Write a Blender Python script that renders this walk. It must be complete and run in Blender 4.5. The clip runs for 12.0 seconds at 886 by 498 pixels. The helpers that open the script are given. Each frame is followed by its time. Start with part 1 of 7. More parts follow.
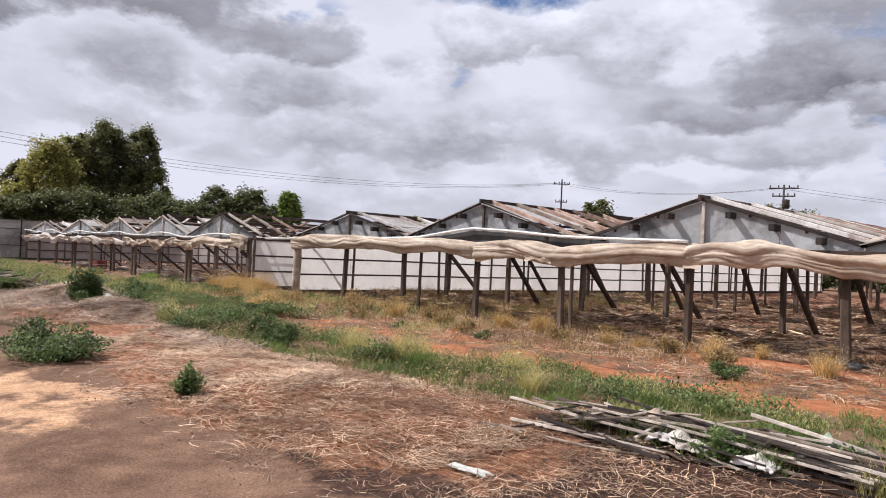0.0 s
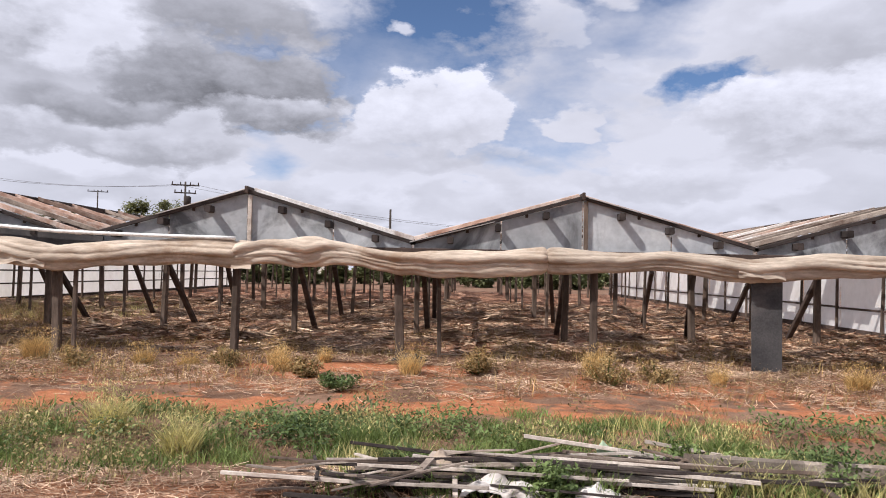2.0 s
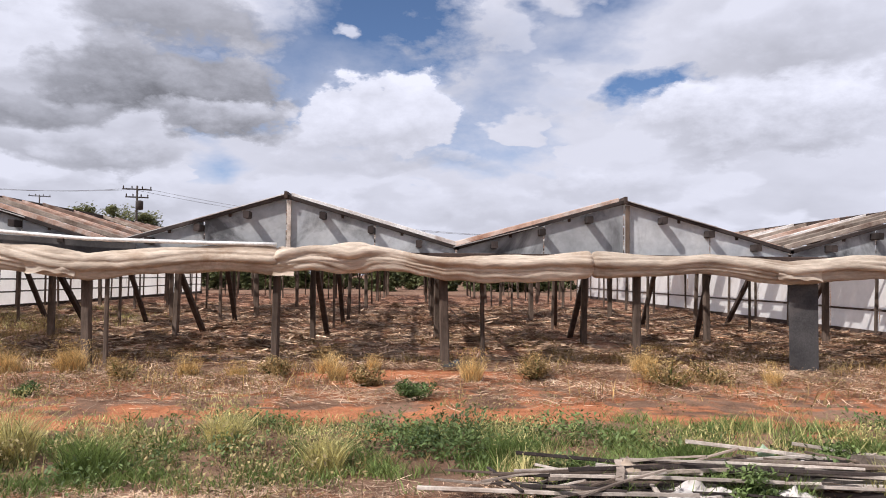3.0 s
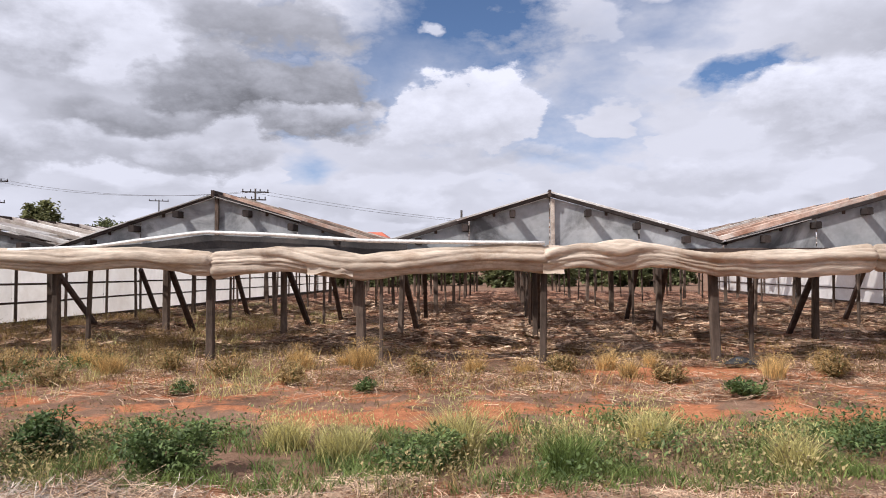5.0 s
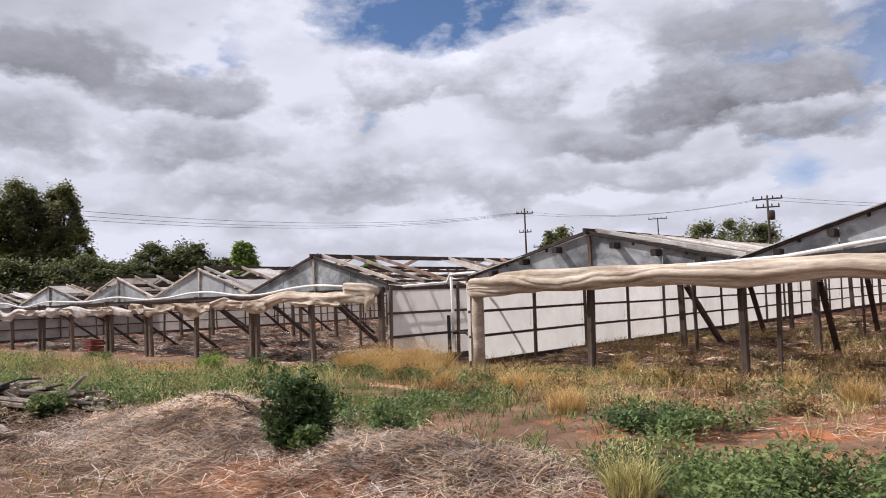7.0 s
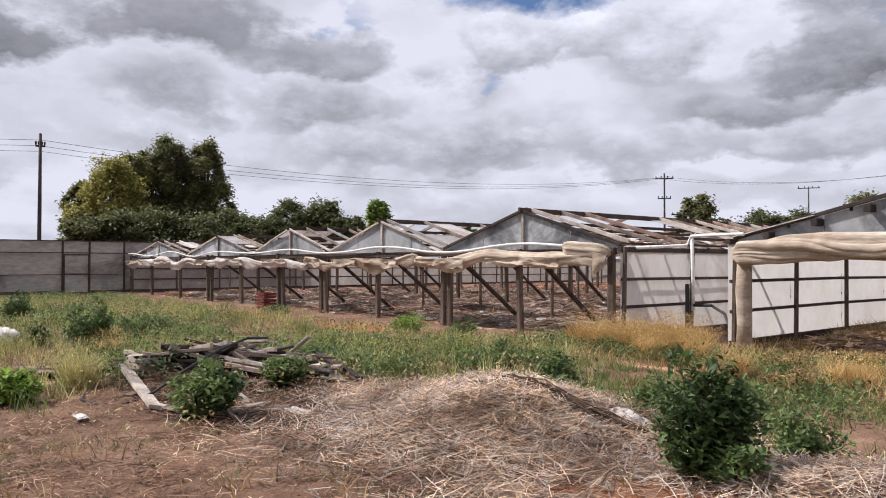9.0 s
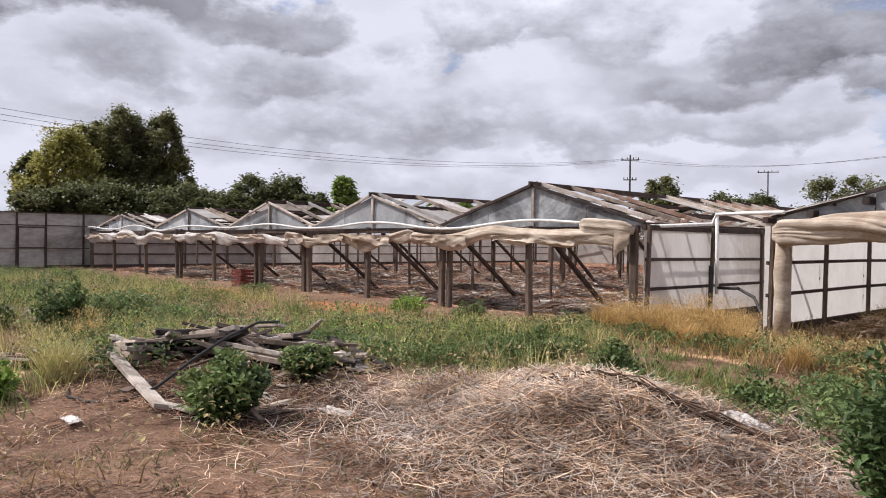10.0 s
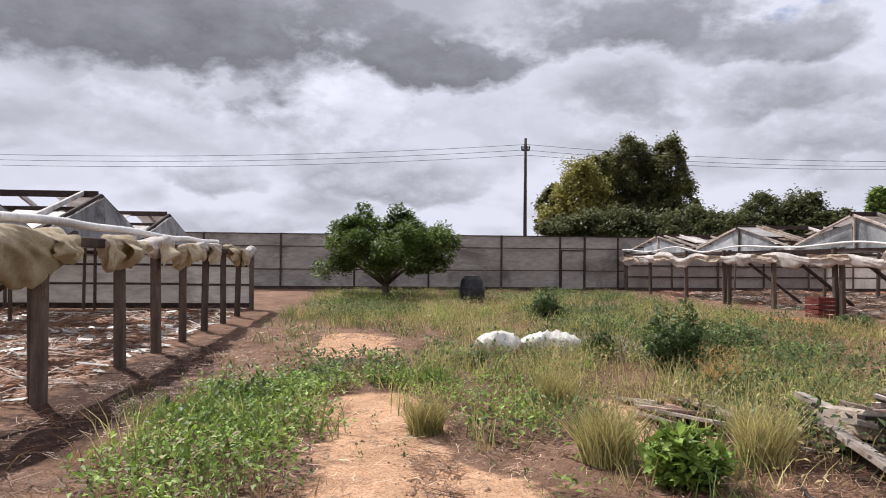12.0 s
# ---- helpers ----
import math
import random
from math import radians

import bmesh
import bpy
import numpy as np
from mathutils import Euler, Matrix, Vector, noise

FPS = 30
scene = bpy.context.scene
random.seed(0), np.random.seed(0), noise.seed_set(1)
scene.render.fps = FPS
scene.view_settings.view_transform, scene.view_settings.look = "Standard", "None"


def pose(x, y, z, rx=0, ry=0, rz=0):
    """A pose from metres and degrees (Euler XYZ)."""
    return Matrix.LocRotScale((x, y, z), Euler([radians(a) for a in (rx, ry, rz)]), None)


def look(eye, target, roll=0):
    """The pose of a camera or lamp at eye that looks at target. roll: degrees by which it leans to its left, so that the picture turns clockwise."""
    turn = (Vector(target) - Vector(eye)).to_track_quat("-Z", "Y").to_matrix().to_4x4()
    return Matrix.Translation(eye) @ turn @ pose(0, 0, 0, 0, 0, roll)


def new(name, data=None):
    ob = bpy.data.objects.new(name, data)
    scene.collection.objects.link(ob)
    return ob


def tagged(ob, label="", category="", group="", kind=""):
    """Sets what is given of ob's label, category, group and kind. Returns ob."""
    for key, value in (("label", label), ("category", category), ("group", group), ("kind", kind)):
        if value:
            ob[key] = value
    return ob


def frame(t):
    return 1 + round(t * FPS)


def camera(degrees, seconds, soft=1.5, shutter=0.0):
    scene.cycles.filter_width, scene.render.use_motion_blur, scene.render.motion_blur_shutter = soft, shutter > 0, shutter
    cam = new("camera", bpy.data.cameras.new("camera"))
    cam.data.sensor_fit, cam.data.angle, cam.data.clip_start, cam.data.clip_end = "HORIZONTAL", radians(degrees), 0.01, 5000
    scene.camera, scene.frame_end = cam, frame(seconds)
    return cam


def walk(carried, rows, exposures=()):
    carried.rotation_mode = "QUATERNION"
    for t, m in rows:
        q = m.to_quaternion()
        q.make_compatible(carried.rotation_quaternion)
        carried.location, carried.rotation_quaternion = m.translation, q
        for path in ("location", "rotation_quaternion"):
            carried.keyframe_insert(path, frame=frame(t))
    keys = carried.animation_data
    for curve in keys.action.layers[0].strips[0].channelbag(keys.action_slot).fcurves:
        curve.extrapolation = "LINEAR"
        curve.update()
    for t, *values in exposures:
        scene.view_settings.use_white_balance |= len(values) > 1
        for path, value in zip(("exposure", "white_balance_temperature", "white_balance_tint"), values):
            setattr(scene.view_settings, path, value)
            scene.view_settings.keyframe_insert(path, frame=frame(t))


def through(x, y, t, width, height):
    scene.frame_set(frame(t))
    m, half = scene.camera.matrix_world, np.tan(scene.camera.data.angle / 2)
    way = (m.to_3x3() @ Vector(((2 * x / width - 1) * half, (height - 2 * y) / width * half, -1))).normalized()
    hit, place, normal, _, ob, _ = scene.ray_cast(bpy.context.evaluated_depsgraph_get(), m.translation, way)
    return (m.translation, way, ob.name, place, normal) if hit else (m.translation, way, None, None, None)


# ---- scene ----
cam = camera(61.8, 12.0, soft=1.0)
PATH = [
    (0, (6.073, -1.307, 1.566), (4.598, 0.042, 1.584), 2.6),
    (0.5, (5.252, -1.11, 1.605), (4.291, 0.644, 1.641), 2.9),
    (1, (4.38, -0.813, 1.538), (3.883, 1.124, 1.587), 2.5),
    (1.5, (3.588, -0.671, 1.56), (3.359, 1.315, 1.637), 1.7),
    (2, (2.771, -0.69, 1.557), (2.693, 1.307, 1.618), 1.2),
    (2.5, (1.987, -0.621, 1.573), (2.016, 1.378, 1.639), 0.7),
    (2.7, (1.635, -0.61, 1.563), (1.697, 1.387, 1.634), 0.6),
    (4.3, (-0.765, -0.778, 1.602), (-0.758, 1.221, 1.675), -0.5),
    (4.5, (-1.075, -0.721, 1.636), (-1.106, 1.277, 1.702), -0.5),
    (5, (-1.861, -0.782, 1.583), (-2.037, 1.209, 1.643), -0.2),
    (5.5, (-2.729, -0.684, 1.591), (-3.214, 1.256, 1.657), -0.7),
    (6, (-3.666, -0.675, 1.634), (-4.51, 1.136, 1.72), -1.7),
    (6.5, (-4.592, -0.66, 1.64), (-5.712, 0.993, 1.75), -2.1),
    (7, (-5.522, -0.608, 1.606), (-6.841, 0.889, 1.735), -2.2),
    (7.5, (-6.366, -0.592, 1.589), (-7.806, 0.79, 1.712), -1.6),
    (7.7, (-6.742, -0.516, 1.609), (-8.221, 0.824, 1.732), -1.6),
    (9.3, (-9.34, -0.591, 1.555), (-10.881, 0.684, 1.582), 0.1),
    (9.5, (-9.646, -0.571, 1.523), (-11.17, 0.725, 1.533), 0.3),
    (10, (-10.445, -0.516, 1.528), (-11.915, 0.84, 1.51), 0.8),
    (10.5, (-11.22, -0.504, 1.517), (-12.631, 0.914, 1.502), 1.2),
    (11, (-12.025, -0.56, 1.538), (-13.559, 0.723, 1.558), 1.2),
    (11.5, (-12.827, -0.775, 1.508), (-14.616, 0.118, 1.551), 0.8),
    (11.8, (-13.299, -1.046, 1.474), (-15.234, -0.542, 1.516), 0.8),
    (12, (-13.619, -1.085, 1.474), (-15.609, -0.887, 1.503), 0.5),
]
walk(cam, [(t, look(e, g, r)) for t, e, g, r in PATH], [(0, 0.14, 6250, 13), (12, 0.14, 6250, 13)])

# ---- world, sun ----
SUN_EL, SUN_AZ = radians(48), radians(-122)   # azimuth from +y, positive towards +x
world = bpy.data.worlds.new("sky")
scene.world = world
world.use_nodes = True
wt = world.node_tree
wt.nodes.clear()


def wn(kind, **kw):
    n = wt.nodes.new(kind)
    for k, v in kw.items():
        n.inputs[k].default_value = v
    return n


def wmath(op, a, b=None, clamp=False):
    n = wt.nodes.new("ShaderNodeMath")
    n.operation, n.use_clamp = op, clamp
    for i, v in enumerate((a, b)):
        if v is None:
            continue
        if isinstance(v, (int, float)):
            n.inputs[i].default_value = v
        else:
            wt.links.new(v, n.inputs[i])
    return n.outputs[0]


sky = wt.nodes.new("ShaderNodeTexSky")
sky.sky_type, sky.sun_disc = "NISHITA", False
sky.sun_elevation, sky.sun_rotation = SUN_EL, SUN_AZ
sky.ozone_density, sky.dust_density, sky.altitude = 3.0, 0.0, 3000
coord = wt.nodes.new("ShaderNodeTexCoord")
sep = wt.nodes.new("ShaderNodeSeparateXYZ")
wt.links.new(coord.outputs["Generated"], sep.inputs[0])
lift = wmath("ADD", wmath("MAXIMUM", sep.outputs[2], 0.0), 0.32)
px, py = wmath("DIVIDE", sep.outputs[0], lift), wmath("DIVIDE", sep.outputs[1], lift)
comb = wt.nodes.new("ShaderNodeCombineXYZ")
wt.links.new(px, comb.inputs[0]), wt.links.new(py, comb.inputs[1])
wt.links.new(wmath("MULTIPLY", sep.outputs[2], 1.2), comb.inputs[2])


def ramp(tree, value, stops):
    r = tree.nodes.new("ShaderNodeValToRGB")
    e = r.color_ramp.elements
    while len(e) < len(stops):
        e.new(0.5)
    for el, (p, c) in zip(e, stops):
        el.position, el.color = p, (*c, 1)
    tree.links.new(value, r.inputs[0])
    return r.outputs[0]


def cloud_density(shift):
    """Thickness of the cumulus layer; shift draws the place looked up towards the zenith."""
    m = wt.nodes.new("ShaderNodeMapping")
    m.inputs["Location"].default_value = (3.7, 1.9, 0.3)
    m.inputs["Scale"].default_value = (shift, shift, 1.0)
    wt.links.new(comb.outputs[0], m.inputs["Vector"])
    big = wn("ShaderNodeTexNoise", Scale=0.95, Detail=4, Roughness=0.5)
    fine = wn("ShaderNodeTexNoise", Scale=2.7, Detail=10, Roughness=0.56)
    puff = wt.nodes.new("ShaderNodeTexVoronoi")
    puff.feature = "SMOOTH_F1"
    puff.inputs["Scale"].default_value = 3.6
    puff.inputs["Smoothness"].default_value = 0.6
    warp = wn("ShaderNodeTexNoise", Scale=3.4, Detail=4, Roughness=0.6)
    off = wt.nodes.new("ShaderNodeVectorMath")
    off.operation = "MULTIPLY_ADD"
    off.inputs[1].default_value = (0.32, 0.32, 0.32)
    for n in (big, fine, warp):
        wt.links.new(m.outputs[0], n.inputs["Vector"])
    wt.links.new(warp.outputs["Color"], off.inputs[0])
    wt.links.new(m.outputs[0], off.inputs[2])
    wt.links.new(off.outputs[0], puff.inputs["Vector"])
    body = wmath("ADD", wmath("MULTIPLY", big.outputs[0], 0.66), wmath("MULTIPLY", fine.outputs[0], 0.34))
    return wmath("SUBTRACT", body, wmath("MULTIPLY", puff.outputs["Distance"], 0.25))


# blue openings in the cloud towards the front of the place
d_open = wt.nodes.new("ShaderNodeVectorMath")
d_open.operation = "DISTANCE"
d_open.inputs[1].default_value = (-0.10, 0.94, 0.32)
wt.links.new(coord.outputs["Generated"], d_open.inputs[0])
opening = wmath("MULTIPLY", wmath("SUBTRACT", 0.42, d_open.outputs["Value"], True), 0.29)
here, above = cloud_density(1.0), cloud_density(0.92)
# a high thin layer that lets the blue through in places
veil_map = wt.nodes.new("ShaderNodeMapping")
veil_map.inputs["Location"].default_value = (8.1, 4.4, 2.0)
wt.links.new(comb.outputs[0], veil_map.inputs["Vector"])
veil = wn("ShaderNodeTexNoise", Scale=1.7, Detail=7, Roughness=0.55)
wt.links.new(veil_map.outputs[0], veil.inputs["Vector"])
low = wmath("MULTIPLY", wmath("SUBTRACT", 0.22, sep.outputs[2], True), 1.2)
veil_mask = ramp(wt, wmath("ADD", wmath("SUBTRACT", veil.outputs[0], wmath("MULTIPLY", opening, 2.6)), low), [(0.24, (0, 0, 0)), (0.42, (1, 1, 1))])
veil_tone = ramp(wt, veil.outputs[0], [(0.34, (0.93, 0.935, 0.99)), (0.48, (0.77, 0.78, 0.84)), (0.64, (0.57, 0.58, 0.64))])
# heaped cloud in front of it: bright rims, grey undersides
d_west = wt.nodes.new("ShaderNodeVectorMath")
d_west.operation = "DISTANCE"
d_west.inputs[1].default_value = (-0.86, -0.15, 0.50)
wt.links.new(coord.outputs["Generated"], d_west.inputs[0])
heavy = wmath("MULTIPLY", wmath("SUBTRACT", 0.66, d_west.outputs["Value"], True), 1.15)
heap = wmath("ADD", wmath("SUBTRACT", here, wmath("MULTIPLY", opening, 0.9)), wmath("MULTIPLY", heavy, 0.12))
heap_mask = ramp(wt, heap, [(0.322, (0, 0, 0)), (0.356, (1, 1, 1))])
lit_edge = wmath("MULTIPLY", wmath("SUBTRACT", here, above), 4.6)
thick = wmath("ADD", wmath("MULTIPLY", wmath("SUBTRACT", here, 0.322), 3.3), heavy)
tone_v = wmath("ADD", wmath("ADD", wmath("SUBTRACT", lit_edge, thick), wmath("MULTIPLY", low, 1.1)), 0.86, True)
heap_tone = ramp(wt, tone_v, [(0.05, (0.31, 0.315, 0.36)), (0.35, (0.49, 0.50, 0.56)), (0.60, (0.73, 0.74, 0.80)), (0.86, (0.96, 0.965, 1.02))])
tone_mix = wt.nodes.new("ShaderNodeMix")
tone_mix.data_type = "RGBA"
wt.links.new(heap_mask, tone_mix.inputs[0]), wt.links.new(veil_tone, tone_mix.inputs[6]), wt.links.new(heap_tone, tone_mix.inputs[7])
grey = wt.nodes.new("ShaderNodeRGBToBW")
wt.links.new(tone_mix.outputs[2], grey.inputs[0])
tone = wmath("MULTIPLY_ADD", grey.outputs[0], 0.55)
tone.node.inputs[2].default_value = 0.38
mask = wmath("MAXIMUM", heap_mask, veil_mask)
# single clouds and openings at their bearing and height over the horizon, with billowing edges
billow = wn("ShaderNodeTexNoise", Scale=5.2, Detail=7, Roughness=0.55)
knobs = wn("ShaderNodeTexNoise", Scale=17.0, Detail=8, Roughness=0.62)
flat = wt.nodes.new("ShaderNodeMapping")
flat.inputs["Scale"].default_value = (1.0, 1.0, 1.9)
wt.links.new(coord.outputs["Generated"], flat.inputs["Vector"])
wt.links.new(flat.outputs[0], billow.inputs["Vector"]), wt.links.new(flat.outputs[0], knobs.inputs["Vector"])
split = wt.nodes.new("ShaderNodeSeparateColor")
wt.links.new(billow.outputs["Color"], split.inputs[0])


def madd(a, b, c, clamp=False):
    out = wmath("MULTIPLY_ADD", a, b, clamp)
    if isinstance(c, (int, float)):
        out.node.inputs[2].default_value = c
    else:
        wt.links.new(c, out.node.inputs[2])
    return out


bearing = madd(wmath("SUBTRACT", split.outputs[0], 0.5), 0.30, wmath("ARCTAN2", sep.outputs[0], sep.outputs[1]))
height = madd(wmath("SUBTRACT", split.outputs[1], 0.5), 0.15, wmath("ARCSINE", sep.outputs[2]))
lump = wmath("SUBTRACT", knobs.outputs[0], 0.5)
body_edge = madd(lump, 2.1, 1.0)
body_tone = madd(lump, 1.5, 0.52)


def ellipse(az, el, ra, re, soft):
    du = madd(bearing, 1 / radians(ra), -az / ra)
    dv = madd(height, 1 / radians(re), -el / re)
    far = madd(du, du, wmath("MULTIPLY", dv, dv))
    return dv, wmath("MULTIPLY", wmath("SUBTRACT", body_edge, far), 1 / soft, True)


def cloud(az, el, ra, re, low, high, soft=0.6, cover=1.0):
    """A heap of cloud: low and high are the tones of its base and its top."""
    global tone, mask
    dv, m = ellipse(az, el, ra, re, soft)
    if cover < 1:
        m = wmath("MULTIPLY", m, cover)
    t = madd(madd(dv, 0.42, body_tone, True), high - low, low)
    mx = wt.nodes.new("ShaderNodeMix")
    wt.links.new(m, mx.inputs[0]), wt.links.new(tone, mx.inputs[2]), wt.links.new(t, mx.inputs[3])
    tone, mask = mx.outputs[0], wmath("MAXIMUM", mask, m)


def opening_at(az, el, ra, re, amount=1.0, soft=0.8):
    """A gap that shows the blue."""
    global mask
    m = wmath("MULTIPLY", ellipse(az, el, ra, re, soft)[1], -amount)
    mask = wmath("MULTIPLY", mask, wmath("ADD", m, 1.0))


# towards the front
cloud(0, 13, 40, 9, 0.74, 0.90, 1.4, 0.75)
opening_at(-1, 18.5, 8.5, 4.6, 1.0, 0.8)
opening_at(-9, 17.5, 7, 3.6, 0.55, 1.2)
opening_at(18.6, 14.6, 5.2, 1.7, 1.0, 0.8)
opening_at(8, 17, 8, 4, 0.3, 1.4)
cloud(-4.0, 17.4, 1.4, 0.7, 0.86, 1.0, 0.9, 0.8)
cloud(-3.0, 11.6, 7.5, 3.6, 0.66, 1.06, 0.35)
cloud(25.5, 11.6, 8.5, 3.6, 0.55, 1.06, 0.4)
cloud(27, 16.2, 8, 2.2, 0.55, 0.82, 0.9)
cloud(-2, 8.4, 9, 1.3, 0.52, 0.92, 0.8, 0.8)
cloud(13, 7.6, 9, 1.3, 0.58, 0.96, 0.8, 0.8)
cloud(8, 5.2, 18, 1.1, 0.56, 0.9, 0.9, 0.8)
cloud(-29, 16.5, 5.5, 3.6, 0.8, 1.04, 0.7)
cloud(-20, 18.6, 9.5, 2.6, 0.34, 0.62, 0.7)
cloud(-19.0, 13.6, 10.5, 3.9, 0.17, 0.62, 0.5)
cloud(-29, 10.9, 7, 1.7, 0.27, 0.62, 0.7)
cloud(-15, 10.9, 6, 2.0, 0.22, 0.80, 0.5)
cloud(-25, 8.1, 9, 1.4, 0.38, 0.82, 0.7)
cloud(-20, 5.2, 12, 1.2, 0.5, 0.9, 0.9, 0.8)
# over the stripped row
opening_at(-41, 21.5, 10, 2.8, 1.0, 0.8)
cloud(-54, 19.8, 8, 2.6, 0.78, 1.0, 0.9)
cloud(-43.5, 16.3, 4.4, 3.4, 0.42, 1.05, 0.4)
cloud(-37, 16.2, 4.2, 3.2, 0.45, 1.05, 0.4)
cloud(-52, 13.0, 9, 2.4, 0.72, 1.0, 0.8)
opening_at(-44.3, 13.0, 2.0, 0.8, 0.5, 0.8)
cloud(-61, 15.6, 7, 2.8, 0.30, 0.66, 0.6)
cloud(-59.5, 11.6, 7, 2.4, 0.33, 0.78, 0.6)
cloud(-48, 9.0, 9.5, 2.2, 0.34, 0.86, 0.6)
cloud(-58, 8.0, 7.5, 1.9, 0.38, 0.84, 0.7)
cloud(-36, 8.4, 8, 1.7, 0.42, 0.9, 0.7)
cloud(-46, 4.6, 16, 1.3, 0.56, 0.92, 0.9)
# over the lane and the fence
cloud(-80, 12, 18, 7, 0.66, 0.92, 1.2, 0.8)
cloud(-71, 17.4, 9, 3.0, 0.27, 0.5, 0.6)
cloud(-72, 12.3, 6, 2.5, 0.34, 0.8, 0.7)
cloud(-104, 16.4, 19, 4.2, 0.20, 0.40, 0.6)
cloud(-86, 15.6, 7.5, 3.0, 0.20, 0.42, 0.6)
cloud(-91, 10.4, 8, 3.0, 0.74, 1.04, 0.7)
cloud(-104, 9.6, 8, 2.4, 0.6, 0.92, 0.8)
cloud(-88, 6.4, 8, 2.2, 0.36, 0.9, 0.6)
cloud(-101.5, 6.2, 5, 1.6, 0.42, 0.84, 0.7)
cloud(-71, 8, 7, 2.0, 0.45, 0.9, 0.8)
cloud(-98, 3.0, 6, 1.1, 0.48, 0.84, 0.8)
tint = wt.nodes.new("ShaderNodeCombineColor")
for k, v in enumerate((0.975, 0.985, 1.085)):
    wt.links.new(wmath("MULTIPLY", tone, v), tint.inputs[k])
tone = tint.outputs[0]
bg_sky = wn("ShaderNodeBackground", Strength=0.10)
wt.links.new(sky.outputs[0], bg_sky.inputs["Color"])
bg_cloud = wn("ShaderNodeBackground", Strength=0.80)
wt.links.new(tone, bg_cloud.inputs["Color"])
mix = wt.nodes.new("ShaderNodeMixShader")
wt.links.new(mask, mix.inputs[0]), wt.links.new(bg_sky.outputs[0], mix.inputs[1]), wt.links.new(bg_cloud.outputs[0], mix.inputs[2])
wout = wt.nodes.new("ShaderNodeOutputWorld")
wt.links.new(mix.outputs[0], wout.inputs[0])

sun = new("sun", bpy.data.lights.new("sun", "SUN"))
sun.data.energy, sun.data.angle, sun.data.color = 5.0, radians(0.6), (1.0, 0.95, 0.87)
to_sun = Vector((math.sin(SUN_AZ) * math.cos(SUN_EL), math.cos(SUN_AZ) * math.cos(SUN_EL), math.sin(SUN_EL)))
sun.matrix_world = look(to_sun * 100, (0, 0, 0))


# ---- materials ----
def material(name):
    m = bpy.data.materials.new(name)
    m.use_nodes = True
    t = m.node_tree
    t.nodes.clear()
    return m, t


def add(t, kind, **kw):
    n = t.nodes.new(kind)
    for k, v in kw.items():
        n.inputs[k].default_value = v
    return n


def noise_node(t, vec, scale, detail=6, rough=0.6, stretch=None, distort=0.0):
    if stretch:
        mp = add(t, "ShaderNodeMapping", Scale=stretch)
        t.links.new(vec, mp.inputs["Vector"])
        vec = mp.outputs[0]
    n = add(t, "ShaderNodeTexNoise", Scale=scale, Detail=detail, Roughness=rough, Distortion=distort)
    t.links.new(vec, n.inputs["Vector"])
    return n.outputs[0]


def mixc(t, fac, a, b, mode="MIX"):
    n = t.nodes.new("ShaderNodeMix")
    n.data_type, n.blend_type = "RGBA", mode
    for sock, v in ((n.inputs[0], fac), (n.inputs[6], a), (n.inputs[7], b)):
        if isinstance(v, (int, float)):
            sock.default_value = v
        elif isinstance(v, tuple):
            sock.default_value = (*v, 1)
        else:
            t.links.new(v, sock)
    return n.outputs[2]


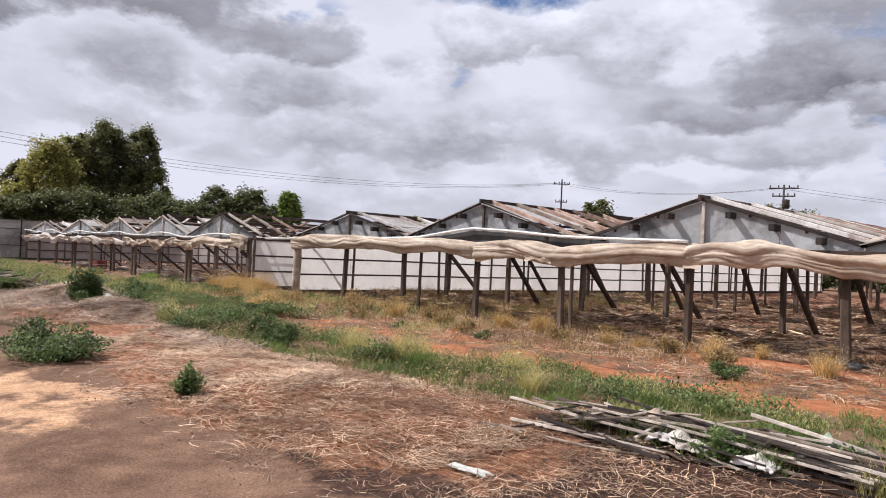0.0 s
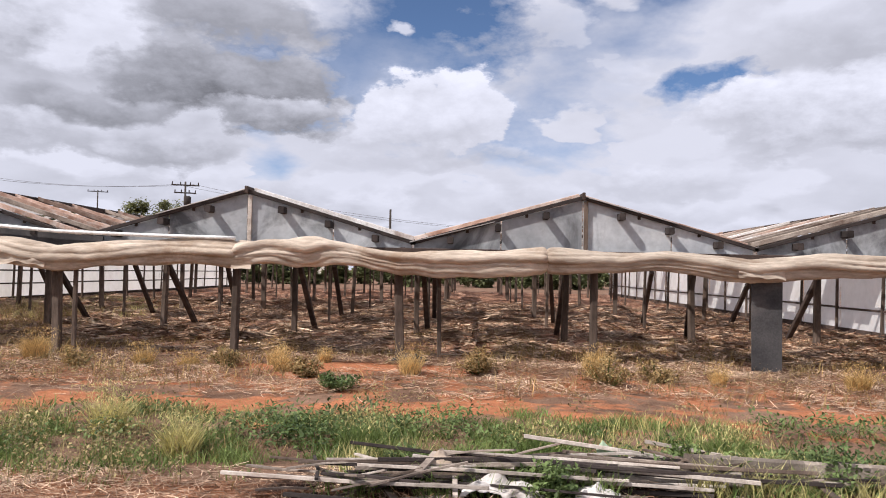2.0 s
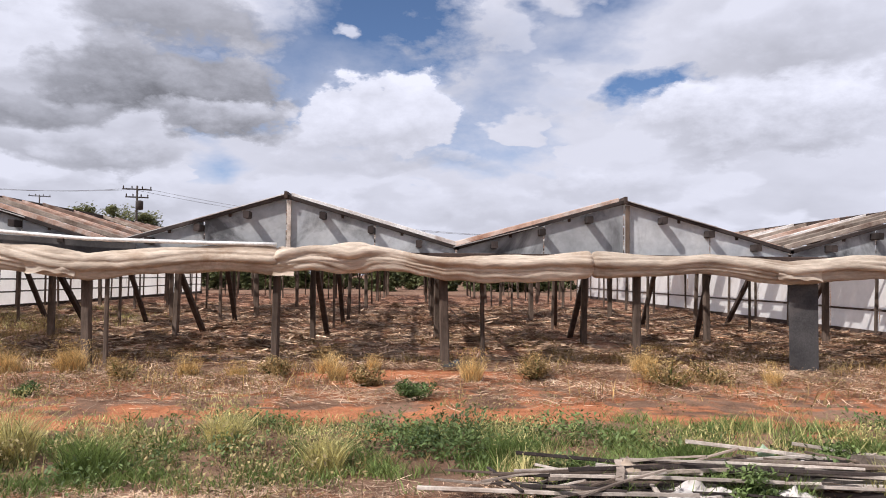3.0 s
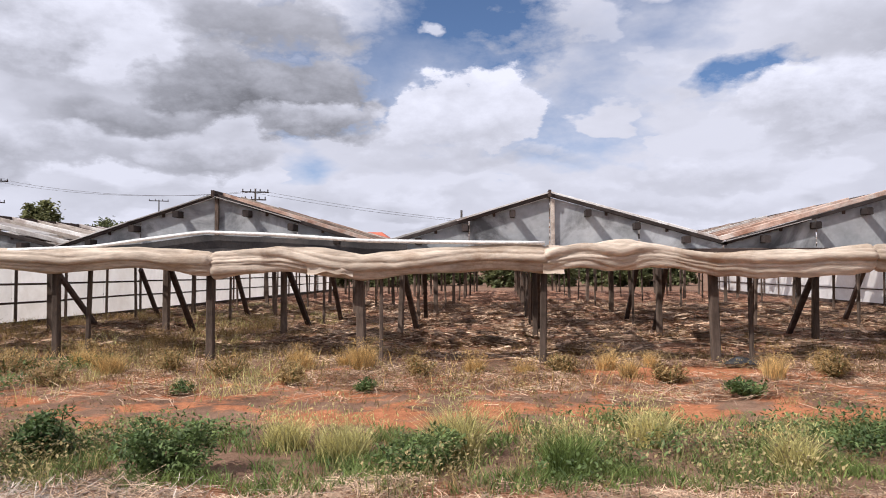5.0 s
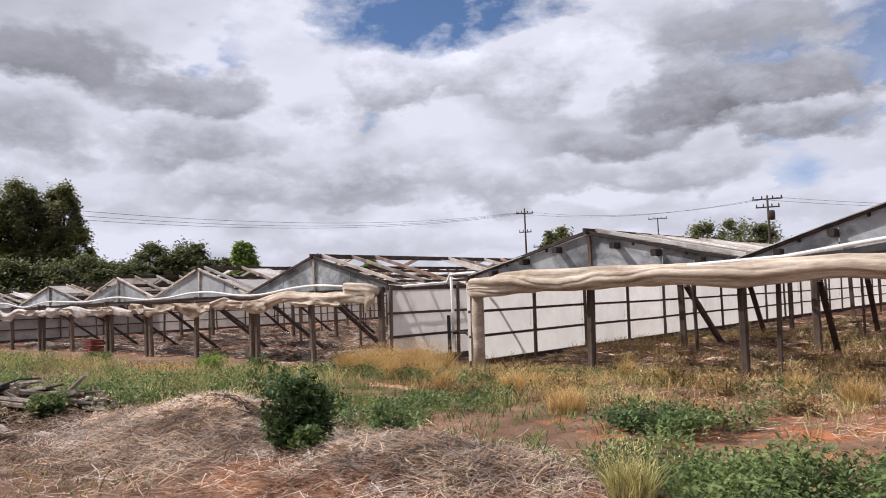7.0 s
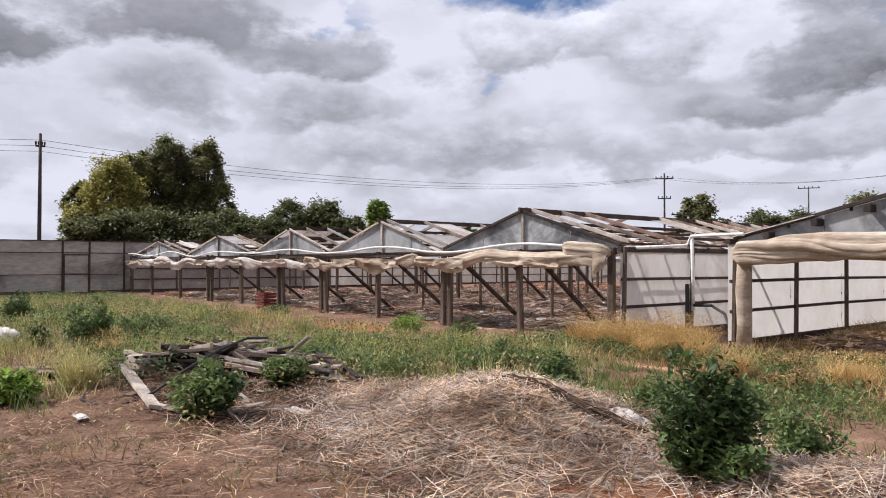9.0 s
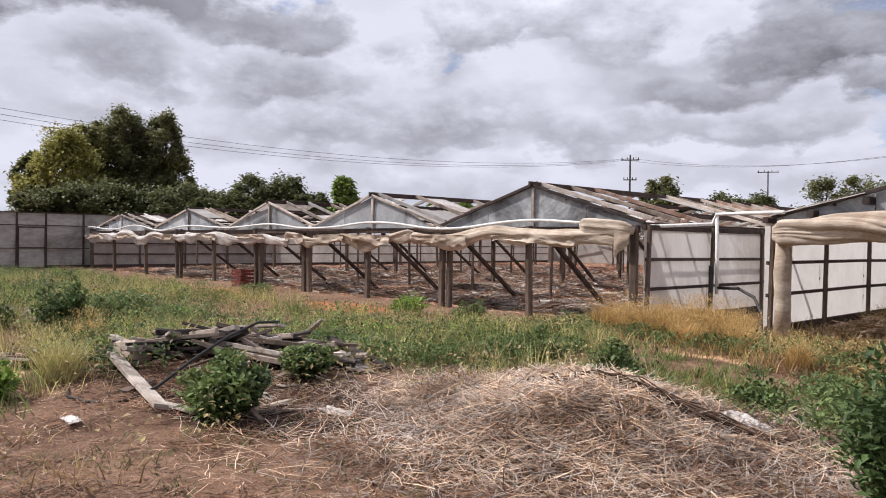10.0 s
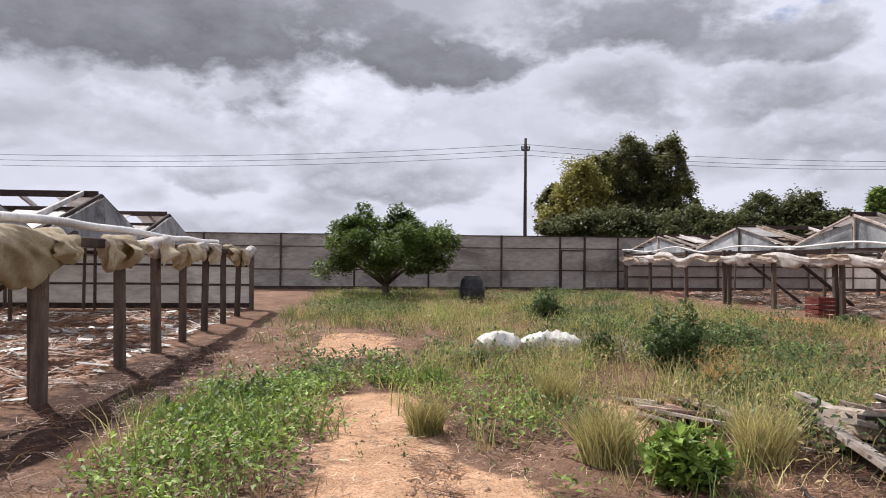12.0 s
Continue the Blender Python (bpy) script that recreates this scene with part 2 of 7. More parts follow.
def surface(name, dark, light, scale=3.0, stretch=None, rough=0.85, stain=None, stain_amt=0.5, bump=0.3, fine=40.0,
            vary=0.3, through=0.0, metal=0.0, thin=None, world_space=False, mottle=0.35):
    """Two-scale procedural surface; vary: brightness from piece to piece; through: share of light let through."""
    m, t = material(name)
    if world_space:
        vec = add(t, "ShaderNodeNewGeometry").outputs["Position"]
    else:
        vec = add(t, "ShaderNodeTexCoord").outputs["Object"]
    n1 = noise_node(t, vec, scale, 5, 0.6, stretch)
    col = ramp(t, n1, [(0.3, dark), (0.7, light)])
    n2 = noise_node(t, vec, fine, 4, 0.6, stretch)
    col = mixc(t, mottle, col, ramp(t, n2, [(0.3, (0.35, 0.35, 0.35)), (0.7, (1.4, 1.4, 1.4))]), "MULTIPLY")
    if stain:
        n3 = noise_node(t, vec, scale * 0.45, 7, 0.7, None, 0.6)
        f = ramp(t, n3, [(0.50, (0, 0, 0)), (0.66, (stain_amt,) * 3)])
        col = mixc(t, f, col, stain)
    if vary:
        rnd = add(t, "ShaderNodeObjectInfo").outputs["Random"]
        isl = add(t, "ShaderNodeNewGeometry").outputs["Random Per Island"]
        s = t.nodes.new("ShaderNodeMath")
        s.operation = "ADD"
        t.links.new(rnd, s.inputs[0]), t.links.new(isl, s.inputs[1])
        fr = t.nodes.new("ShaderNodeMath")
        fr.operation = "FRACT"
        t.links.new(s.outputs[0], fr.inputs[0])
        v = ramp(t, fr.outputs[0], [(0.0, (1 - vary,) * 3), (1.0, (1 + vary,) * 3)])
        col = mixc(t, 1.0, col, v, "MULTIPLY")
    b = add(t, "ShaderNodeBsdfPrincipled", Roughness=rough, Metallic=metal)
    b.inputs["Specular IOR Level"].default_value = 0.25
    t.links.new(col, b.inputs["Base Color"])
    bp = add(t, "ShaderNodeBump", Strength=bump, Distance=0.02)
    t.links.new(n2, bp.inputs["Height"])
    t.links.new(bp.outputs[0], b.inputs["Normal"])
    out = t.nodes.new("ShaderNodeOutputMaterial")
    shader = b.outputs[0]
    if through:
        tr = t.nodes.new("ShaderNodeBsdfTranslucent")
        t.links.new(col, tr.inputs["Color"])
        mx = add(t, "ShaderNodeMixShader", Fac=through)
        t.links.new(shader, mx.inputs[1]), t.links.new(tr.outputs[0], mx.inputs[2])
        shader = mx.outputs[0]
    if thin:
        clear = t.nodes.new("ShaderNodeBsdfTransparent")
        mx = add(t, "ShaderNodeMixShader", Fac=thin)
        t.links.new(shader, mx.inputs[1]), t.links.new(clear.outputs[0], mx.inputs[2])
        shader = mx.outputs[0]
    t.links.new(shader, out.inputs[0])
    return m


M_POST = surface("weathered_post_wood", (0.06, 0.042, 0.032), (0.19, 0.14, 0.11), 6, (1, 1, 0.15), 0.9, (0.03, 0.022, 0.018), 0.6, 0.5, 60)
M_RAIL = surface("dark_rail_wood", (0.038, 0.026, 0.022), (0.095, 0.066, 0.055), 5, None, 0.9, None, 0, 0.4, 50)
M_DARKWOOD = surface("blackened_edge_timber", (0.022, 0.017, 0.016), (0.065, 0.05, 0.045), 5, None, 0.9, None, 0, 0.4, 50)
M_RAFTER = surface("rusty_rafter_wood", (0.20, 0.10, 0.065), (0.50, 0.35, 0.28), 3, None, 0.85, (0.5, 0.46, 0.42), 0.8, 0.4, 40, 0.5)
M_PALEWOOD = surface("bleached_timber", (0.27, 0.225, 0.19), (0.58, 0.51, 0.45), 4, None, 0.88, (0.16, 0.10, 0.07), 0.6, 0.4, 50, 0.35)
M_WHITED = surface("flaking_white_rafter", (0.50, 0.46, 0.43), (0.80, 0.77, 0.74), 3, None, 0.85, (0.20, 0.12, 0.085), 0.7, 0.4, 40, 0.5)
M_RAG = surface("grey_white_rag", (0.52, 0.47, 0.44), (0.80, 0.75, 0.71), 2.4, None, 0.85, (0.33, 0.26, 0.21), 0.8, 0.9, 16, 0.1, 0.12)
M_OLDWOOD = surface("grey_brown_timber", (0.14, 0.10, 0.08), (0.46, 0.385, 0.32), 2.2, None, 0.9, (0.085, 0.045, 0.03), 0.85, 0.5, 50, 0.5)
M_WALL = surface("white_wall_sheet", (0.82, 0.79, 0.76), (0.92, 0.90, 0.88), 0.7, None, 0.6, (0.60, 0.53, 0.45), 0.4, 0.02, 5, 0.05, 0.5, mottle=0.08)
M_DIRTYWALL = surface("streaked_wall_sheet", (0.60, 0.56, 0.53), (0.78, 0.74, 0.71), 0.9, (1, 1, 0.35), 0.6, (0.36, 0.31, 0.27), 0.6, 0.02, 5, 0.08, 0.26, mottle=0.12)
M_OLDWALL = surface("dusty_wall_sheet", (0.38, 0.34, 0.31), (0.60, 0.56, 0.52), 0.8, None, 0.75, (0.26, 0.22, 0.19), 0.5, 0.1, 15, 0.1, 0.25)
M_GABLE = surface("mildewed_gable_sheet", (0.46, 0.475, 0.50), (0.68, 0.69, 0.70), 1.4, None, 0.6, (0.10, 0.10, 0.105), 0.85, 0.1, 9, 0.25, 0.35, mottle=0.2)
M_ROOF = surface("faded_roof_sheet", (0.56, 0.52, 0.50), (0.82, 0.80, 0.78), 1.2, None, 0.45, (0.40, 0.29, 0.24), 0.6, 0.1, 12, 0.2, 0.4, thin=0.15)
M_CLOTH = surface("grimy_cream_cloth", (0.34, 0.265, 0.205), (0.72, 0.61, 0.50), 1.6, (0.6, 3.0, 3.0), 0.85, (0.26, 0.165, 0.10), 0.65, 0.5, 9, 0.1, 0.1)
M_NET = surface("sandy_shade_net", (0.40, 0.31, 0.20), (0.62, 0.52, 0.37), 2.5, None, 0.9, (0.25, 0.18, 0.11), 0.5, 0.4, 50, 0.06, 0.2)
M_PIPE = surface("white_plastic_pipe", (0.72, 0.70, 0.68), (0.85, 0.84, 0.82), 2, None, 0.45, (0.5, 0.46, 0.42), 0.4, 0.05, 20, 0.03)
M_TAR = surface("grey_rubber_sheet", (0.035, 0.034, 0.036), (0.085, 0.08, 0.08), 2, None, 0.8, (0.14, 0.12, 0.11), 0.5, 0.2, 30, 0.05)
M_FENCE = surface("grey_fence_cloth", (0.32, 0.30, 0.275), (0.50, 0.475, 0.44), 0.9, (1, 0.5, 1.6), 0.9, (0.17, 0.155, 0.14), 0.8, 0.6, 6, 0.06, 0.2)
M_CABLE = surface("black_rubber", (0.015, 0.015, 0.016), (0.035, 0.034, 0.033), 8, None, 0.5, None, 0, 0.1, 60, 0)
M_BARREL = surface("black_drum_plastic", (0.018, 0.018, 0.02), (0.045, 0.044, 0.045), 5, None, 0.5, (0.16, 0.13, 0.1), 0.4, 0.1, 30, 0)
M_BIN = surface("dusty_red_plastic", (0.09, 0.018, 0.015), (0.19, 0.045, 0.032), 4, None, 0.6, (0.2, 0.12, 0.08), 0.5, 0.1, 30, 0.05)
M_SACK = surface("white_woven_sack", (0.56, 0.54, 0.49), (0.80, 0.78, 0.73), 4, None, 0.75, (0.30, 0.22, 0.15), 0.85, 0.4, 90, 0.03)
M_YELLOW = surface("yellow_print", (0.62, 0.42, 0.02), (0.75, 0.55, 0.05), 6, None, 0.7, None, 0, 0.1, 60, 0)
M_PLASTIC = surface("torn_white_plastic", (0.60, 0.60, 0.56), (0.82, 0.82, 0.78), 3, None, 0.4, (0.4, 0.34, 0.27), 0.4, 0.15, 30, 0.15, 0.3)
M_GREENFILM = surface("pale_green_film", (0.40, 0.52, 0.36), (0.62, 0.72, 0.56), 3, None, 0.35, None, 0, 0.1, 30, 0.05, 0.4)
M_POLE = surface("dark_power_pole", (0.035, 0.028, 0.025), (0.075, 0.06, 0.052), 1, None, 0.85, None, 0, 0.2, 20, 0.05)
M_BARK = surface("tree_bark", (0.06, 0.045, 0.035), (0.17, 0.13, 0.10), 5, (1, 1, 0.3), 0.95, None, 0, 0.6, 30, 0.1)
M_TILE = surface("red_roof_tile", (0.42, 0.10, 0.06), (0.58, 0.18, 0.11), 3, None, 0.8, None, 0, 0.2, 20, 0.1)
M_RENDER = surface("cream_house_wall", (0.55, 0.50, 0.44), (0.66, 0.62, 0.55), 1, None, 0.9, None, 0, 0.1, 20, 0.05)


def leaf_mat(name, dark, light, vary=0.5, through=0.3):
    return surface(name, dark, light, 1.1, None, 0.55, None, 0, 0.0, 9, vary, through, world_space=True)


M_GRASS = leaf_mat("fresh_grass", (0.085, 0.135, 0.035), (0.26, 0.325, 0.10))
M_OAT = leaf_mat("pale_seeding_grass", (0.36, 0.33, 0.12), (0.68, 0.60, 0.28))
M_GOLD = leaf_mat("golden_dry_grass", (0.46, 0.29, 0.10), (0.76, 0.55, 0.26))
M_STRAW = leaf_mat("bleached_straw", (0.19, 0.10, 0.055), (0.84, 0.63, 0.45), 0.6, 0.1)
M_GREYSTRAW = leaf_mat("greyed_straw", (0.15, 0.11, 0.085), (0.66, 0.57, 0.50), 0.6, 0.1)
M_LITTER = leaf_mat("brown_dead_stalks", (0.10, 0.048, 0.028), (0.32, 0.175, 0.10), 0.6, 0.1)
M_WEED = leaf_mat("green_weed_leaf", (0.06, 0.10, 0.035), (0.20, 0.26, 0.09))
M_SAGE = leaf_mat("dusty_grey_weed", (0.17, 0.13, 0.055), (0.46, 0.37, 0.18), 0.6)
M_LIME = leaf_mat("bright_green_leaf", (0.15, 0.25, 0.04), (0.36, 0.48, 0.11))
M_DEEP = leaf_mat("dark_bush_leaf", (0.05, 0.085, 0.03), (0.14, 0.20, 0.07))
M_DRYWEED = leaf_mat("rusty_dry_weed", (0.22, 0.14, 0.06), (0.46, 0.33, 0.15))
M_CITRUS = leaf_mat("citrus_leaf", (0.045, 0.085, 0.02), (0.17, 0.235, 0.05))
M_GUM = leaf_mat("gum_tree_leaf", (0.10, 0.11, 0.055), (0.27, 0.27, 0.12), 0.35, 0.35)
M_GUMLIGHT = leaf_mat("olive_gum_leaf", (0.24, 0.235, 0.07), (0.46, 0.43, 0.14))
M_GUMMID = leaf_mat("mixed_gum_leaf", (0.15, 0.155, 0.06), (0.34, 0.33, 0.13))
M_HEDGE = leaf_mat("far_hedge_leaf", (0.075, 0.09, 0.042), (0.20, 0.21, 0.092))
M_POPLAR = leaf_mat("light_poplar_leaf", (0.14, 0.22, 0.055), (0.30, 0.40, 0.12))


def ground_material():
    """Dirt, red soil, sandy patches, straw litter, short growth and painted shade, blended by the weights kept on the
    ground's points.
    """
    m, t = material("ground_soil")
    vec = add(t, "ShaderNodeNewGeometry").outputs["Position"]

    def weight(name):
        a = t.nodes.new("ShaderNodeAttribute")
        a.attribute_name = name
        return a.outputs["Fac"]

    def edge(name, scale):
        n = noise_node(t, vec, scale, 6, 0.65)
        s = t.nodes.new("ShaderNodeMath")
        s.operation = "ADD"
        t.links.new(weight(name), s.inputs[0]), t.links.new(n, s.inputs[1])
        return ramp(t, s.outputs[0], [(0.90, (0, 0, 0)), (1.0, (1, 1, 1))])

    n1, n2, n3 = noise_node(t, vec, 0.7, 6), noise_node(t, vec, 9, 6, 0.7), noise_node(t, vec, 55, 4, 0.7)
    col = ramp(t, n1, [(0.3, (0.135, 0.078, 0.052)), (0.7, (0.31, 0.19, 0.13))])
    red = ramp(t, n2, [(0.3, (0.36, 0.13, 0.06)), (0.75, (0.53, 0.23, 0.12))])
    sand = ramp(t, n2, [(0.3, (0.50, 0.29, 0.165)), (0.75, (0.70, 0.45, 0.29))])
    lit = ramp(t, noise_node(t, vec, 14, 6, 0.75, (0.45, 1.6, 1)), [(0.34, (0.11, 0.042, 0.022)), (0.5, (0.31, 0.14, 0.075)), (0.68, (0.55, 0.35, 0.24))])
    # glasshouse floor: pale straw streaks, and roof shadow bands painted as dark ones
    inner = ramp(t, noise_node(t, vec, 5.0, 7, 0.72, (0.32, 1.9, 1)), [(0.38, (0.07, 0.031, 0.02)), (0.50, (0.29, 0.14, 0.085)), (0.63, (0.66, 0.44, 0.32))])
    moss = ramp(t, n2, [(0.3, (0.045, 0.055, 0.02)), (0.7, (0.12, 0.125, 0.05))])
    # dark soil, and shade painted along the posts across the lane
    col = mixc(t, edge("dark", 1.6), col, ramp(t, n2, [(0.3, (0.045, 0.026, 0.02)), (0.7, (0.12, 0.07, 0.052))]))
    col = mixc(t, edge("litter", 2.2), col, lit)
    col = mixc(t, edge("sand", 1.3), col, sand)
    col = mixc(t, edge("red", 1.7), col, red)
    col = mixc(t, edge("green", 1.9), col, moss)
    # floor under the roofs, its shadow streaks held in the colour
    col = mixc(t, edge("inside", 2.5), col, inner)
    col = mixc(t, 0.6, col, ramp(t, noise_node(t, vec, 2.6, 8, 0.72), [(0.34, (0.50, 0.48, 0.47)), (0.64, (1.25, 1.25, 1.25))]), "MULTIPLY")
    col = mixc(t, 0.65, col, ramp(t, n3, [(0.3, (0.30, 0.30, 0.30)), (0.7, (1.6, 1.6, 1.6))]), "MULTIPLY")
    b = add(t, "ShaderNodeBsdfPrincipled", Roughness=0.95)
    b.inputs["Specular IOR Level"].default_value = 0.1
    t.links.new(col, b.inputs["Base Color"])
    mx = t.nodes.new("ShaderNodeMath")
    mx.operation = "MULTIPLY_ADD"
    mx.inputs[1].default_value = 0.35
    t.links.new(n3, mx.inputs[0]), t.links.new(n2, mx.inputs[2])
    bp = add(t, "ShaderNodeBump", Strength=0.7, Distance=0.06)
    t.links.new(mx.outputs[0], bp.inputs["Height"])
    t.links.new(bp.outputs[0], b.inputs["Normal"])
    out = t.nodes.new("ShaderNodeOutputMaterial")
    t.links.new(b.outputs[0], out.inputs[0])
    return m


# ---- mesh helpers ----
rng = np.random.default_rng(7)


def mesh_of(name, verts, faces, mat, smooth=False):
    me = bpy.data.meshes.new(name)
    me.from_pydata([tuple(v) for v in verts], [], [tuple(f) for f in faces])
    me.materials.append(mat)
    if smooth:
        me.polygons.foreach_set("use_smooth", [True] * len(me.polygons))
    me.update()
    return me


def quick_mesh(name, verts, tris, mat, smooth=False):
    """A mesh from numpy arrays of points and triangles."""
    me = bpy.data.meshes.new(name)
    me.vertices.add(len(verts))
    me.vertices.foreach_set("co", np.asarray(verts, np.float32).ravel())
    me.loops.add(len(tris) * 3)
    me.loops.foreach_set("vertex_index", np.asarray(tris, np.int32).ravel())
    me.polygons.add(len(tris))
    me.polygons.foreach_set("loop_start", np.arange(0, len(tris) * 3, 3, dtype=np.int32))
    if smooth:
        me.polygons.foreach_set("use_smooth", np.ones(len(tris), bool))
    me.materials.append(mat)
    me.update(calc_edges=True)
    me.validate()
    return me


def thing(name, label, category, at=(0, 0, 0), group="", kind=""):
    ob = new(name)
    ob.location = at
    return tagged(ob, label, category, group, kind)


def part(name, data, parent, label="", at=None):
    ob = new(name, data)
    ob.parent = parent
    if at is not None:
        ob.matrix_basis = at
    if label:
        ob["label"] = label
    return ob


class Shape:
    """Points and faces gathered for one mesh."""

    def __init__(self):
        self.v, self.f = [], []

    def add(self, verts, faces):
        n = len(self.v)
        self.v += [Vector(v) for v in verts]
        self.f += [tuple(n + i for i in f) for f in faces]
        return self

    def beam(self, a, b, w, h, up=(0, 0, 1), taper=1.0, chamfer=0.12):
        """A sawn timber from a to b with chamfered edges."""
        a, b = Vector(a), Vector(b)
        d = (b - a).normalized()
        u = Vector(up)
        if abs(d.dot(u)) > 0.98:
            u = Vector((0, 1, 0))
        s = d.cross(u).normalized()
        u = s.cross(d).normalized()
        c = min(w, h) * chamfer
        ring = [(-w / 2 + c, -h / 2), (w / 2 - c, -h / 2), (w / 2, -h / 2 + c), (w / 2, h / 2 - c), (w / 2 - c, h / 2), (-w / 2 + c, h / 2), (-w / 2, h / 2 - c), (-w / 2, -h / 2 + c)]
        pts = [p + s * (x * k) + u * (y * k) for p, k in ((a, 1.0), (b, taper)) for x, y in ring]
        n = 8
        faces = [(i, (i + 1) % n, n + (i + 1) % n, n + i) for i in range(n)] + [tuple(range(n))[::-1], tuple(range(n, 2 * n))]
        return self.add(pts, faces)

    def tube(self, pts, radii, sides=8, caps=True):
        pts = [Vector(p) for p in pts]
        ring0 = len(self.v)
        rings = []
        for i, p in enumerate(pts):
            d = (pts[min(i + 1, len(pts) - 1)] - pts[max(i - 1, 0)]).normalized()
            u = Vector((0, 0, 1)) if abs(d.z) < 0.9 else Vector((0, 1, 0))
            s = d.cross(u).normalized()
            u = s.cross(d)
            r = radii[i] if isinstance(radii, (list, tuple)) else radii
            rings.append([p + (s * math.cos(2 * math.pi * k / sides) + u * math.sin(2 * math.pi * k / sides)) * r for k in range(sides)])
        verts = [v for ring in rings for v in ring]
        faces = [(i * sides + k, i * sides + (k + 1) % sides, (i + 1) * sides + (k + 1) % sides, (i + 1) * sides + k) for i in range(len(pts) - 1) for k in range(sides)]
        if caps:
            faces += [tuple(range(sides))[::-1], tuple((len(pts) - 1) * sides + k for k in range(sides))]
        return self.add(verts, faces)

    def slab(self, corners, thick, direction):
        """A flat sheet of given thickness: corners in order, pushed along direction."""
        d = Vector(direction).normalized() * thick
        n = len(corners)
        pts = [Vector(c) for c in corners] + [Vector(c) + d for c in corners]
        faces = [tuple(range(n))[::-1], tuple(range(n, 2 * n))] + [(i, (i + 1) % n, n + (i + 1) % n, n + i) for i in range(n)]
        return self.add(pts, faces)

    def mesh(self, name, mat, smooth=False):
        return mesh_of(name, self.v, self.f, mat, smooth)


def hash2(ix, iy, seed):
    h = np.sin(ix * 127.1 + iy * 311.7 + seed * 74.7) * 43758.5453
    return h - np.floor(h)


def vnoise(x, y, seed=0):
    x, y = np.asarray(x, float), np.asarray(y, float)
    ix, iy = np.floor(x), np.floor(y)
    fx, fy = x - ix, y - iy
    fx, fy = fx * fx * (3 - 2 * fx), fy * fy * (3 - 2 * fy)
    a, b = hash2(ix, iy, seed), hash2(ix + 1, iy, seed)
    c, d = hash2(ix, iy + 1, seed), hash2(ix + 1, iy + 1, seed)
    return (a + (b - a) * fx) * (1 - fy) + (c + (d - c) * fx) * fy


def fbm(x, y, seed=0, octaves=4):
    x, y = np.asarray(x, float), np.asarray(y, float)
    total, amp, norm = 0, 1.0, 0.0
    for k in range(octaves):
        total = total + amp * vnoise(x * 2 ** k, y * 2 ** k, seed + k)
        norm += amp
        amp *= 0.5
    return total / norm


def bell(x, y, cx, cy, rx, ry, turn=0.0):
    c, s = math.cos(turn), math.sin(turn)
    u, v = (x - cx) * c + (y - cy) * s, -(x - cx) * s + (y - cy) * c
    return np.exp(-((u / rx) ** 2 + (v / ry) ** 2))


def band(v, lo, hi, soft):
    s = lambda q: 1 / (1 + np.exp(-np.clip(q, -30, 30)))
    return s((v - lo) / soft) * s((hi - v) / soft)


# ---- ground ----
FRONT_R, FRONT_L, FRONT_S = 11.95, 11.5, -4.4       # front lines of the glasshouse rows
BACK_R, BACK_L = 58.0, 47.0


def ground_height(x, y):
    x, y = np.asarray(x, float), np.asarray(y, float)
    near = np.exp(-((np.maximum(np.abs(x + 15) - 40, 0) / 20) ** 2) - (np.maximum(np.abs(y - 10) - 30, 0) / 20) ** 2)
    z = (fbm(x * 0.35, y * 0.35, 3) - 0.5) * 0.14 + (fbm(x * 1.7, y * 1.7, 9) - 0.5) * 0.07
    z = z + (fbm(x * 5, y * 5, 19, 2) - 0.5) * 0.025
    lump = 0.75 + 0.5 * fbm(x * 1.6, y * 1.6, 5)
    z = z + lump * (0.36 * bell(x, y, -14.2, 4.5, 1.2, 0.95) + 0.22 * bell(x, y, -10.6, 4.35, 1.05, 0.7, 0.3) + 0.10 * bell(x, y, -0.9, 3.3, 2.2, 1.2)
             + 0.20 * bell(x, y, -18.1, 3.1, 1.3, 0.7, 0.7) + 0.22 * bell(x, y, -26.6, 2.9, 1.5, 0.6) + 0.10 * bell(x, y, 3.4, 4.5, 2.2, 0.5))
    beds = np.clip(fbm(x * 1.3, y * 0.8, 61, 3) - 0.44, 0, 1) * 0.45
    z = z + beds * (band(x, -15.6, 13.2, 0.2) * band(y, FRONT_R + 0.9, BACK_R, 0.3) + band(x, -49, -18.6, 0.2) * band(y, FRONT_L + 0.9, BACK_L, 0.3))
    return z * near


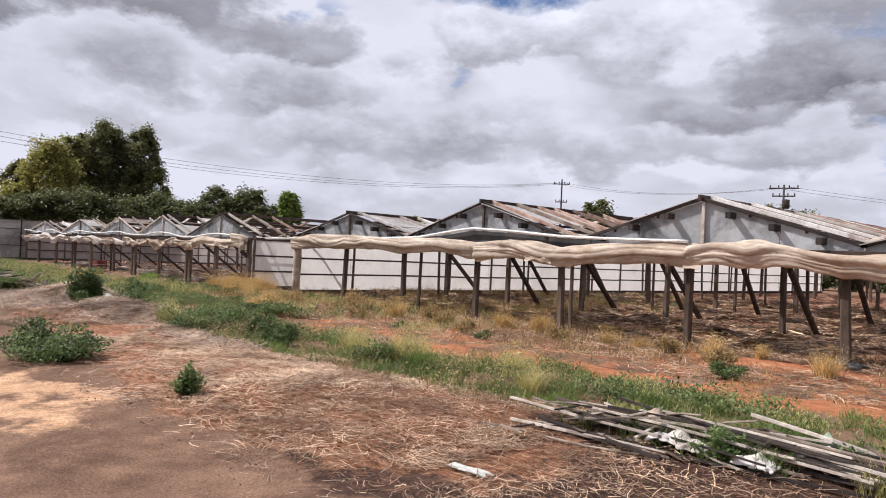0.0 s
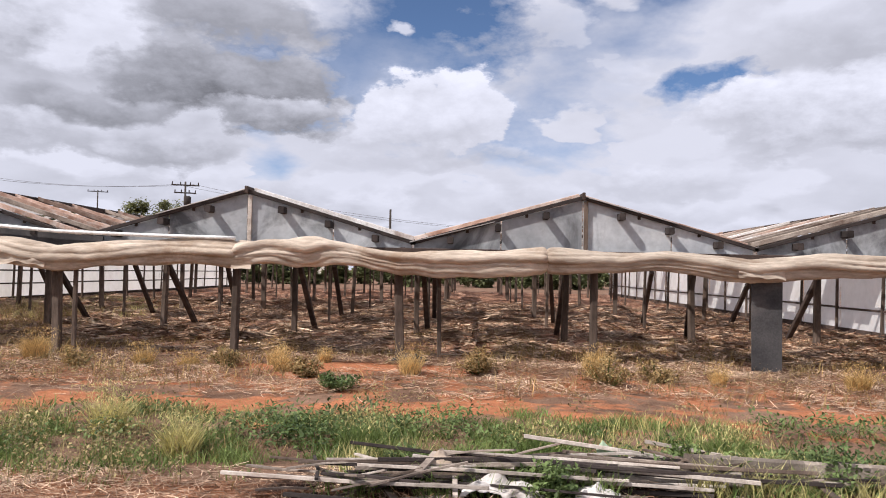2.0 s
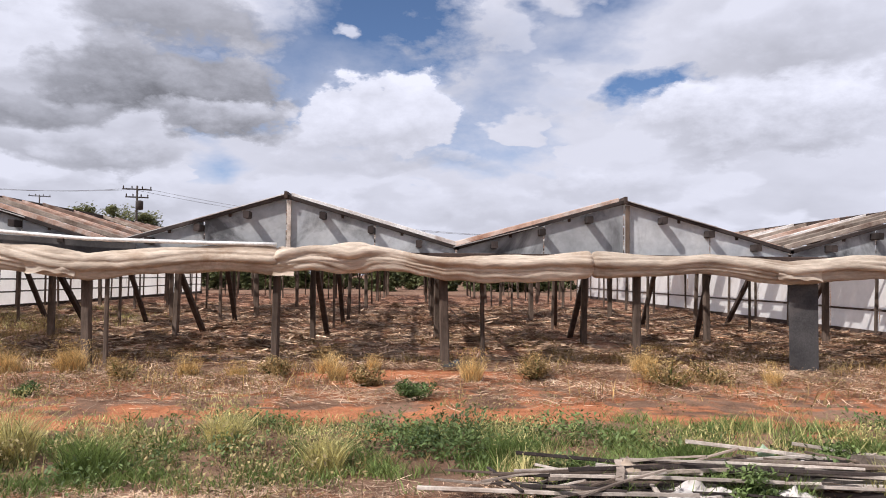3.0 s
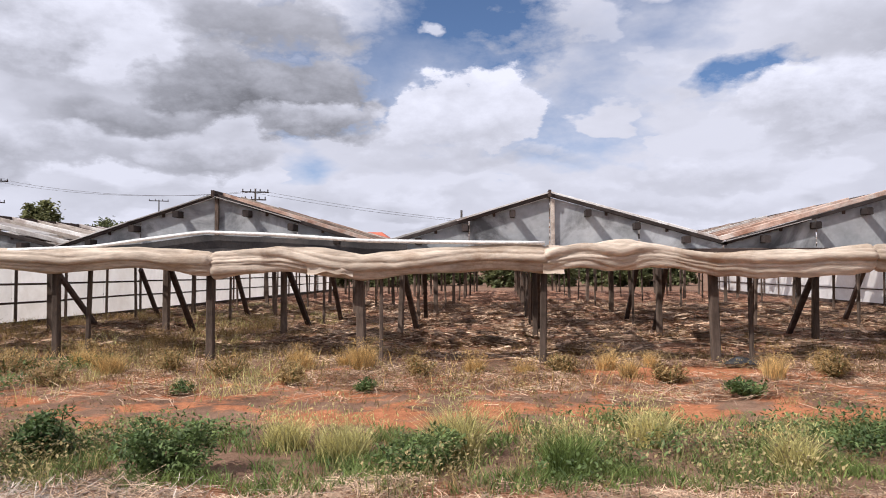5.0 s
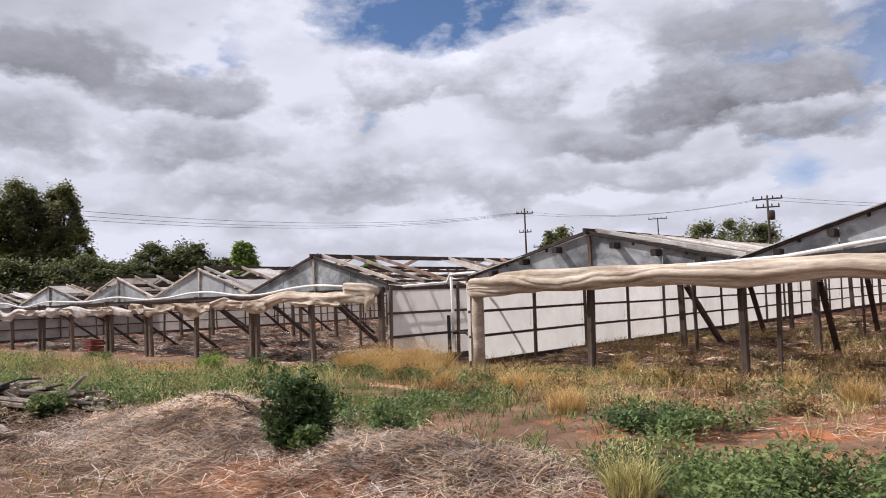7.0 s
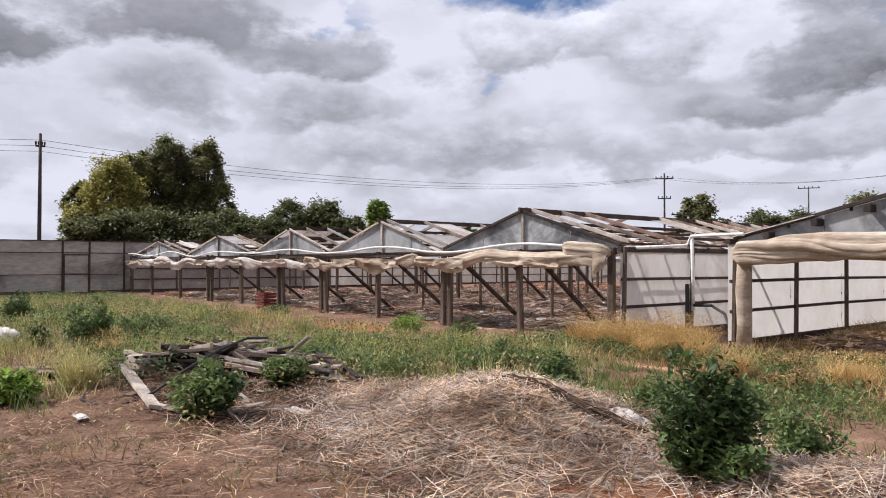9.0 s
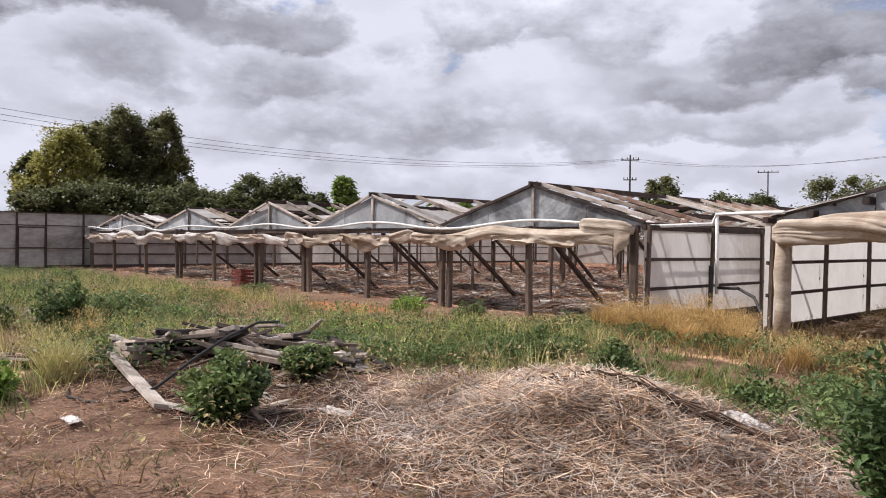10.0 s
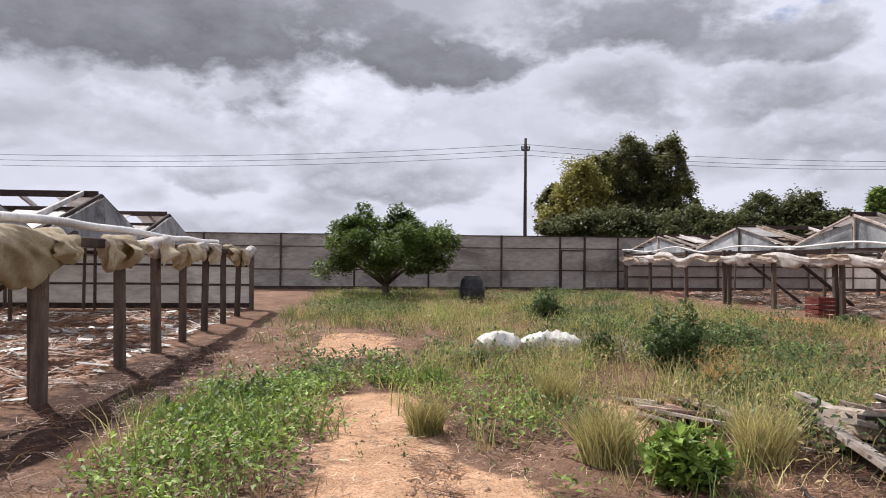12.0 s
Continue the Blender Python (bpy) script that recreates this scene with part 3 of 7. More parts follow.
def zone(name, x, y):
    """How far a kind of ground cover, or the dark tone, holds at x, y: 0 to 1."""
    w = (fbm(x * 0.5, y * 0.5, 40) - 0.5) * 2.4
    if name == "inside":
        a = band(x, -15.9, 13.5, 0.2) * band(y, FRONT_R + 0.2 + 0.2 * w, BACK_R, 0.15)
        b = band(x, -49.3, -18.2, 0.2) * band(y, FRONT_L + 0.1, BACK_L, 0.15)
        c = band(x, -35.2, -10, 0.2) * band(y, -60, FRONT_S - 0.2, 0.2)
        return np.clip(a + b + c, 0, 1)
    if name == "red":
        far = 0.7 * band(x, -1.5, 40, 0.8)
        a = band(y, 6.35 + far + 0.3 * w, 8.0 + far + 0.45 * w, 0.2) * band(x, -10.5, 20, 0.6) * (0.74 + 0.16 * band(x, 1.5, 30, 1.5)) * np.clip(0.55 + 2.4 * (fbm(x * 0.8, y * 1.4, 145, 3) - 0.40), 0.25, 1)
        a = np.maximum(a, 0.57 * band(y, 6.0, 11.6, 0.3) * band(x, -12, 14, 0.8))
        b = bell(x, y, 0.9, 10.9, 1.2, 0.4) + 1.3 * bell(x, y, -24.3, 9.4, 1.5, 0.9) + 1.3 * bell(x, y, -30.5, 9.5, 2.0, 0.9) + 0.8 * bell(x, y, -21.5, 8.2, 0.9, 0.5)
        return np.clip(a + b, 0, 1)
    if name == "sand":
        a = bell(x, y, -26.8, -1.3, 2.6, 1.0) + bell(x, y, -18.3, -0.7, 1.7, 1.0, 0.3) + bell(x, y, -20.9, -1.0, 1.2, 0.6) + 0.7 * bell(x, y, -2.2, 0.7, 3.0, 1.1)
        a = a + 0.9 * bell(x, y, -20.2, 1.3, 1.3, 0.6) + 0.7 * bell(x, y, -15.4, 9.2, 1.2, 0.7)
        return np.clip(a, 0, 1)
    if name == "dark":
        # dark soil patches; the last bell paints the shadow strip beside the FRONT_S posts
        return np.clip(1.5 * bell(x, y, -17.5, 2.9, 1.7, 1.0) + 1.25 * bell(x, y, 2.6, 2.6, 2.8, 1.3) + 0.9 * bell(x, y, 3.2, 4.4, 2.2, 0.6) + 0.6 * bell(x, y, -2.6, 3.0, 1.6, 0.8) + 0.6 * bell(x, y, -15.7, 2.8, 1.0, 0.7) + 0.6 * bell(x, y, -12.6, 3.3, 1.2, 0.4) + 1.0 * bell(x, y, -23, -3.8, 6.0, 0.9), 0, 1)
    if name == "litter":
        a = band(y, 8.3 + 0.4 * w, 12.2, 0.3) * band(x, -15, 14, 1.0) * np.clip(0.25 + 2.6 * (fbm(x * 1.1, y * 1.1, 147, 3) - 0.36), 0.15, 0.9)
        b = 1.1 * (bell(x, y, -14.2, 4.35, 1.7, 1.35) + bell(x, y, -10.6, 4.3, 1.7, 0.9) + bell(x, y, -0.9, 2.9, 3.2, 1.5) + 0.8 * band(y, 2.2, 4.6 + 0.3 * w, 0.3) * band(x, -12, 2, 0.6))
        return np.clip(a + b, 0, 1)
    if name == "green":
        full = band(x, -1.8, 14, 0.6)
        a = band(y, 4.8 + 0.3 * w, 6.1 + 0.95 * full + 0.3 * w, 0.2) * band(x, -9.5, 14, 0.5) * np.clip(0.35 + 0.5 * full + 3.2 * (fbm(x * 0.9, y * 0.9, 143, 3) - 0.40), 0.12 + 0.4 * full, 1)
        b = band(y, 1.2 + 0.4 * w, 9.0 + 0.5 * w, 0.4) * band(x, -47, -18.6 + 0.6 * w, 0.5) * np.clip(0.30 + 3.0 * (fbm(x * 0.6, y * 0.6, 141) - 0.43), 0.05, 1)
        c = band(y, -3.0 + 0.35 * w, 1.5, 0.3) * band(x, -27, -18.2, 0.6) * np.clip(0.4 + 3.0 * (fbm(x * 0.7, y * 0.7, 151) - 0.42), 0.05, 1)
        d = band(y, 4.9, 8.8, 0.4) * band(x, -19, -11.5, 0.5) * 0.6
        e = band(y, -3.2, 1.5, 0.4) * band(x, -43, -29, 0.6) * 0.7 + bell(x, y, -4.6, 3.4, 2.6, 1.4) * 0.9
        pile = bell(x, y, -17.6, 3.0, 1.7, 1.1) + bell(x, y, -14.2, 4.2, 1.9, 1.6) + bell(x, y, 3.4, 4.4, 3, 0.5)
        return np.clip((a + b + c + d + e) * (1 - np.clip(zone("sand", x, y) * 1.2 + np.clip(zone("red", x, y) * 1.9 - 0.95, 0, 1) + pile, 0, 1)), 0, 1)


def axis(parts):
    """Grid lines with a step of their own in each stretch."""
    out = []
    for lo, hi, step in parts:
        out += list(np.arange(lo, hi - 1e-6, step))
    return np.array(out + [parts[-1][1]])


gx = axis([(-3000, -400, 650), (-400, -60, 34), (-60, -34, 0.8), (-34, 12, 0.14), (12, 40, 1.2), (40, 400, 36), (400, 3000, 650)])
gy = axis([(-3000, -400, 650), (-400, -40, 36), (-40, -5, 1.2), (-5, 13, 0.14), (13, 32, 0.2), (32, 60, 0.7), (60, 400, 34), (400, 3000, 650)])
GX, GY = np.meshgrid(gx, gy)
gv = np.stack([GX, GY, ground_height(GX, GY)], -1).reshape(-1, 3)
ids = np.arange(len(gv)).reshape(GX.shape)
q = np.stack([ids[:-1, :-1], ids[:-1, 1:], ids[1:, 1:], ids[1:, :-1]], -1).reshape(-1, 4)
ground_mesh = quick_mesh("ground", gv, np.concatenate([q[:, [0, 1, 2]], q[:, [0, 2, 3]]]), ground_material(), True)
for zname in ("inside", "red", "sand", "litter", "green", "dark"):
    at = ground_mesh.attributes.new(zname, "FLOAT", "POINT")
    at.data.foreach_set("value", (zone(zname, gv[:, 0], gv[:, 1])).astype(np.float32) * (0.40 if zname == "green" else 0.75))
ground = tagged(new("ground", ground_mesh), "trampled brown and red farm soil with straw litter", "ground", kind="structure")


# ---- glasshouse rows ----
def post_mesh(h, w=0.11, d=0.11, mat=None, lean=0.0, buried=0.15):
    s = Shape()
    s.beam((0, 0, -buried), (lean, 0, h), w, d, (0, 1, 0), 0.94, 0.16)
    return s.mesh("post", mat or M_POST)


POSTS = [post_mesh(1.9, 0.14, 0.13), post_mesh(1.9, 0.12, 0.14, None, 0.03), post_mesh(1.9, 0.155, 0.12, None, -0.03)]
THIN = [post_mesh(1.9, 0.075, 0.075, None, 0.02), post_mesh(1.9, 0.065, 0.08, None, -0.03)]


def jitter(a):
    return float(rng.uniform(-a, a))


def set_post(parent, x, y, thin=False, lean=True, label=""):
    me = (THIN if thin else POSTS)[int(rng.integers(0, 2 if thin else 3))]
    return part("post", me, parent, label, pose(x, y, 0, jitter(1.5) if lean else 0, jitter(1.5) if lean else 0, jitter(12)))


def gable(parent, xr, half, y, eave, ridge, mat, facing=-1, stub=True, ragged=False):
    """The end wall over the eaves: sheets with joints, edge timbers and stub purlins."""
    cuts = [-half, -half * 0.48, 0, half * 0.52, half]
    top = lambda u: eave + (ridge - eave) * (1 - abs(u) / half)
    for a, b in zip(cuts[:-1], cuts[1:]):
        s = Shape()
        ga, gb = a + 0.012, b - 0.012
        low = eave - 0.22
        corners = [(xr + ga, y, low), (xr + gb, y, low), (xr + gb, y, max(top(gb) - 0.03, low + 0.03)), (xr + ga, y, max(top(ga) - 0.03, low + 0.03))]
        if ragged and rng.random() < 0.5:
            corners[2] = (xr + gb - 0.15, y + 0.02, top(gb) - 0.2)
        s.slab(corners, 0.02, (0, 1, 0))
        part("gable_sheet", s.mesh("gable_sheet", mat), parent)
    for sg in (-1, 1):
        s = Shape().beam((xr + sg * (half + 0.05), y - 0.05, eave - 0.03), (xr, y - 0.05, ridge + 0.01), 0.05, 0.065)
        part("barge_board", s.mesh("barge_board", M_PALEWOOD if ragged else M_DARKWOOD), parent)
        if stub:
            for k in (0.22, 0.5, 0.78):
                px_, pz = xr + sg * half * k, top(half * k) - 0.14
                s = Shape().beam((px_, y - 0.24, pz), (px_, y + 0.3, pz), 0.1, 0.12)
                part("purlin_end", s.mesh("purlin_end", M_DARKWOOD), parent)
    s = Shape().beam((xr + 0.05, y - 0.04, eave - 0.2), (xr + 0.05, y - 0.04, ridge - 0.06), 0.07, 0.04, (0, 1, 0))
    part("king_post", s.mesh("king_post", M_PALEWOOD if rng.random() < 0.5 else M_POST), parent)


def roof(parent, xr, half, y0, y1, eave, ridge, step, sheets, rafter_mat, missing=0.0, near=26.0):
    """Rafters on both slopes, ridge board, purlins and what is left of the cover."""
    for sg in (-1, 1):
        rise = ridge - eave
        s = Shape().beam((xr + sg * half, 0, eave), (xr + sg * 0.02, 0, ridge), 0.085, 0.055, (0, 1, 0))
        kinds = rafter_mat if isinstance(rafter_mat, tuple) else (rafter_mat,)
        mes = [s.mesh("rafter", m) for m in kinds]
        y = y0 + 0.3
        while y < y1:
            if rng.random() > missing * 0.15:
                part("rafter", mes[int(rng.integers(len(mes)))], parent, "", pose(0, y, 0.05 + jitter(0.02), 0, 0, jitter(0.6)))
            y += step * float(rng.uniform(0.85, 1.15))
        y = y0 - 0.1
        while y < y1:
            yl = min(y + step * 0.97, y1)
            for k in range(2):
                if rng.random() >= missing:
                    u0, u1 = (half * 1.02, half * 0.52) if k == 0 else (half * 0.55, 0.0)
                    lift = 0.012 * k + jitter(0.012)
                    z = lambda u: ridge - rise * u / half + lift
                    sag = jitter(0.03)
                    s = Shape().slab([(xr + sg * u0, y, z(u0)), (xr + sg * u0, yl, z(u0) + sag), (xr + sg * u1, yl, z(u1)), (xr + sg * u1, y, z(u1) + sag)], 0.012, (0, 0, 1))
                    part("roof_sheet", s.mesh("roof_sheet", sheets), parent)
            y += step
        for k in (0.33, 0.68):
            s = Shape().beam((xr + sg * half * k, y0, ridge - rise * k - 0.05), (xr + sg * half * k, y1, ridge - rise * k - 0.05), 0.05, 0.07)
            part("purlin", s.mesh("purlin", M_RAIL), parent)
    s = Shape().beam((xr, y0 - 0.12, ridge + 0.03), (xr, y1, ridge + 0.03), 0.05, 0.12)
    part("ridge_board", s.mesh("ridge_board", M_RAIL), parent)


def side_wall(parent, x, y0, y1, top, face, mat, step=2.4, rails=(0.72, 1.25), post_side=0.08):
    """Sheeted side wall with posts and rails on its inner side; face: +1 when the inner side looks to +x."""
    y = y0
    while y < y1 - 0.1:
        ye = min(y + step, y1)
        s = Shape()
        nz = 5
        zs = [0.1 + (top - 0.1) * i / (nz - 1) for i in range(nz)]
        ys = [y + (ye - y - 0.008) * i / 6 for i in range(7)]
        pts = [(x + jitter(0.016), yy, z + (jitter(0.05) if i in (0,) else 0)) for i, z in enumerate(zs) for yy in ys]
        faces = [(i * 7 + j, i * 7 + j + 1, (i + 1) * 7 + j + 1, (i + 1) * 7 + j) for i in range(nz - 1) for j in range(6)]
        s.add(pts, faces)
        part("wall_sheet", s.mesh("wall_sheet", mat, True), parent)
        part("post", THIN[0], parent, "", pose(x + post_side * face, y + 0.05, 0, jitter(1), jitter(1), 0))
        y = ye
    for z in rails:
        y = y0
        while y < y1 - 0.1:
            ye = min(y + 4.8, y1)
            s = Shape().beam((x + 0.045 * face, y, z + jitter(0.02)), (x + 0.045 * face, ye - 0.004, z + jitter(0.02)), 0.035, 0.06)
            part("rail", s.mesh("rail", M_RAIL), parent)
            y = ye
    s = Shape().beam((x + 0.03 * face, y0, 0.1), (x + 0.03 * face, y1, 0.1), 0.05, 0.16)
    part("bottom_board", s.mesh("bottom_board", M_RAIL), parent)
    s = Shape().beam((x, y0, top), (x, y1, top), 0.09, 0.1)
    part("top_plate", s.mesh("top_plate", M_RAIL), parent)


EAVE = 2.06
# the covered row
row_r = thing("glasshouse", "long low timber glasshouse row with whitish stained gables and open front", "greenhouse")
RIDGES_R = [(-12.92, 2.74), (-7.1, 2.95), (-1.15, 2.88), (4.66, 2.86), (10.5, 2.86)]
for xr, rz in RIDGES_R:
    gable(row_r, xr, 2.9, FRONT_R + 0.12, EAVE, rz, M_GABLE)
    roof(row_r, xr, 2.9, FRONT_R + 0.1, BACK_R, EAVE, rz, 0.78, M_ROOF, (M_WHITED, M_PALEWOOD) if xr < -10 else (M_RAFTER, M_OLDWOOD, M_WHITED, M_RAFTER), 0.6)
cols_r = [-15.6, -12.9, -10.0, -7.13, -4.4, -1.29, 1.58, 4.85, 7.7, 10.5, 13.4]
for i, x in enumerate(cols_r):
    set_post(row_r, x, FRONT_R)
    y = FRONT_R + 4.3
    k = 0
    while y < BACK_R:
        if 0 < i < len(cols_r) - 1:
            set_post(row_r, x + jitter(0.08), y + jitter(0.15), thin=(k % 2 == 1))
            if k < 2:
                b = Shape().beam((0, 0.02, 1.66), (0.05, 1.75, -0.05), 0.12, 0.11)
                part("brace", b.mesh("brace", M_RAIL), row_r, "", pose(x + 0.09 + 0.05 * k, y, 0, 0, 0, jitter(10)))
        y += 4.1
        k += 1
    if 0 < i < len(cols_r) - 1:
        s = Shape().beam((x, FRONT_R, 1.9), (x, BACK_R, 1.9), 0.1, 0.12)
        part("valley_beam", s.mesh("valley_beam", M_RAIL), row_r)
for x, y in ((-9.5, 12.1), (-4.05, 11.85), (2.24, 12.2), (-12.2, 15.3), (8.3, 13.3)):
    set_post(row_r, x, y, True)
s = Shape().beam((-15.7, FRONT_R, 1.88), (13.5, FRONT_R, 1.88), 0.09, 0.14)
part("front_beam", s.mesh("front_beam", M_RAIL), row_r)
side_wall(row_r, -15.95, FRONT_R, BACK_R, 1.98, 1, M_WALL)
side_wall(row_r, 13.62, FRONT_R, BACK_R, 1.98, -1, M_WALL, rails=(0.75,))
s = Shape()
s.slab([(7.45, FRONT_R - 0.12, 0.02), (7.94, FRONT_R - 0.12, 0.0), (7.95, FRONT_R - 0.1, 1.5), (7.44, FRONT_R - 0.1, 1.5)], 0.03, (0, 1, 0))
part("rubber_sheet", s.mesh("rubber_sheet", M_TAR), row_r, "dark grey rubber sheet wrapped on a post")
s = Shape()
s.slab([(-10.6, FRONT_R - 0.1, 1.84), (-3.6, FRONT_R - 0.1, 1.84), (-3.6, FRONT_R - 0.1, 2.04), (-5.9, FRONT_R - 0.1, 2.18), (-7.2, FRONT_R - 0.1, 2.24), (-8.3, FRONT_R - 0.1, 2.10), (-10.6, FRONT_R - 0.1, 1.94)], 0.03, (0, 1, 0))
part("fascia_board", s.mesh("fascia_board", M_TAR), row_r)
s = Shape().tube([(-15.64, FRONT_R - 0.03, -0.1), (-15.61, FRONT_R - 0.05, 0.5), (-15.64, FRONT_R - 0.02, 1.1), (-15.6, FRONT_R - 0.04, 1.78)], [0.14, 0.125, 0.14, 0.12], 12)
part("corner_wrap", s.mesh("corner_wrap", M_CLOTH, True), row_r, "corner post wrapped in pale cloth")

# the stripped row beside it
row_l = thing("glasshouse", "derelict timber glasshouse row with bare rafters and grey side walls", "greenhouse")
RIDGES_L = [(-20.78, 2.76, 2.72), (-26.4, 2.76, 2.72), (-31.9, 2.74, 2.72), (-38.0, 2.66, 3.2), (-45.2, 2.58, 3.6)]
for i, (xr, rz, hs) in enumerate(RIDGES_L):
    gable(row_l, xr, hs, FRONT_L + 0.1, 1.98, rz, M_GABLE, ragged=i > 0, stub=False)
    roof(row_l, xr, hs, FRONT_L + 0.1, BACK_L, 1.98, rz, 1.0 if i == 0 else 0.9, M_ROOF, (M_RAFTER, M_OLDWOOD, M_RAFTER, M_PALEWOOD) if i == 0 else (M_WHITED, M_PALEWOOD, M_OLDWOOD), 0.97 if i == 0 else 0.86)
cols_l = [-18.2, -20.75, -23.5, -26.45, -29.6, -32.5, -35.6, -38.8, -42.0, -45.8, -48.9]
for i, x in enumerate(cols_l):
    set_post(row_l, x, FRONT_L)
    if i in (2, 4, 5, 7):
        set_post(row_l, x + 0.2, FRONT_L + 0.05)
    y, k = FRONT_L + 3.9, 0
    while y < BACK_L:
        if 0 < i < len(cols_l) - 1:
            set_post(row_l, x + jitter(0.1), y + jitter(0.2), thin=(k % 2 == 0))
            if k < 2 and i < 8:
                b = Shape().beam((0, -0.1, 1.75), (0.05, 2.3, 0.0), 0.11, 0.08)
                part("brace", b.mesh("brace", M_RAIL), row_l, "", pose(x + 0.1, y - 3.4 * (k == 0), 0, 0, 0, jitter(6)))
        y += 4.3
        k += 1
s = Shape().beam((-49.2, FRONT_L, 1.78), (-18.1, FRONT_L, 1.82), 0.09, 0.13)
part("front_beam", s.mesh("front_beam", M_RAIL), row_l)
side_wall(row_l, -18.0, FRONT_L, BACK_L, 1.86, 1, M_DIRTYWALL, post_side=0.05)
side_wall(row_l, -49.3, FRONT_L, BACK_L, 1.9, 1, M_OLDWALL)
s = Shape().slab([(-49.2, BACK_L, 0.1), (-18.2, BACK_L, 0.1), (-18.2, BACK_L, 1.95), (-49.2, BACK_L, 1.95)], 0.02, (0, 1, 0))
part("back_sheet", s.mesh("back_sheet", M_OLDWALL), row_l)

# the row across the lane
row_s = thing("glasshouse", "weathered timber glasshouse row with rolled shade net along its open front", "greenhouse")
GAB_S = -6.0
for xr, rz in [(-16.8, 2.66), (-22.4, 2.64), (-27.9, 2.6), (-32.6, 2.52)]:
    gable(row_s, xr, 2.7, GAB_S, 1.85, rz, M_GABLE, stub=False)
    roof(row_s, xr, 2.7, -34, GAB_S - 0.1, 1.85, rz, 1.6, M_ROOF, (M_WHITED,), 0.62)
cols_s = [-12.6, -15.4, -18.4, -21.5, -23.95, -25.65, -27.3, -29.05, -31.0, -32.8, -35.1]
LOW = [post_mesh(1.68, 0.15, 0.13), post_mesh(1.66, 0.13, 0.14, None, 0.03)]
for i, x in enumerate(cols_s):
    part("post", LOW[i % 2], row_s, "", pose(x, FRONT_S, 0, jitter(1.5), jitter(1.5), jitter(12)))
    for y in range(-9, -40, -5):
        if i % 2 == 0:
            set_post(row_s, x + jitter(0.1), y, True)
part("post", LOW[1], row_s, "", pose(-21.66, FRONT_S - 0.1, 0, 1.0, -1.5, 8))
b = Shape().beam((-20.2, FRONT_S - 0.2, 0.9), (-22.9, FRONT_S - 0.2, 1.75), 0.07, 0.07)
part("brace", b.mesh("brace", M_RAIL), row_s)
s = Shape().beam((-35.2, FRONT_S, 1.62), (-12.5, FRONT_S, 1.66), 0.09, 0.12)
part("front_beam", s.mesh("front_beam", M_RAIL), row_s)
side_wall(row_s, -35.4, -40, FRONT_S, 1.6, 1, M_FENCE)


# ---- rolled cloth, pipes ----
def roll(name, label, x0, x1, y, z, r, mat, seed, sag=0.05, ragged=0.3, squash=0.9, wave=0.09, category="tarp", line=None):
    """Cloth bundled along a row's front beam: long soft folds, slumps between the posts and a loose hem; line gives its height along x."""
    n = max(int((x1 - x0) / 0.05), 8)
    sides = 72 if line else 32
    xs = np.linspace(x0, x1, n)
    th = np.linspace(0, 2 * math.pi, sides, endpoint=False)
    X, T = np.meshgrid(xs, th, indexing="ij")
    rr = r * (0.8 + 0.4 * fbm(X * 0.7, np.cos(T) * 0.6 + 3, seed, 2))
    drift = 1.5 * fbm(X * 0.45, T * 0, seed + 2, 3) + 0.35 * fbm(X * 1.6, T * 0, seed + 3, 2)
    for turns, amp, sd in ((3.0, 0.40, 5), (4.0, 0.42, 6), (7.0, 0.26, 7)):
        lap = (((T + drift * (1 + 0.15 * turns)) * turns / (2 * math.pi)) + 0.31 * sd) % 1.0
        where = np.clip(fbm(X * 0.6, np.sin(T) * 0.6 + sd, seed + sd, 2) * 3.4 - 0.8, 0, 1)
        rr = rr * (1 + amp * where * (np.abs(np.sin(math.pi * lap)) ** 0.55 - 0.72))
    rr = rr * (1 + 0.07 * (fbm(X * 4.5, np.sin(T) * 2 + 9, seed + 15, 2) - 0.5))
    zc = z + wave * (fbm(xs * 0.45, xs * 0, seed + 8, 3) - 0.5) * 2 - sag * np.sin((xs - x0) * math.pi / 2.9) ** 2
    if line:
        zc = zc - z + np.interp(xs, *zip(*line))
    hem = np.clip(-np.sin(T) - 0.55, 0, 1) * ragged * (fbm(X * 1.1, T * 0 + 2, seed + 12, 3) - 0.28) * 2.2
    ends = np.clip(np.minimum(X - x0, x1 - X) / 0.12, 0.25, 1) ** 0.5
    P = np.stack([X, y + np.cos(T) * rr * squash * ends, zc[:, None] + np.sin(T) * rr * ends - np.clip(hem, 0, 1) * 0.42], -1)
    ids = np.arange(n * sides).reshape(n, sides)
    nx = np.roll(ids, -1, 1)
    tri = np.concatenate([np.stack([ids[:-1], ids[1:], nx[1:]], -1).reshape(-1, 3), np.stack([ids[:-1], nx[1:], nx[:-1]], -1).reshape(-1, 3)])
    c0, c1 = n * sides, n * sides + 1
    V = np.concatenate([P.reshape(-1, 3), [[x0, y, zc[0]], [x1, y, zc[-1]]]])
    k = np.arange(sides)
    tri = np.concatenate([tri, np.stack([np.full(sides, c0), k, (k + 1) % sides], -1), np.stack([np.full(sides, c1), ids[-1][(k + 1) % sides], ids[-1][k]], -1)])
    return tagged(new(name, quick_mesh(name, V, tri[:, ::-1], mat, True)), label, category)


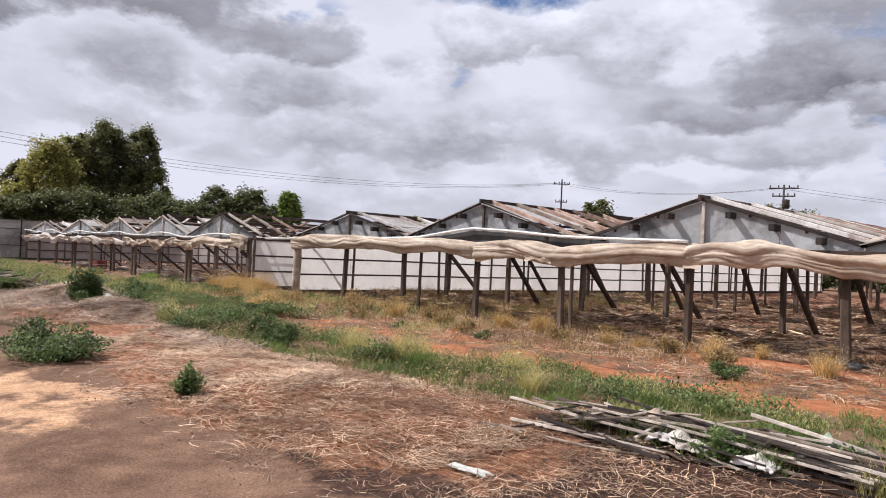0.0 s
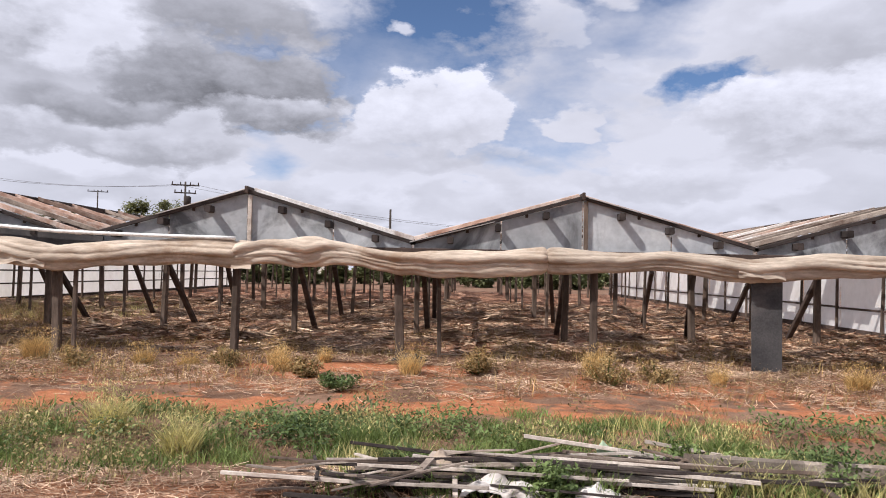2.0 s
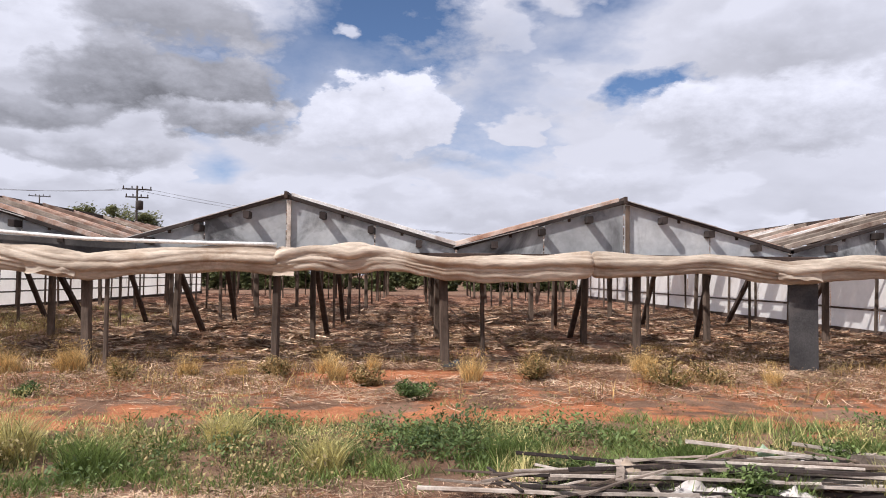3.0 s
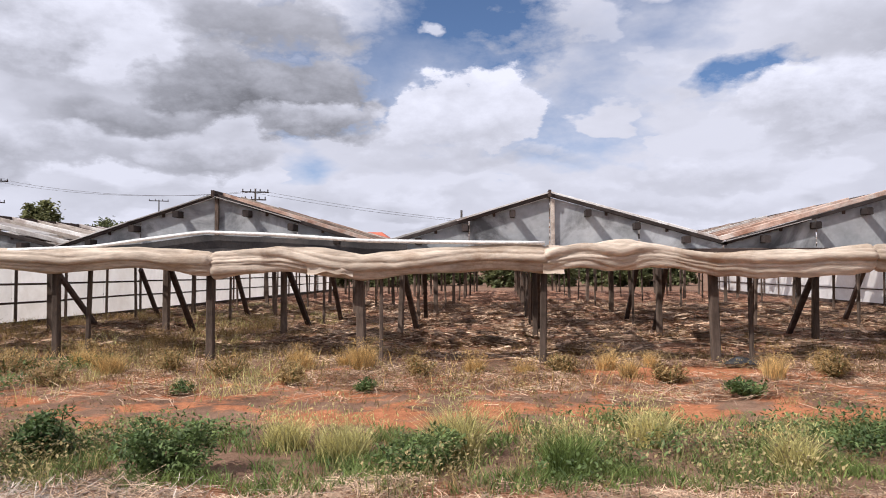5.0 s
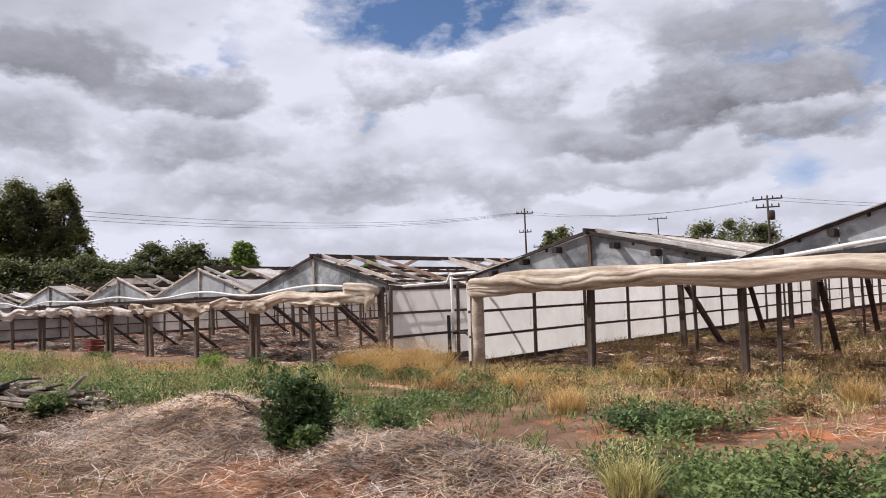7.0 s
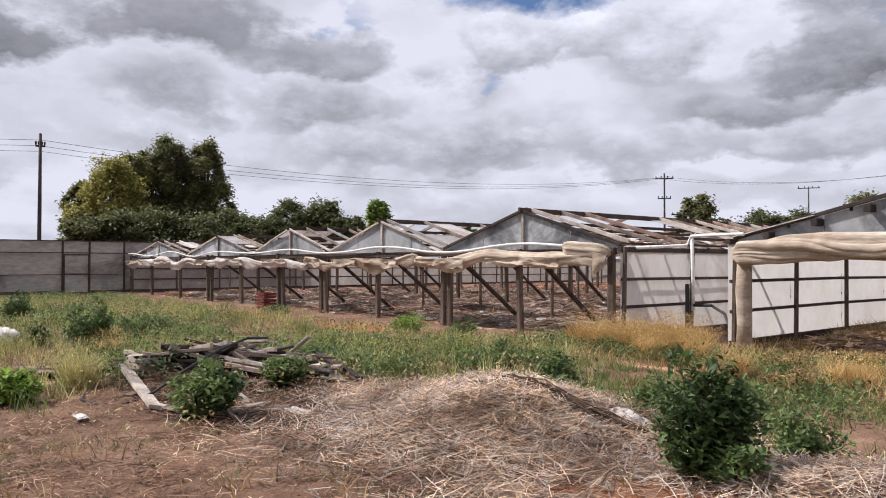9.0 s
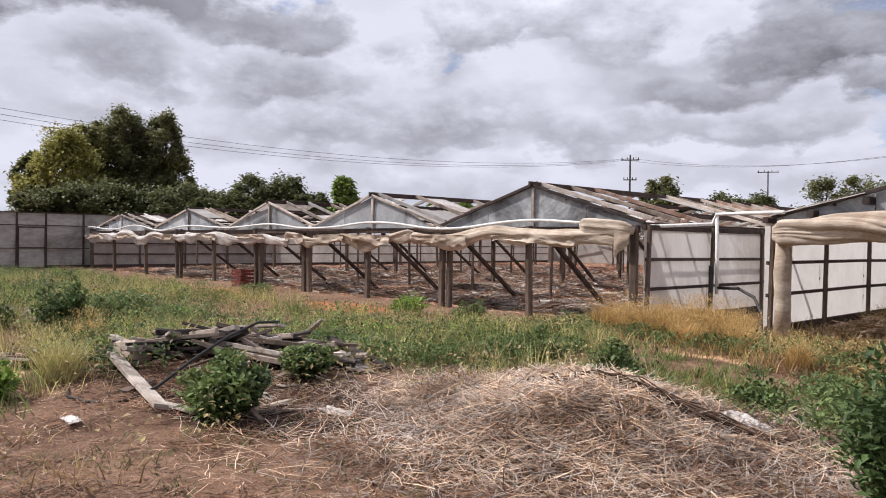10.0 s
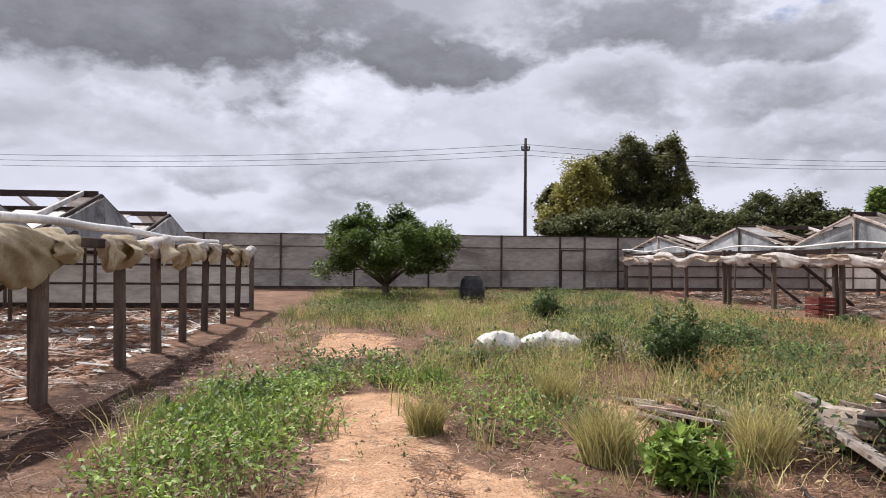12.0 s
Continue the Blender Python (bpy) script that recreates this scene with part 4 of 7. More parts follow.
RR = FRONT_R - 0.2
LAB = "dirty cream cloth rolled up along a glasshouse front"
SLUMP = [(-15.7, 1.77), (-14.8, 1.84), (-11.0, 1.84), (-9.9, 1.81), (-8.4, 1.86), (-7.05, 1.74), (-5.8, 1.85), (-4.35, 1.65), (-3.1, 1.82), (-1.9, 1.85), (-1.2, 1.80),
         (0.2, 1.88), (1.55, 1.71), (3.0, 1.72), (4.0, 1.79), (5.2, 1.76), (6.0, 1.81), (7.4, 1.66), (8.5, 1.80), (13.6, 1.80)]
roll("rolled_cloth", LAB, -15.72, -6.95, RR, 1.8, 0.17, M_CLOTH, 11, 0.0, 0.25, 0.85, 0.03, line=SLUMP)
roll("rolled_cloth", LAB, -7.1, -1.15, RR + 0.03, 1.8, 0.18, M_CLOTH, 23, 0.0, 0.35, 0.85, 0.03, line=SLUMP)
roll("rolled_cloth", LAB, -1.32, 4.1, RR, 1.8, 0.18, M_CLOTH, 37, 0.0, 0.35, 0.85, 0.03, line=SLUMP)
roll("rolled_cloth", LAB, 3.95, 13.6, RR, 1.8, 0.165, M_CLOTH, 51, 0.0, 0.35, 0.85, 0.03, line=SLUMP)
LL = FRONT_L - 0.15
LAB = "ragged grey-white cloth bundled along a glasshouse front"
roll("rolled_cloth", LAB, -49.5, -37.6, LL, 1.68, 0.10, M_RAG, 61, 0.10, 0.9, 0.9, 0.16)
roll("rolled_cloth", LAB, -37.7, -30.3, LL, 1.70, 0.10, M_RAG, 67, 0.10, 1.1, 0.9, 0.16)
roll("rolled_cloth", LAB, -30.4, -24.4, LL, 1.70, 0.10, M_CLOTH, 71, 0.12, 1.2, 0.9, 0.14)
roll("rolled_cloth", LAB, -24.5, -18.3, LL, 1.73, 0.115, M_CLOTH, 79, 0.12, 1.0, 0.9, 0.12)
LAB = "sandy shade net bundled on a row of posts"
for k, (a, b) in enumerate([(-22.0, -12.4), (-24.4, -23.2), (-26.2, -24.6), (-28.2, -26.6), (-30.2, -28.4), (-33.4, -31.2), (-35.3, -33.4)]):
    roll("bundled_net", LAB, a, b, FRONT_S + 0.02, 1.64 if k else 1.6, 0.17 if k == 0 else 0.11, (M_RAG, M_NET)[k % 2] if k else M_NET, 90 + k * 3, 0.02, 1.3, 1.0, 0.12, "net")


def drape(name, label, x0, x1, y, top, drop, mat, seed, category="tarp", belly=0.08):
    """A hanging flap of cloth with folds and a torn lower edge."""
    n, m = max(int((x1 - x0) / 0.05), 6), 9
    U, V = np.meshgrid(np.linspace(0, 1, n), np.linspace(0, 1, m), indexing="ij")
    X = x0 + (x1 - x0) * U + 0.05 * (fbm(U * 4, V * 3, seed) - 0.5)
    hang = drop * (0.35 + 1.3 * fbm(X * 2.1, U * 0, seed + 3, 3))
    Y = y + belly * np.sin(V * 2.6) * (fbm(X * 3.0, V * 1.5, seed + 6, 3) - 0.35) * 2.4 - 0.02
    Z = top + 0.05 * (fbm(X * 1.5, U * 0, seed + 8) - 0.5) - hang * V
    P = np.stack([X, Y, Z], -1).reshape(-1, 3)
    ids = np.arange(n * m).reshape(n, m)
    q_ = np.stack([ids[:-1, :-1], ids[1:, :-1], ids[1:, 1:], ids[:-1, 1:]], -1).reshape(-1, 4)
    T_ = np.concatenate([q_[:, [0, 1, 2]], q_[:, [0, 2, 3]]])
    back = P + np.array([0, 0.008, 0])
    return tagged(new(name, quick_mesh(name, np.concatenate([P, back]), np.concatenate([T_, T_[:, ::-1] + n * m]), mat, True)), label, category)


for a, b, drop, sd in ((-1.28, -0.95, 0.05, 3), (-5.3, -4.5, 0.10, 6), (7.15, 7.9, 0.06, 15)):
    drape("cloth_flap", "loose corner of a rolled cream cloth hanging down", a, b, RR - 0.13, 1.72, drop + 0.12, M_CLOTH, sd)
for a, b, drop, sd in ((-21.6, -19.4, 0.16, 19), (-24.3, -22.4, 0.2, 21), (-26.8, -25.2, 0.2, 23), (-28.6, -27.2, 0.2, 24), (-30.3, -29.3, 0.22, 27), (-33.4, -31.6, 0.14, 30), (-36.5, -35.0, 0.16, 33), (-40.6, -38.6, 0.14, 36), (-44.8, -42.6, 0.16, 39), (-48.9, -46.6, 0.2, 41)):
    drape("cloth_flap", "torn grey-white cloth flap hanging off a glasshouse front", a, b, LL - 0.13, 1.70, drop, M_CLOTH, sd)
for a, b, drop, sd in ((-18.45, -18.14, 0.4, 51),):
    drape("cloth_flap", "pale cloth flap hanging at the end of a roof beam", a, b, LL - 0.12, 1.86, drop, M_CLOTH, sd)
for a, b, drop, sd in ((-22.1, -21.3, 0.34, 61), (-23.3, -22.9, 0.3, 64), (-24.5, -23.6, 0.3, 66), (-26.1, -25.3, 0.36, 69), (-27.8, -27.0, 0.26, 72), (-29.6, -28.7, 0.3, 75), (-31.6, -30.8, 0.3, 78), (-33.4, -32.4, 0.34, 81)):
    drape("net_flap", "sandy shade net hanging in folds from a post top", a, b, FRONT_S + 0.16, 1.7, drop, M_NET, sd, "net", 0.2)


def line_thing(name, label, pts, r, mat, category, sides=8):
    s = Shape().tube(pts, r, sides)
    return tagged(new(name, s.mesh(name, mat, True)), label, category)


def wavy(x0, x1, y, zf, step=0.3):
    n = int(abs(x1 - x0) / step)
    return [(x0 + (x1 - x0) * i / n, y, zf(x0 + (x1 - x0) * i / n)) for i in range(n + 1)]


wob = lambda x, s: float(fbm(x * 0.4, 0.0, s, 2)) - 0.5
HUMP = [(-10.8, 1.98), (-9.2, 2.03), (-8.3, 2.15), (-7.2, 2.28), (-5.9, 2.22), (-4.4, 2.11), (-1.25, 2.06)]
line_thing("white_pipe", "white plastic pipe strung along the glasshouse eaves", wavy(-10.8, -1.25, FRONT_R - 0.2, lambda x: float(np.interp(x, *zip(*HUMP))) + 0.03 * wob(x, 3)), 0.032, M_PIPE, "pipe")
line_thing("white_pipe", "white plastic pipe looped over the gable ends", wavy(-49.2, -18.3, FRONT_L - 0.12, lambda x: 1.96 + 0.08 * math.cos((x + 20.78) * 2 * math.pi / 5.55) + 0.12 * wob(x, 8)), 0.03, M_PIPE, "pipe")
line_thing("white_pipe", "white plastic pipe across the gap between two rows", [(-18.3, FRONT_L - 0.1, 1.86), (-17.45, 13.0, 1.95), (-17.4, 13.1, 2.14), (-16.6, 12.7, 2.14), (-15.6, FRONT_R - 0.1, 2.1)], 0.034, M_PIPE, "pipe")
line_thing("white_pipe", "upright white plastic pipe on a short stake", [(-17.4, 13.15, 0.6), (-17.4, 13.15, 1.35), (-17.42, 13.15, 2.14)], 0.036, M_PIPE, "pipe")
line_thing("black_pipe", "dark iron stake beside a white pipe", [(-17.5, 13.1, -0.1), (-17.5, 13.1, 1.15)], 0.045, M_CABLE, "pipe")
line_thing("black_hose", "black rubber hose hanging from a wall tap", [(-17.35, 13.1, 0.72), (-16.9, 13.0, 0.74), (-16.5, 12.8, 0.6), (-16.2, 12.5, 0.3), (-16.1, 12.3, 0.02)], 0.03, M_CABLE, "hose")
roll("bundled_net", "pale cloth bundle tied at the end of a roof beam", -19.3, -18.12, LL - 0.02, 1.82, 0.12, M_CLOTH, 97, 0.0, 1.6, 1.0, 0.2, "net")
line_thing("white_pipe", "white plastic pipe running above bundled net", wavy(-31.5, -12.5, FRONT_S - 0.25, lambda x: 1.86 + 0.1 * wob(x, 5)), 0.05, M_PIPE, "pipe")

# ---- boundary fence ----
FX = -49.7
fence = thing("fence_wall", "tall fence of dusty grey shade cloth on timber posts", "fence", kind="structure")
fy = [-16, -12.4, -8.9, -5.3, -1.8, 1.8, 5.4, 8.35, 9.6, 11.3, 14.8, 18.4, 22.0]
for a, b in zip(fy[:-1], fy[1:]):
    for z0, z1 in ((-0.15, 0.95), (0.97, 2.05), (2.07, 2.68)):
        s = Shape()
        ny, nz = 8, 4
        pts = [(FX + 0.05 * (float(fbm(a + (b - a) * j / ny * 1.3, z0 * 3 + i, 31)) - 0.5), a + (b - a - 0.02) * j / ny, z0 + (z1 - z0) * i / nz + (0.03 * (float(fbm(a + j, z1, 33)) - 0.5))) for i in range(nz + 1) for j in range(ny + 1)]
        faces = [(i * (ny + 1) + j, i * (ny + 1) + j + 1, (i + 1) * (ny + 1) + j + 1, (i + 1) * (ny + 1) + j) for i in range(nz) for j in range(ny)]
        s.add(pts, faces)
        s.add([(p[0] - 0.012, p[1], p[2]) for p in pts], [f[::-1] for f in faces])
        part("cloth_panel", s.mesh("cloth_panel", M_FENCE, True), fence)
    part("post", post_mesh(2.7, 0.09, 0.09, M_RAIL), fence, "", pose(FX + 0.07, a, 0))
for z in (0.96, 2.06, 2.66):
    s = Shape().beam((FX + 0.06, -16, z), (FX + 0.06, 22.0, z + 0.02), 0.035, 0.045)
    part("rail", s.mesh("rail", M_RAIL), fence)
s = Shape().beam((FX + 0.05, -16, 0.06), (FX + 0.05, 22.0, 0.06), 0.06, 0.2)
part("bottom_board", s.mesh("bottom_board", M_RAIL), fence)
door = thing("door_1", "grey cloth gate in a dark timber frame, shut", "gate", kind="structure")
s = Shape()
for a, b in (((FX + 0.12, 8.4, 0.05), (FX + 0.12, 8.4, 2.0)), ((FX + 0.12, 9.56, 0.05), (FX + 0.12, 9.56, 2.0)), ((FX + 0.12, 8.36, 1.98), (FX + 0.12, 9.6, 1.98)), ((FX + 0.12, 8.4, 1.0), (FX + 0.12, 9.55, 1.0))):
    s.beam(a, b, 0.09, 0.06, (0, 1, 0) if a[1] == b[1] else (0, 0, 1))
part("door_frame", s.mesh("door_frame", M_RAIL), door)
s = Shape().slab([(FX + 0.09, 8.44, 0.08), (FX + 0.09, 9.52, 0.08), (FX + 0.09, 9.52, 1.95), (FX + 0.09, 8.44, 1.95)], 0.02, (1, 0, 0))
part("door_panel", s.mesh("door_panel", M_FENCE), door)


# ---- vegetation ----
def blades(P, h, w, lean, mat, name, label, segs=2, curl=0.5, category="grass"):
    """Grass: one bent tapering blade at every point of P."""
    n = len(P)
    if not n:
        return None
    ang, hh, ww = rng.uniform(0, 2 * math.pi, n), rng.uniform(h[0], h[1], n), rng.uniform(w[0], w[1], n)
    ln = rng.uniform(lean[0], lean[1], n) * hh
    dx, dy = np.cos(ang), np.sin(ang)
    fa = rng.uniform(0, 2 * math.pi, n)
    sx, sy = np.cos(fa), np.sin(fa)
    rows_ = []
    for k in range(segs + 1):
        f = k / segs
        off = ln * f ** (1 + curl)
        cx, cy, cz = P[:, 0] + dx * off, P[:, 1] + dy * off, P[:, 2] + hh * f * (1 - 0.25 * f * lean[1])
        wd = ww * (1 - f) ** 0.7 if k < segs else ww * 0
        rows_.append((np.stack([cx - sx * wd, cy - sy * wd, cz], -1), np.stack([cx + sx * wd, cy + sy * wd, cz], -1)))
    V = []
    for k in range(segs):
        V += [rows_[k][0], rows_[k][1]]
    V.append(rows_[segs][0])
    V = np.stack(V, 1)
    per = V.shape[1]
    base = (np.arange(n) * per)[:, None]
    T = []
    for k in range(segs - 1):
        a = 2 * k
        T += [base + np.array([a, a + 1, a + 3]), base + np.array([a, a + 3, a + 2])]
    a = 2 * (segs - 1)
    T.append(base + np.array([a, a + 1, a + 2]))
    me = quick_mesh(name, V.reshape(-1, 3), np.concatenate(T), mat)
    return tagged(new(name, me), label, category, kind="stuff")


def scatter(n, x0, x1, y0, y1, dens, clump=0.0, per=1, spread=0.08):
    """Points on the ground, kept with the chance dens(x, y); each may carry a clump."""
    x, y = rng.uniform(x0, x1, n), rng.uniform(y0, y1, n)
    keep = rng.random(n) < dens(x, y)
    x, y = x[keep], y[keep]
    if per > 1:
        x, y = np.repeat(x, per) + rng.normal(0, spread, len(x) * per), np.repeat(y, per) + rng.normal(0, spread, len(y) * per)
    return np.stack([x, y, ground_height(x, y) - 0.01], -1)


def litter(P, length, w, mat, name, label, tilt=0.25, category="straw", lift=0.03):
    """Stalks that lie on the ground in all directions."""
    n = len(P)
    a = rng.uniform(0, math.pi, n)
    L, W = rng.uniform(length[0], length[1], n) / 2, rng.uniform(w[0], w[1], n) / 2
    t = rng.uniform(-tilt, tilt, n)
    d = np.stack([np.cos(a) * np.cos(t), np.sin(a) * np.cos(t), np.sin(t)], -1)
    s = np.stack([-np.sin(a), np.cos(a), rng.uniform(-0.5, 0.5, n)], -1)
    C = P + np.stack([np.zeros(n), np.zeros(n), 0.015 + np.abs(np.sin(t)) * L + rng.uniform(0, lift, n)], -1)
    bend = np.stack([-np.sin(a), np.cos(a), np.zeros(n)], -1) * (rng.uniform(-0.25, 0.25, n) * L)[:, None]
    V = np.stack([C - d * L[:, None] - s * W[:, None], C - d * L[:, None] + s * W[:, None], C + bend - s * W[:, None], C + bend + s * W[:, None], C + d * L[:, None] - s * W[:, None], C + d * L[:, None] + s * W[:, None]], 1)
    b = (np.arange(n) * 6)[:, None]
    T = np.concatenate([b + np.array([0, 1, 3]), b + np.array([0, 3, 2]), b + np.array([2, 3, 5]), b + np.array([2, 5, 4])])
    return tagged(new(name, quick_mesh(name, V.reshape(-1, 3), T, mat)), label, category, kind="stuff")


def leaves(C, size, mat, name, aspect=0.5, upright=0.3, normal=None, long=1.0):
    """Folded leaves with a pointed tip round the points C."""
    n = len(C)
    a, e = rng.uniform(0, 2 * math.pi, n), rng.uniform(-0.6, 0.9, n) + upright
    L = rng.uniform(size[0], size[1], n)
    d = np.stack([np.cos(a) * np.cos(e), np.sin(a) * np.cos(e), np.sin(e)], -1)
    s = np.stack([-np.sin(a), np.cos(a), rng.uniform(-0.4, 0.4, n)], -1)
    u = np.cross(d, s)
    W = (L * aspect)[:, None] / 2
    L = L[:, None] * long
    V = np.stack([C, C + d * L * 0.45 + s * W + u * W * 0.35, C + d * L * 0.45 - s * W + u * W * 0.35, C + d * L - u * L * 0.12], 1)
    b = (np.arange(n) * 4)[:, None]
    T = np.concatenate([b + np.array([0, 3, 1]), b + np.array([0, 2, 3])])
    return quick_mesh(name, V.reshape(-1, 3), T, mat)


def ball_points(n, centre, radii, hollow=0.5):
    p = rng.normal(size=(n, 3))
    p /= np.linalg.norm(p, axis=1)[:, None]
    r = rng.uniform(hollow, 1, n) ** 0.7
    return np.array(centre) + p * r[:, None] * np.array(radii)


def bush(name, label, x, y, w, h, mat, n=1400, size=(0.04, 0.09), lumps=9, stalk=True, group="", aspect=0.5):
    """A leafy bush: stems, and leaves gathered in uneven lumps."""
    z = float(ground_height(x, y))
    t = thing(name, label, "bush", (x, y, z), group)
    C = []
    s = Shape()
    lumps = int(lumps * 1.6)
    for k in range(lumps):
        a, q_ = rng.uniform(0, 2 * math.pi), math.sqrt(rng.random()) * 0.42 * w
        top = h * float(rng.uniform(0.45, 1.0)) * (1 - 0.62 * (q_ / (0.5 * w)) ** 2)
        cx, cy = q_ * math.cos(a), q_ * math.sin(a)
        m = n // lumps
        f = rng.uniform(0.06, 1, m)
        r = w * 0.165 * (0.45 + 0.75 * np.sin(np.pi * np.clip(f, 0, 0.92)))
        aa, rr = rng.uniform(0, 2 * math.pi, m), np.sqrt(rng.random(m)) * r
        C.append(np.stack([cx * (0.35 + 0.65 * f) + rr * np.cos(aa), cy * (0.35 + 0.65 * f) + rr * np.sin(aa), f * top], -1))
        s = Shape().tube([(cx * 0.2, cy * 0.2, -0.03), (cx * 0.7, cy * 0.7, top * 0.5), (cx, cy, top * 0.92)], [0.012, 0.008, 0.003], 5)
        part("stem", s.mesh("stem", M_WEED), t)
    part("foliage", leaves(np.concatenate(C), size, mat, "foliage", aspect), t)["kind"] = "stuff"
    return t


def tuft(name, label, x, y, w, h, mat, n=500, group=""):
    z = float(ground_height(x, y))
    t = thing(name, label, "grass", (x, y, z), group)
    a, q_ = rng.uniform(0, 2 * math.pi, n), np.sqrt(rng.random(n)) * w * 0.28
    P = np.stack([q_ * np.cos(a), q_ * np.sin(a), np.zeros(n) - 0.02], -1)
    ob = blades(P, (h * 0.45, h), (0.003, 0.007), (0.1, 0.75), mat, "stalk_clump", "", 3, 0.7)
    del ob["category"]
    ob.parent = t
    ears = P[: n // 2] + np.stack([rng.normal(0, w * 0.2, n // 2), rng.normal(0, w * 0.2, n // 2), rng.uniform(0.6, 1.0, n // 2) * h], -1)
    part("seed_head", leaves(ears, (0.025, 0.055), M_OAT if mat is not M_GOLD else M_GOLD, "seed_head", 0.18, 0.8), t)["kind"] = "stuff"
    return t


G = lambda x, y: zone("green", x, y)
R = lambda x, y: np.clip(1.5 - 1.7 * zone("red", x, y), 0, 1)
patch = lambda x, y, s, f=0.8: np.clip((fbm(x * f, y * f, s, 3) - 0.46) * 6, 0, 1)
tuftiness = lambda x, y, s: np.clip((fbm(x * 2.6, y * 2.6, s, 3) - 0.40) * 4, 0, 1)
blades(scatter(19000, -9.5, 12, 4.3, 7.6, lambda x, y: G(x, y) * tuftiness(x, y, 71), 0, 13, 0.06), (0.05, 0.20), (0.003, 0.007), (0.3, 1.0), M_GRASS, "green_grass", "short fresh green grass in a strip")
blades(scatter(8500, -47, -17, -3.2, 9.8, lambda x, y: G(x, y) * tuftiness(x, y, 72) * (0.15 + 0.85 * patch(x, y, 181, 0.55)), 0, 16, 0.10), (0.12, 0.50), (0.004, 0.009), (0.15, 0.8), M_GRASS, "green_grass", "tall fresh green grass over the lane")
blades(scatter(5200, -19, -9.5, 4.8, 9.2, lambda x, y: G(x, y) * tuftiness(x, y, 77), 0, 12, 0.07), (0.06, 0.24), (0.004, 0.008), (0.2, 0.9), M_GRASS, "green_grass", "patchy green grass behind a straw heap")
blades(scatter(900, -9.5, 12, 4.5, 7.2, lambda x, y: G(x, y) * patch(x, y, 81, 0.9), 0, 12, 0.07), (0.10, 0.34), (0.003, 0.006), (0.2, 0.8), M_OAT, "oat_grass", "pale seeding grass among the green")
blades(scatter(7000, -47, -17.5, -3, 9.6, lambda x, y: G(x, y) * patch(x, y, 83, 0.7), 0, 12, 0.1), (0.16, 0.5), (0.004, 0.008), (0.15, 0.7), M_OAT, "oat_grass", "pale seeding grass across the lane")
blades(scatter(9000, -20, 13, 8.6, 12.4, lambda x, y: R(x, y) * patch(x, y, 85, 0.9) * (0.4 + 0.6 * band(x, -18, -3, 1.5)) * 0.7), (0.12, 0.42), (0.004, 0.008), (0.15, 0.7), M_GOLD, "dry_grass", "golden dry grass along a glasshouse front")
blades(scatter(20000, -16, 13, 8.6, 13.2, lambda x, y: R(x, y) * patch(x, y, 86, 1.1) * 0.8), (0.08, 0.36), (0.004, 0.008), (0.2, 0.9), M_DRYWEED, "dry_weeds", "rusty brown dead weeds")
blades(scatter(5200, -47, -12, -3.2, 9.8, lambda x, y: (0.25 + 0.75 * G(x, y)) * patch(x, y, 87, 0.9) * (1 - zone("sand", x, y)), 0, 9, 0.1), (0.08, 0.34), (0.004, 0.008), (0.3, 1.1), M_DRYWEED, "dry_weeds", "rusty dry weeds scattered over the lane")
blades(scatter(5200, -10, 12, 4.4, 10.5, lambda x, y: patch(x, y, 88, 1.3) * 0.4 * R(x, y), 0, 9, 0.07), (0.05, 0.22), (0.003, 0.006), (0.3, 1.1), M_DRYWEED, "dry_weeds", "small rusty dry weeds on red soil")
litter(scatter(60000, -10, 13, 7.8, 12.6, lambda x, y: zone("litter", x, y) * R(x, y) * (0.15 + 0.85 * patch(x, y, 91, 1.0))), (0.08, 0.38), (0.004, 0.009), M_STRAW, "straw_litter", "bleached straw strewn over soil")
litter(scatter(50000, -16, 13.5, 8.4, 13, lambda x, y: zone("litter", x, y) * R(x, y) * (0.1 + 0.6 * patch(x, y, 92, 1.0))), (0.08, 0.4), (0.004, 0.009), M_LITTER, "stalk_litter", "brown dead stalks strewn over soil")
heaps = lambda x, y: 1.35 * (bell(x, y, -14.1, 4.25, 1.55, 1.25) + bell(x, y, -10.5, 4.35, 1.4, 0.7) + 0.5 * bell(x, y, -5.6, 4.1, 1.1, 0.4))
litter(scatter(9000, -17.5, -0.8, 1.8, 6.6, lambda x, y: np.clip(heaps(x, y) * (0.2 + 1.2 * tuftiness(x, y, 94)), 0, 0.95), 0, 16, 0.10), (0.06, 0.30), (0.003, 0.007), M_STRAW, "straw_heap", "heap of bleached straw and dead stalks", 0.35, lift=0.06)
litter(scatter(150000, -17.5, -0.8, 1.8, 6.6, lambda x, y: np.clip(heaps(x, y), 0, 0.85)), (0.06, 0.30), (0.003, 0.007), M_GREYSTRAW, "straw_heap", "heap of bleached straw and dead stalks", 0.4)
litter(scatter(22000, -17.5, -0.8, 1.8, 6.6, lambda x, y: np.clip(1.2 * heaps(x, y), 0, 0.8)), (0.06, 0.36), (0.004, 0.010), M_LITTER, "stalk_heap", "brown stalks through a straw heap", 0.35, lift=0.04)
litter(scatter(46000, -5, 4.5, 1.2, 5.0, lambda x, y: np.clip(bell(x, y, -0.9, 2.9, 2.9, 1.5) * (0.3 + patch(x, y, 93, 1.3)), 0, 0.8)), (0.04, 0.2), (0.0025, 0.006), M_STRAW, "straw_litter", "thin bleached straw over brown soil", 0.2)
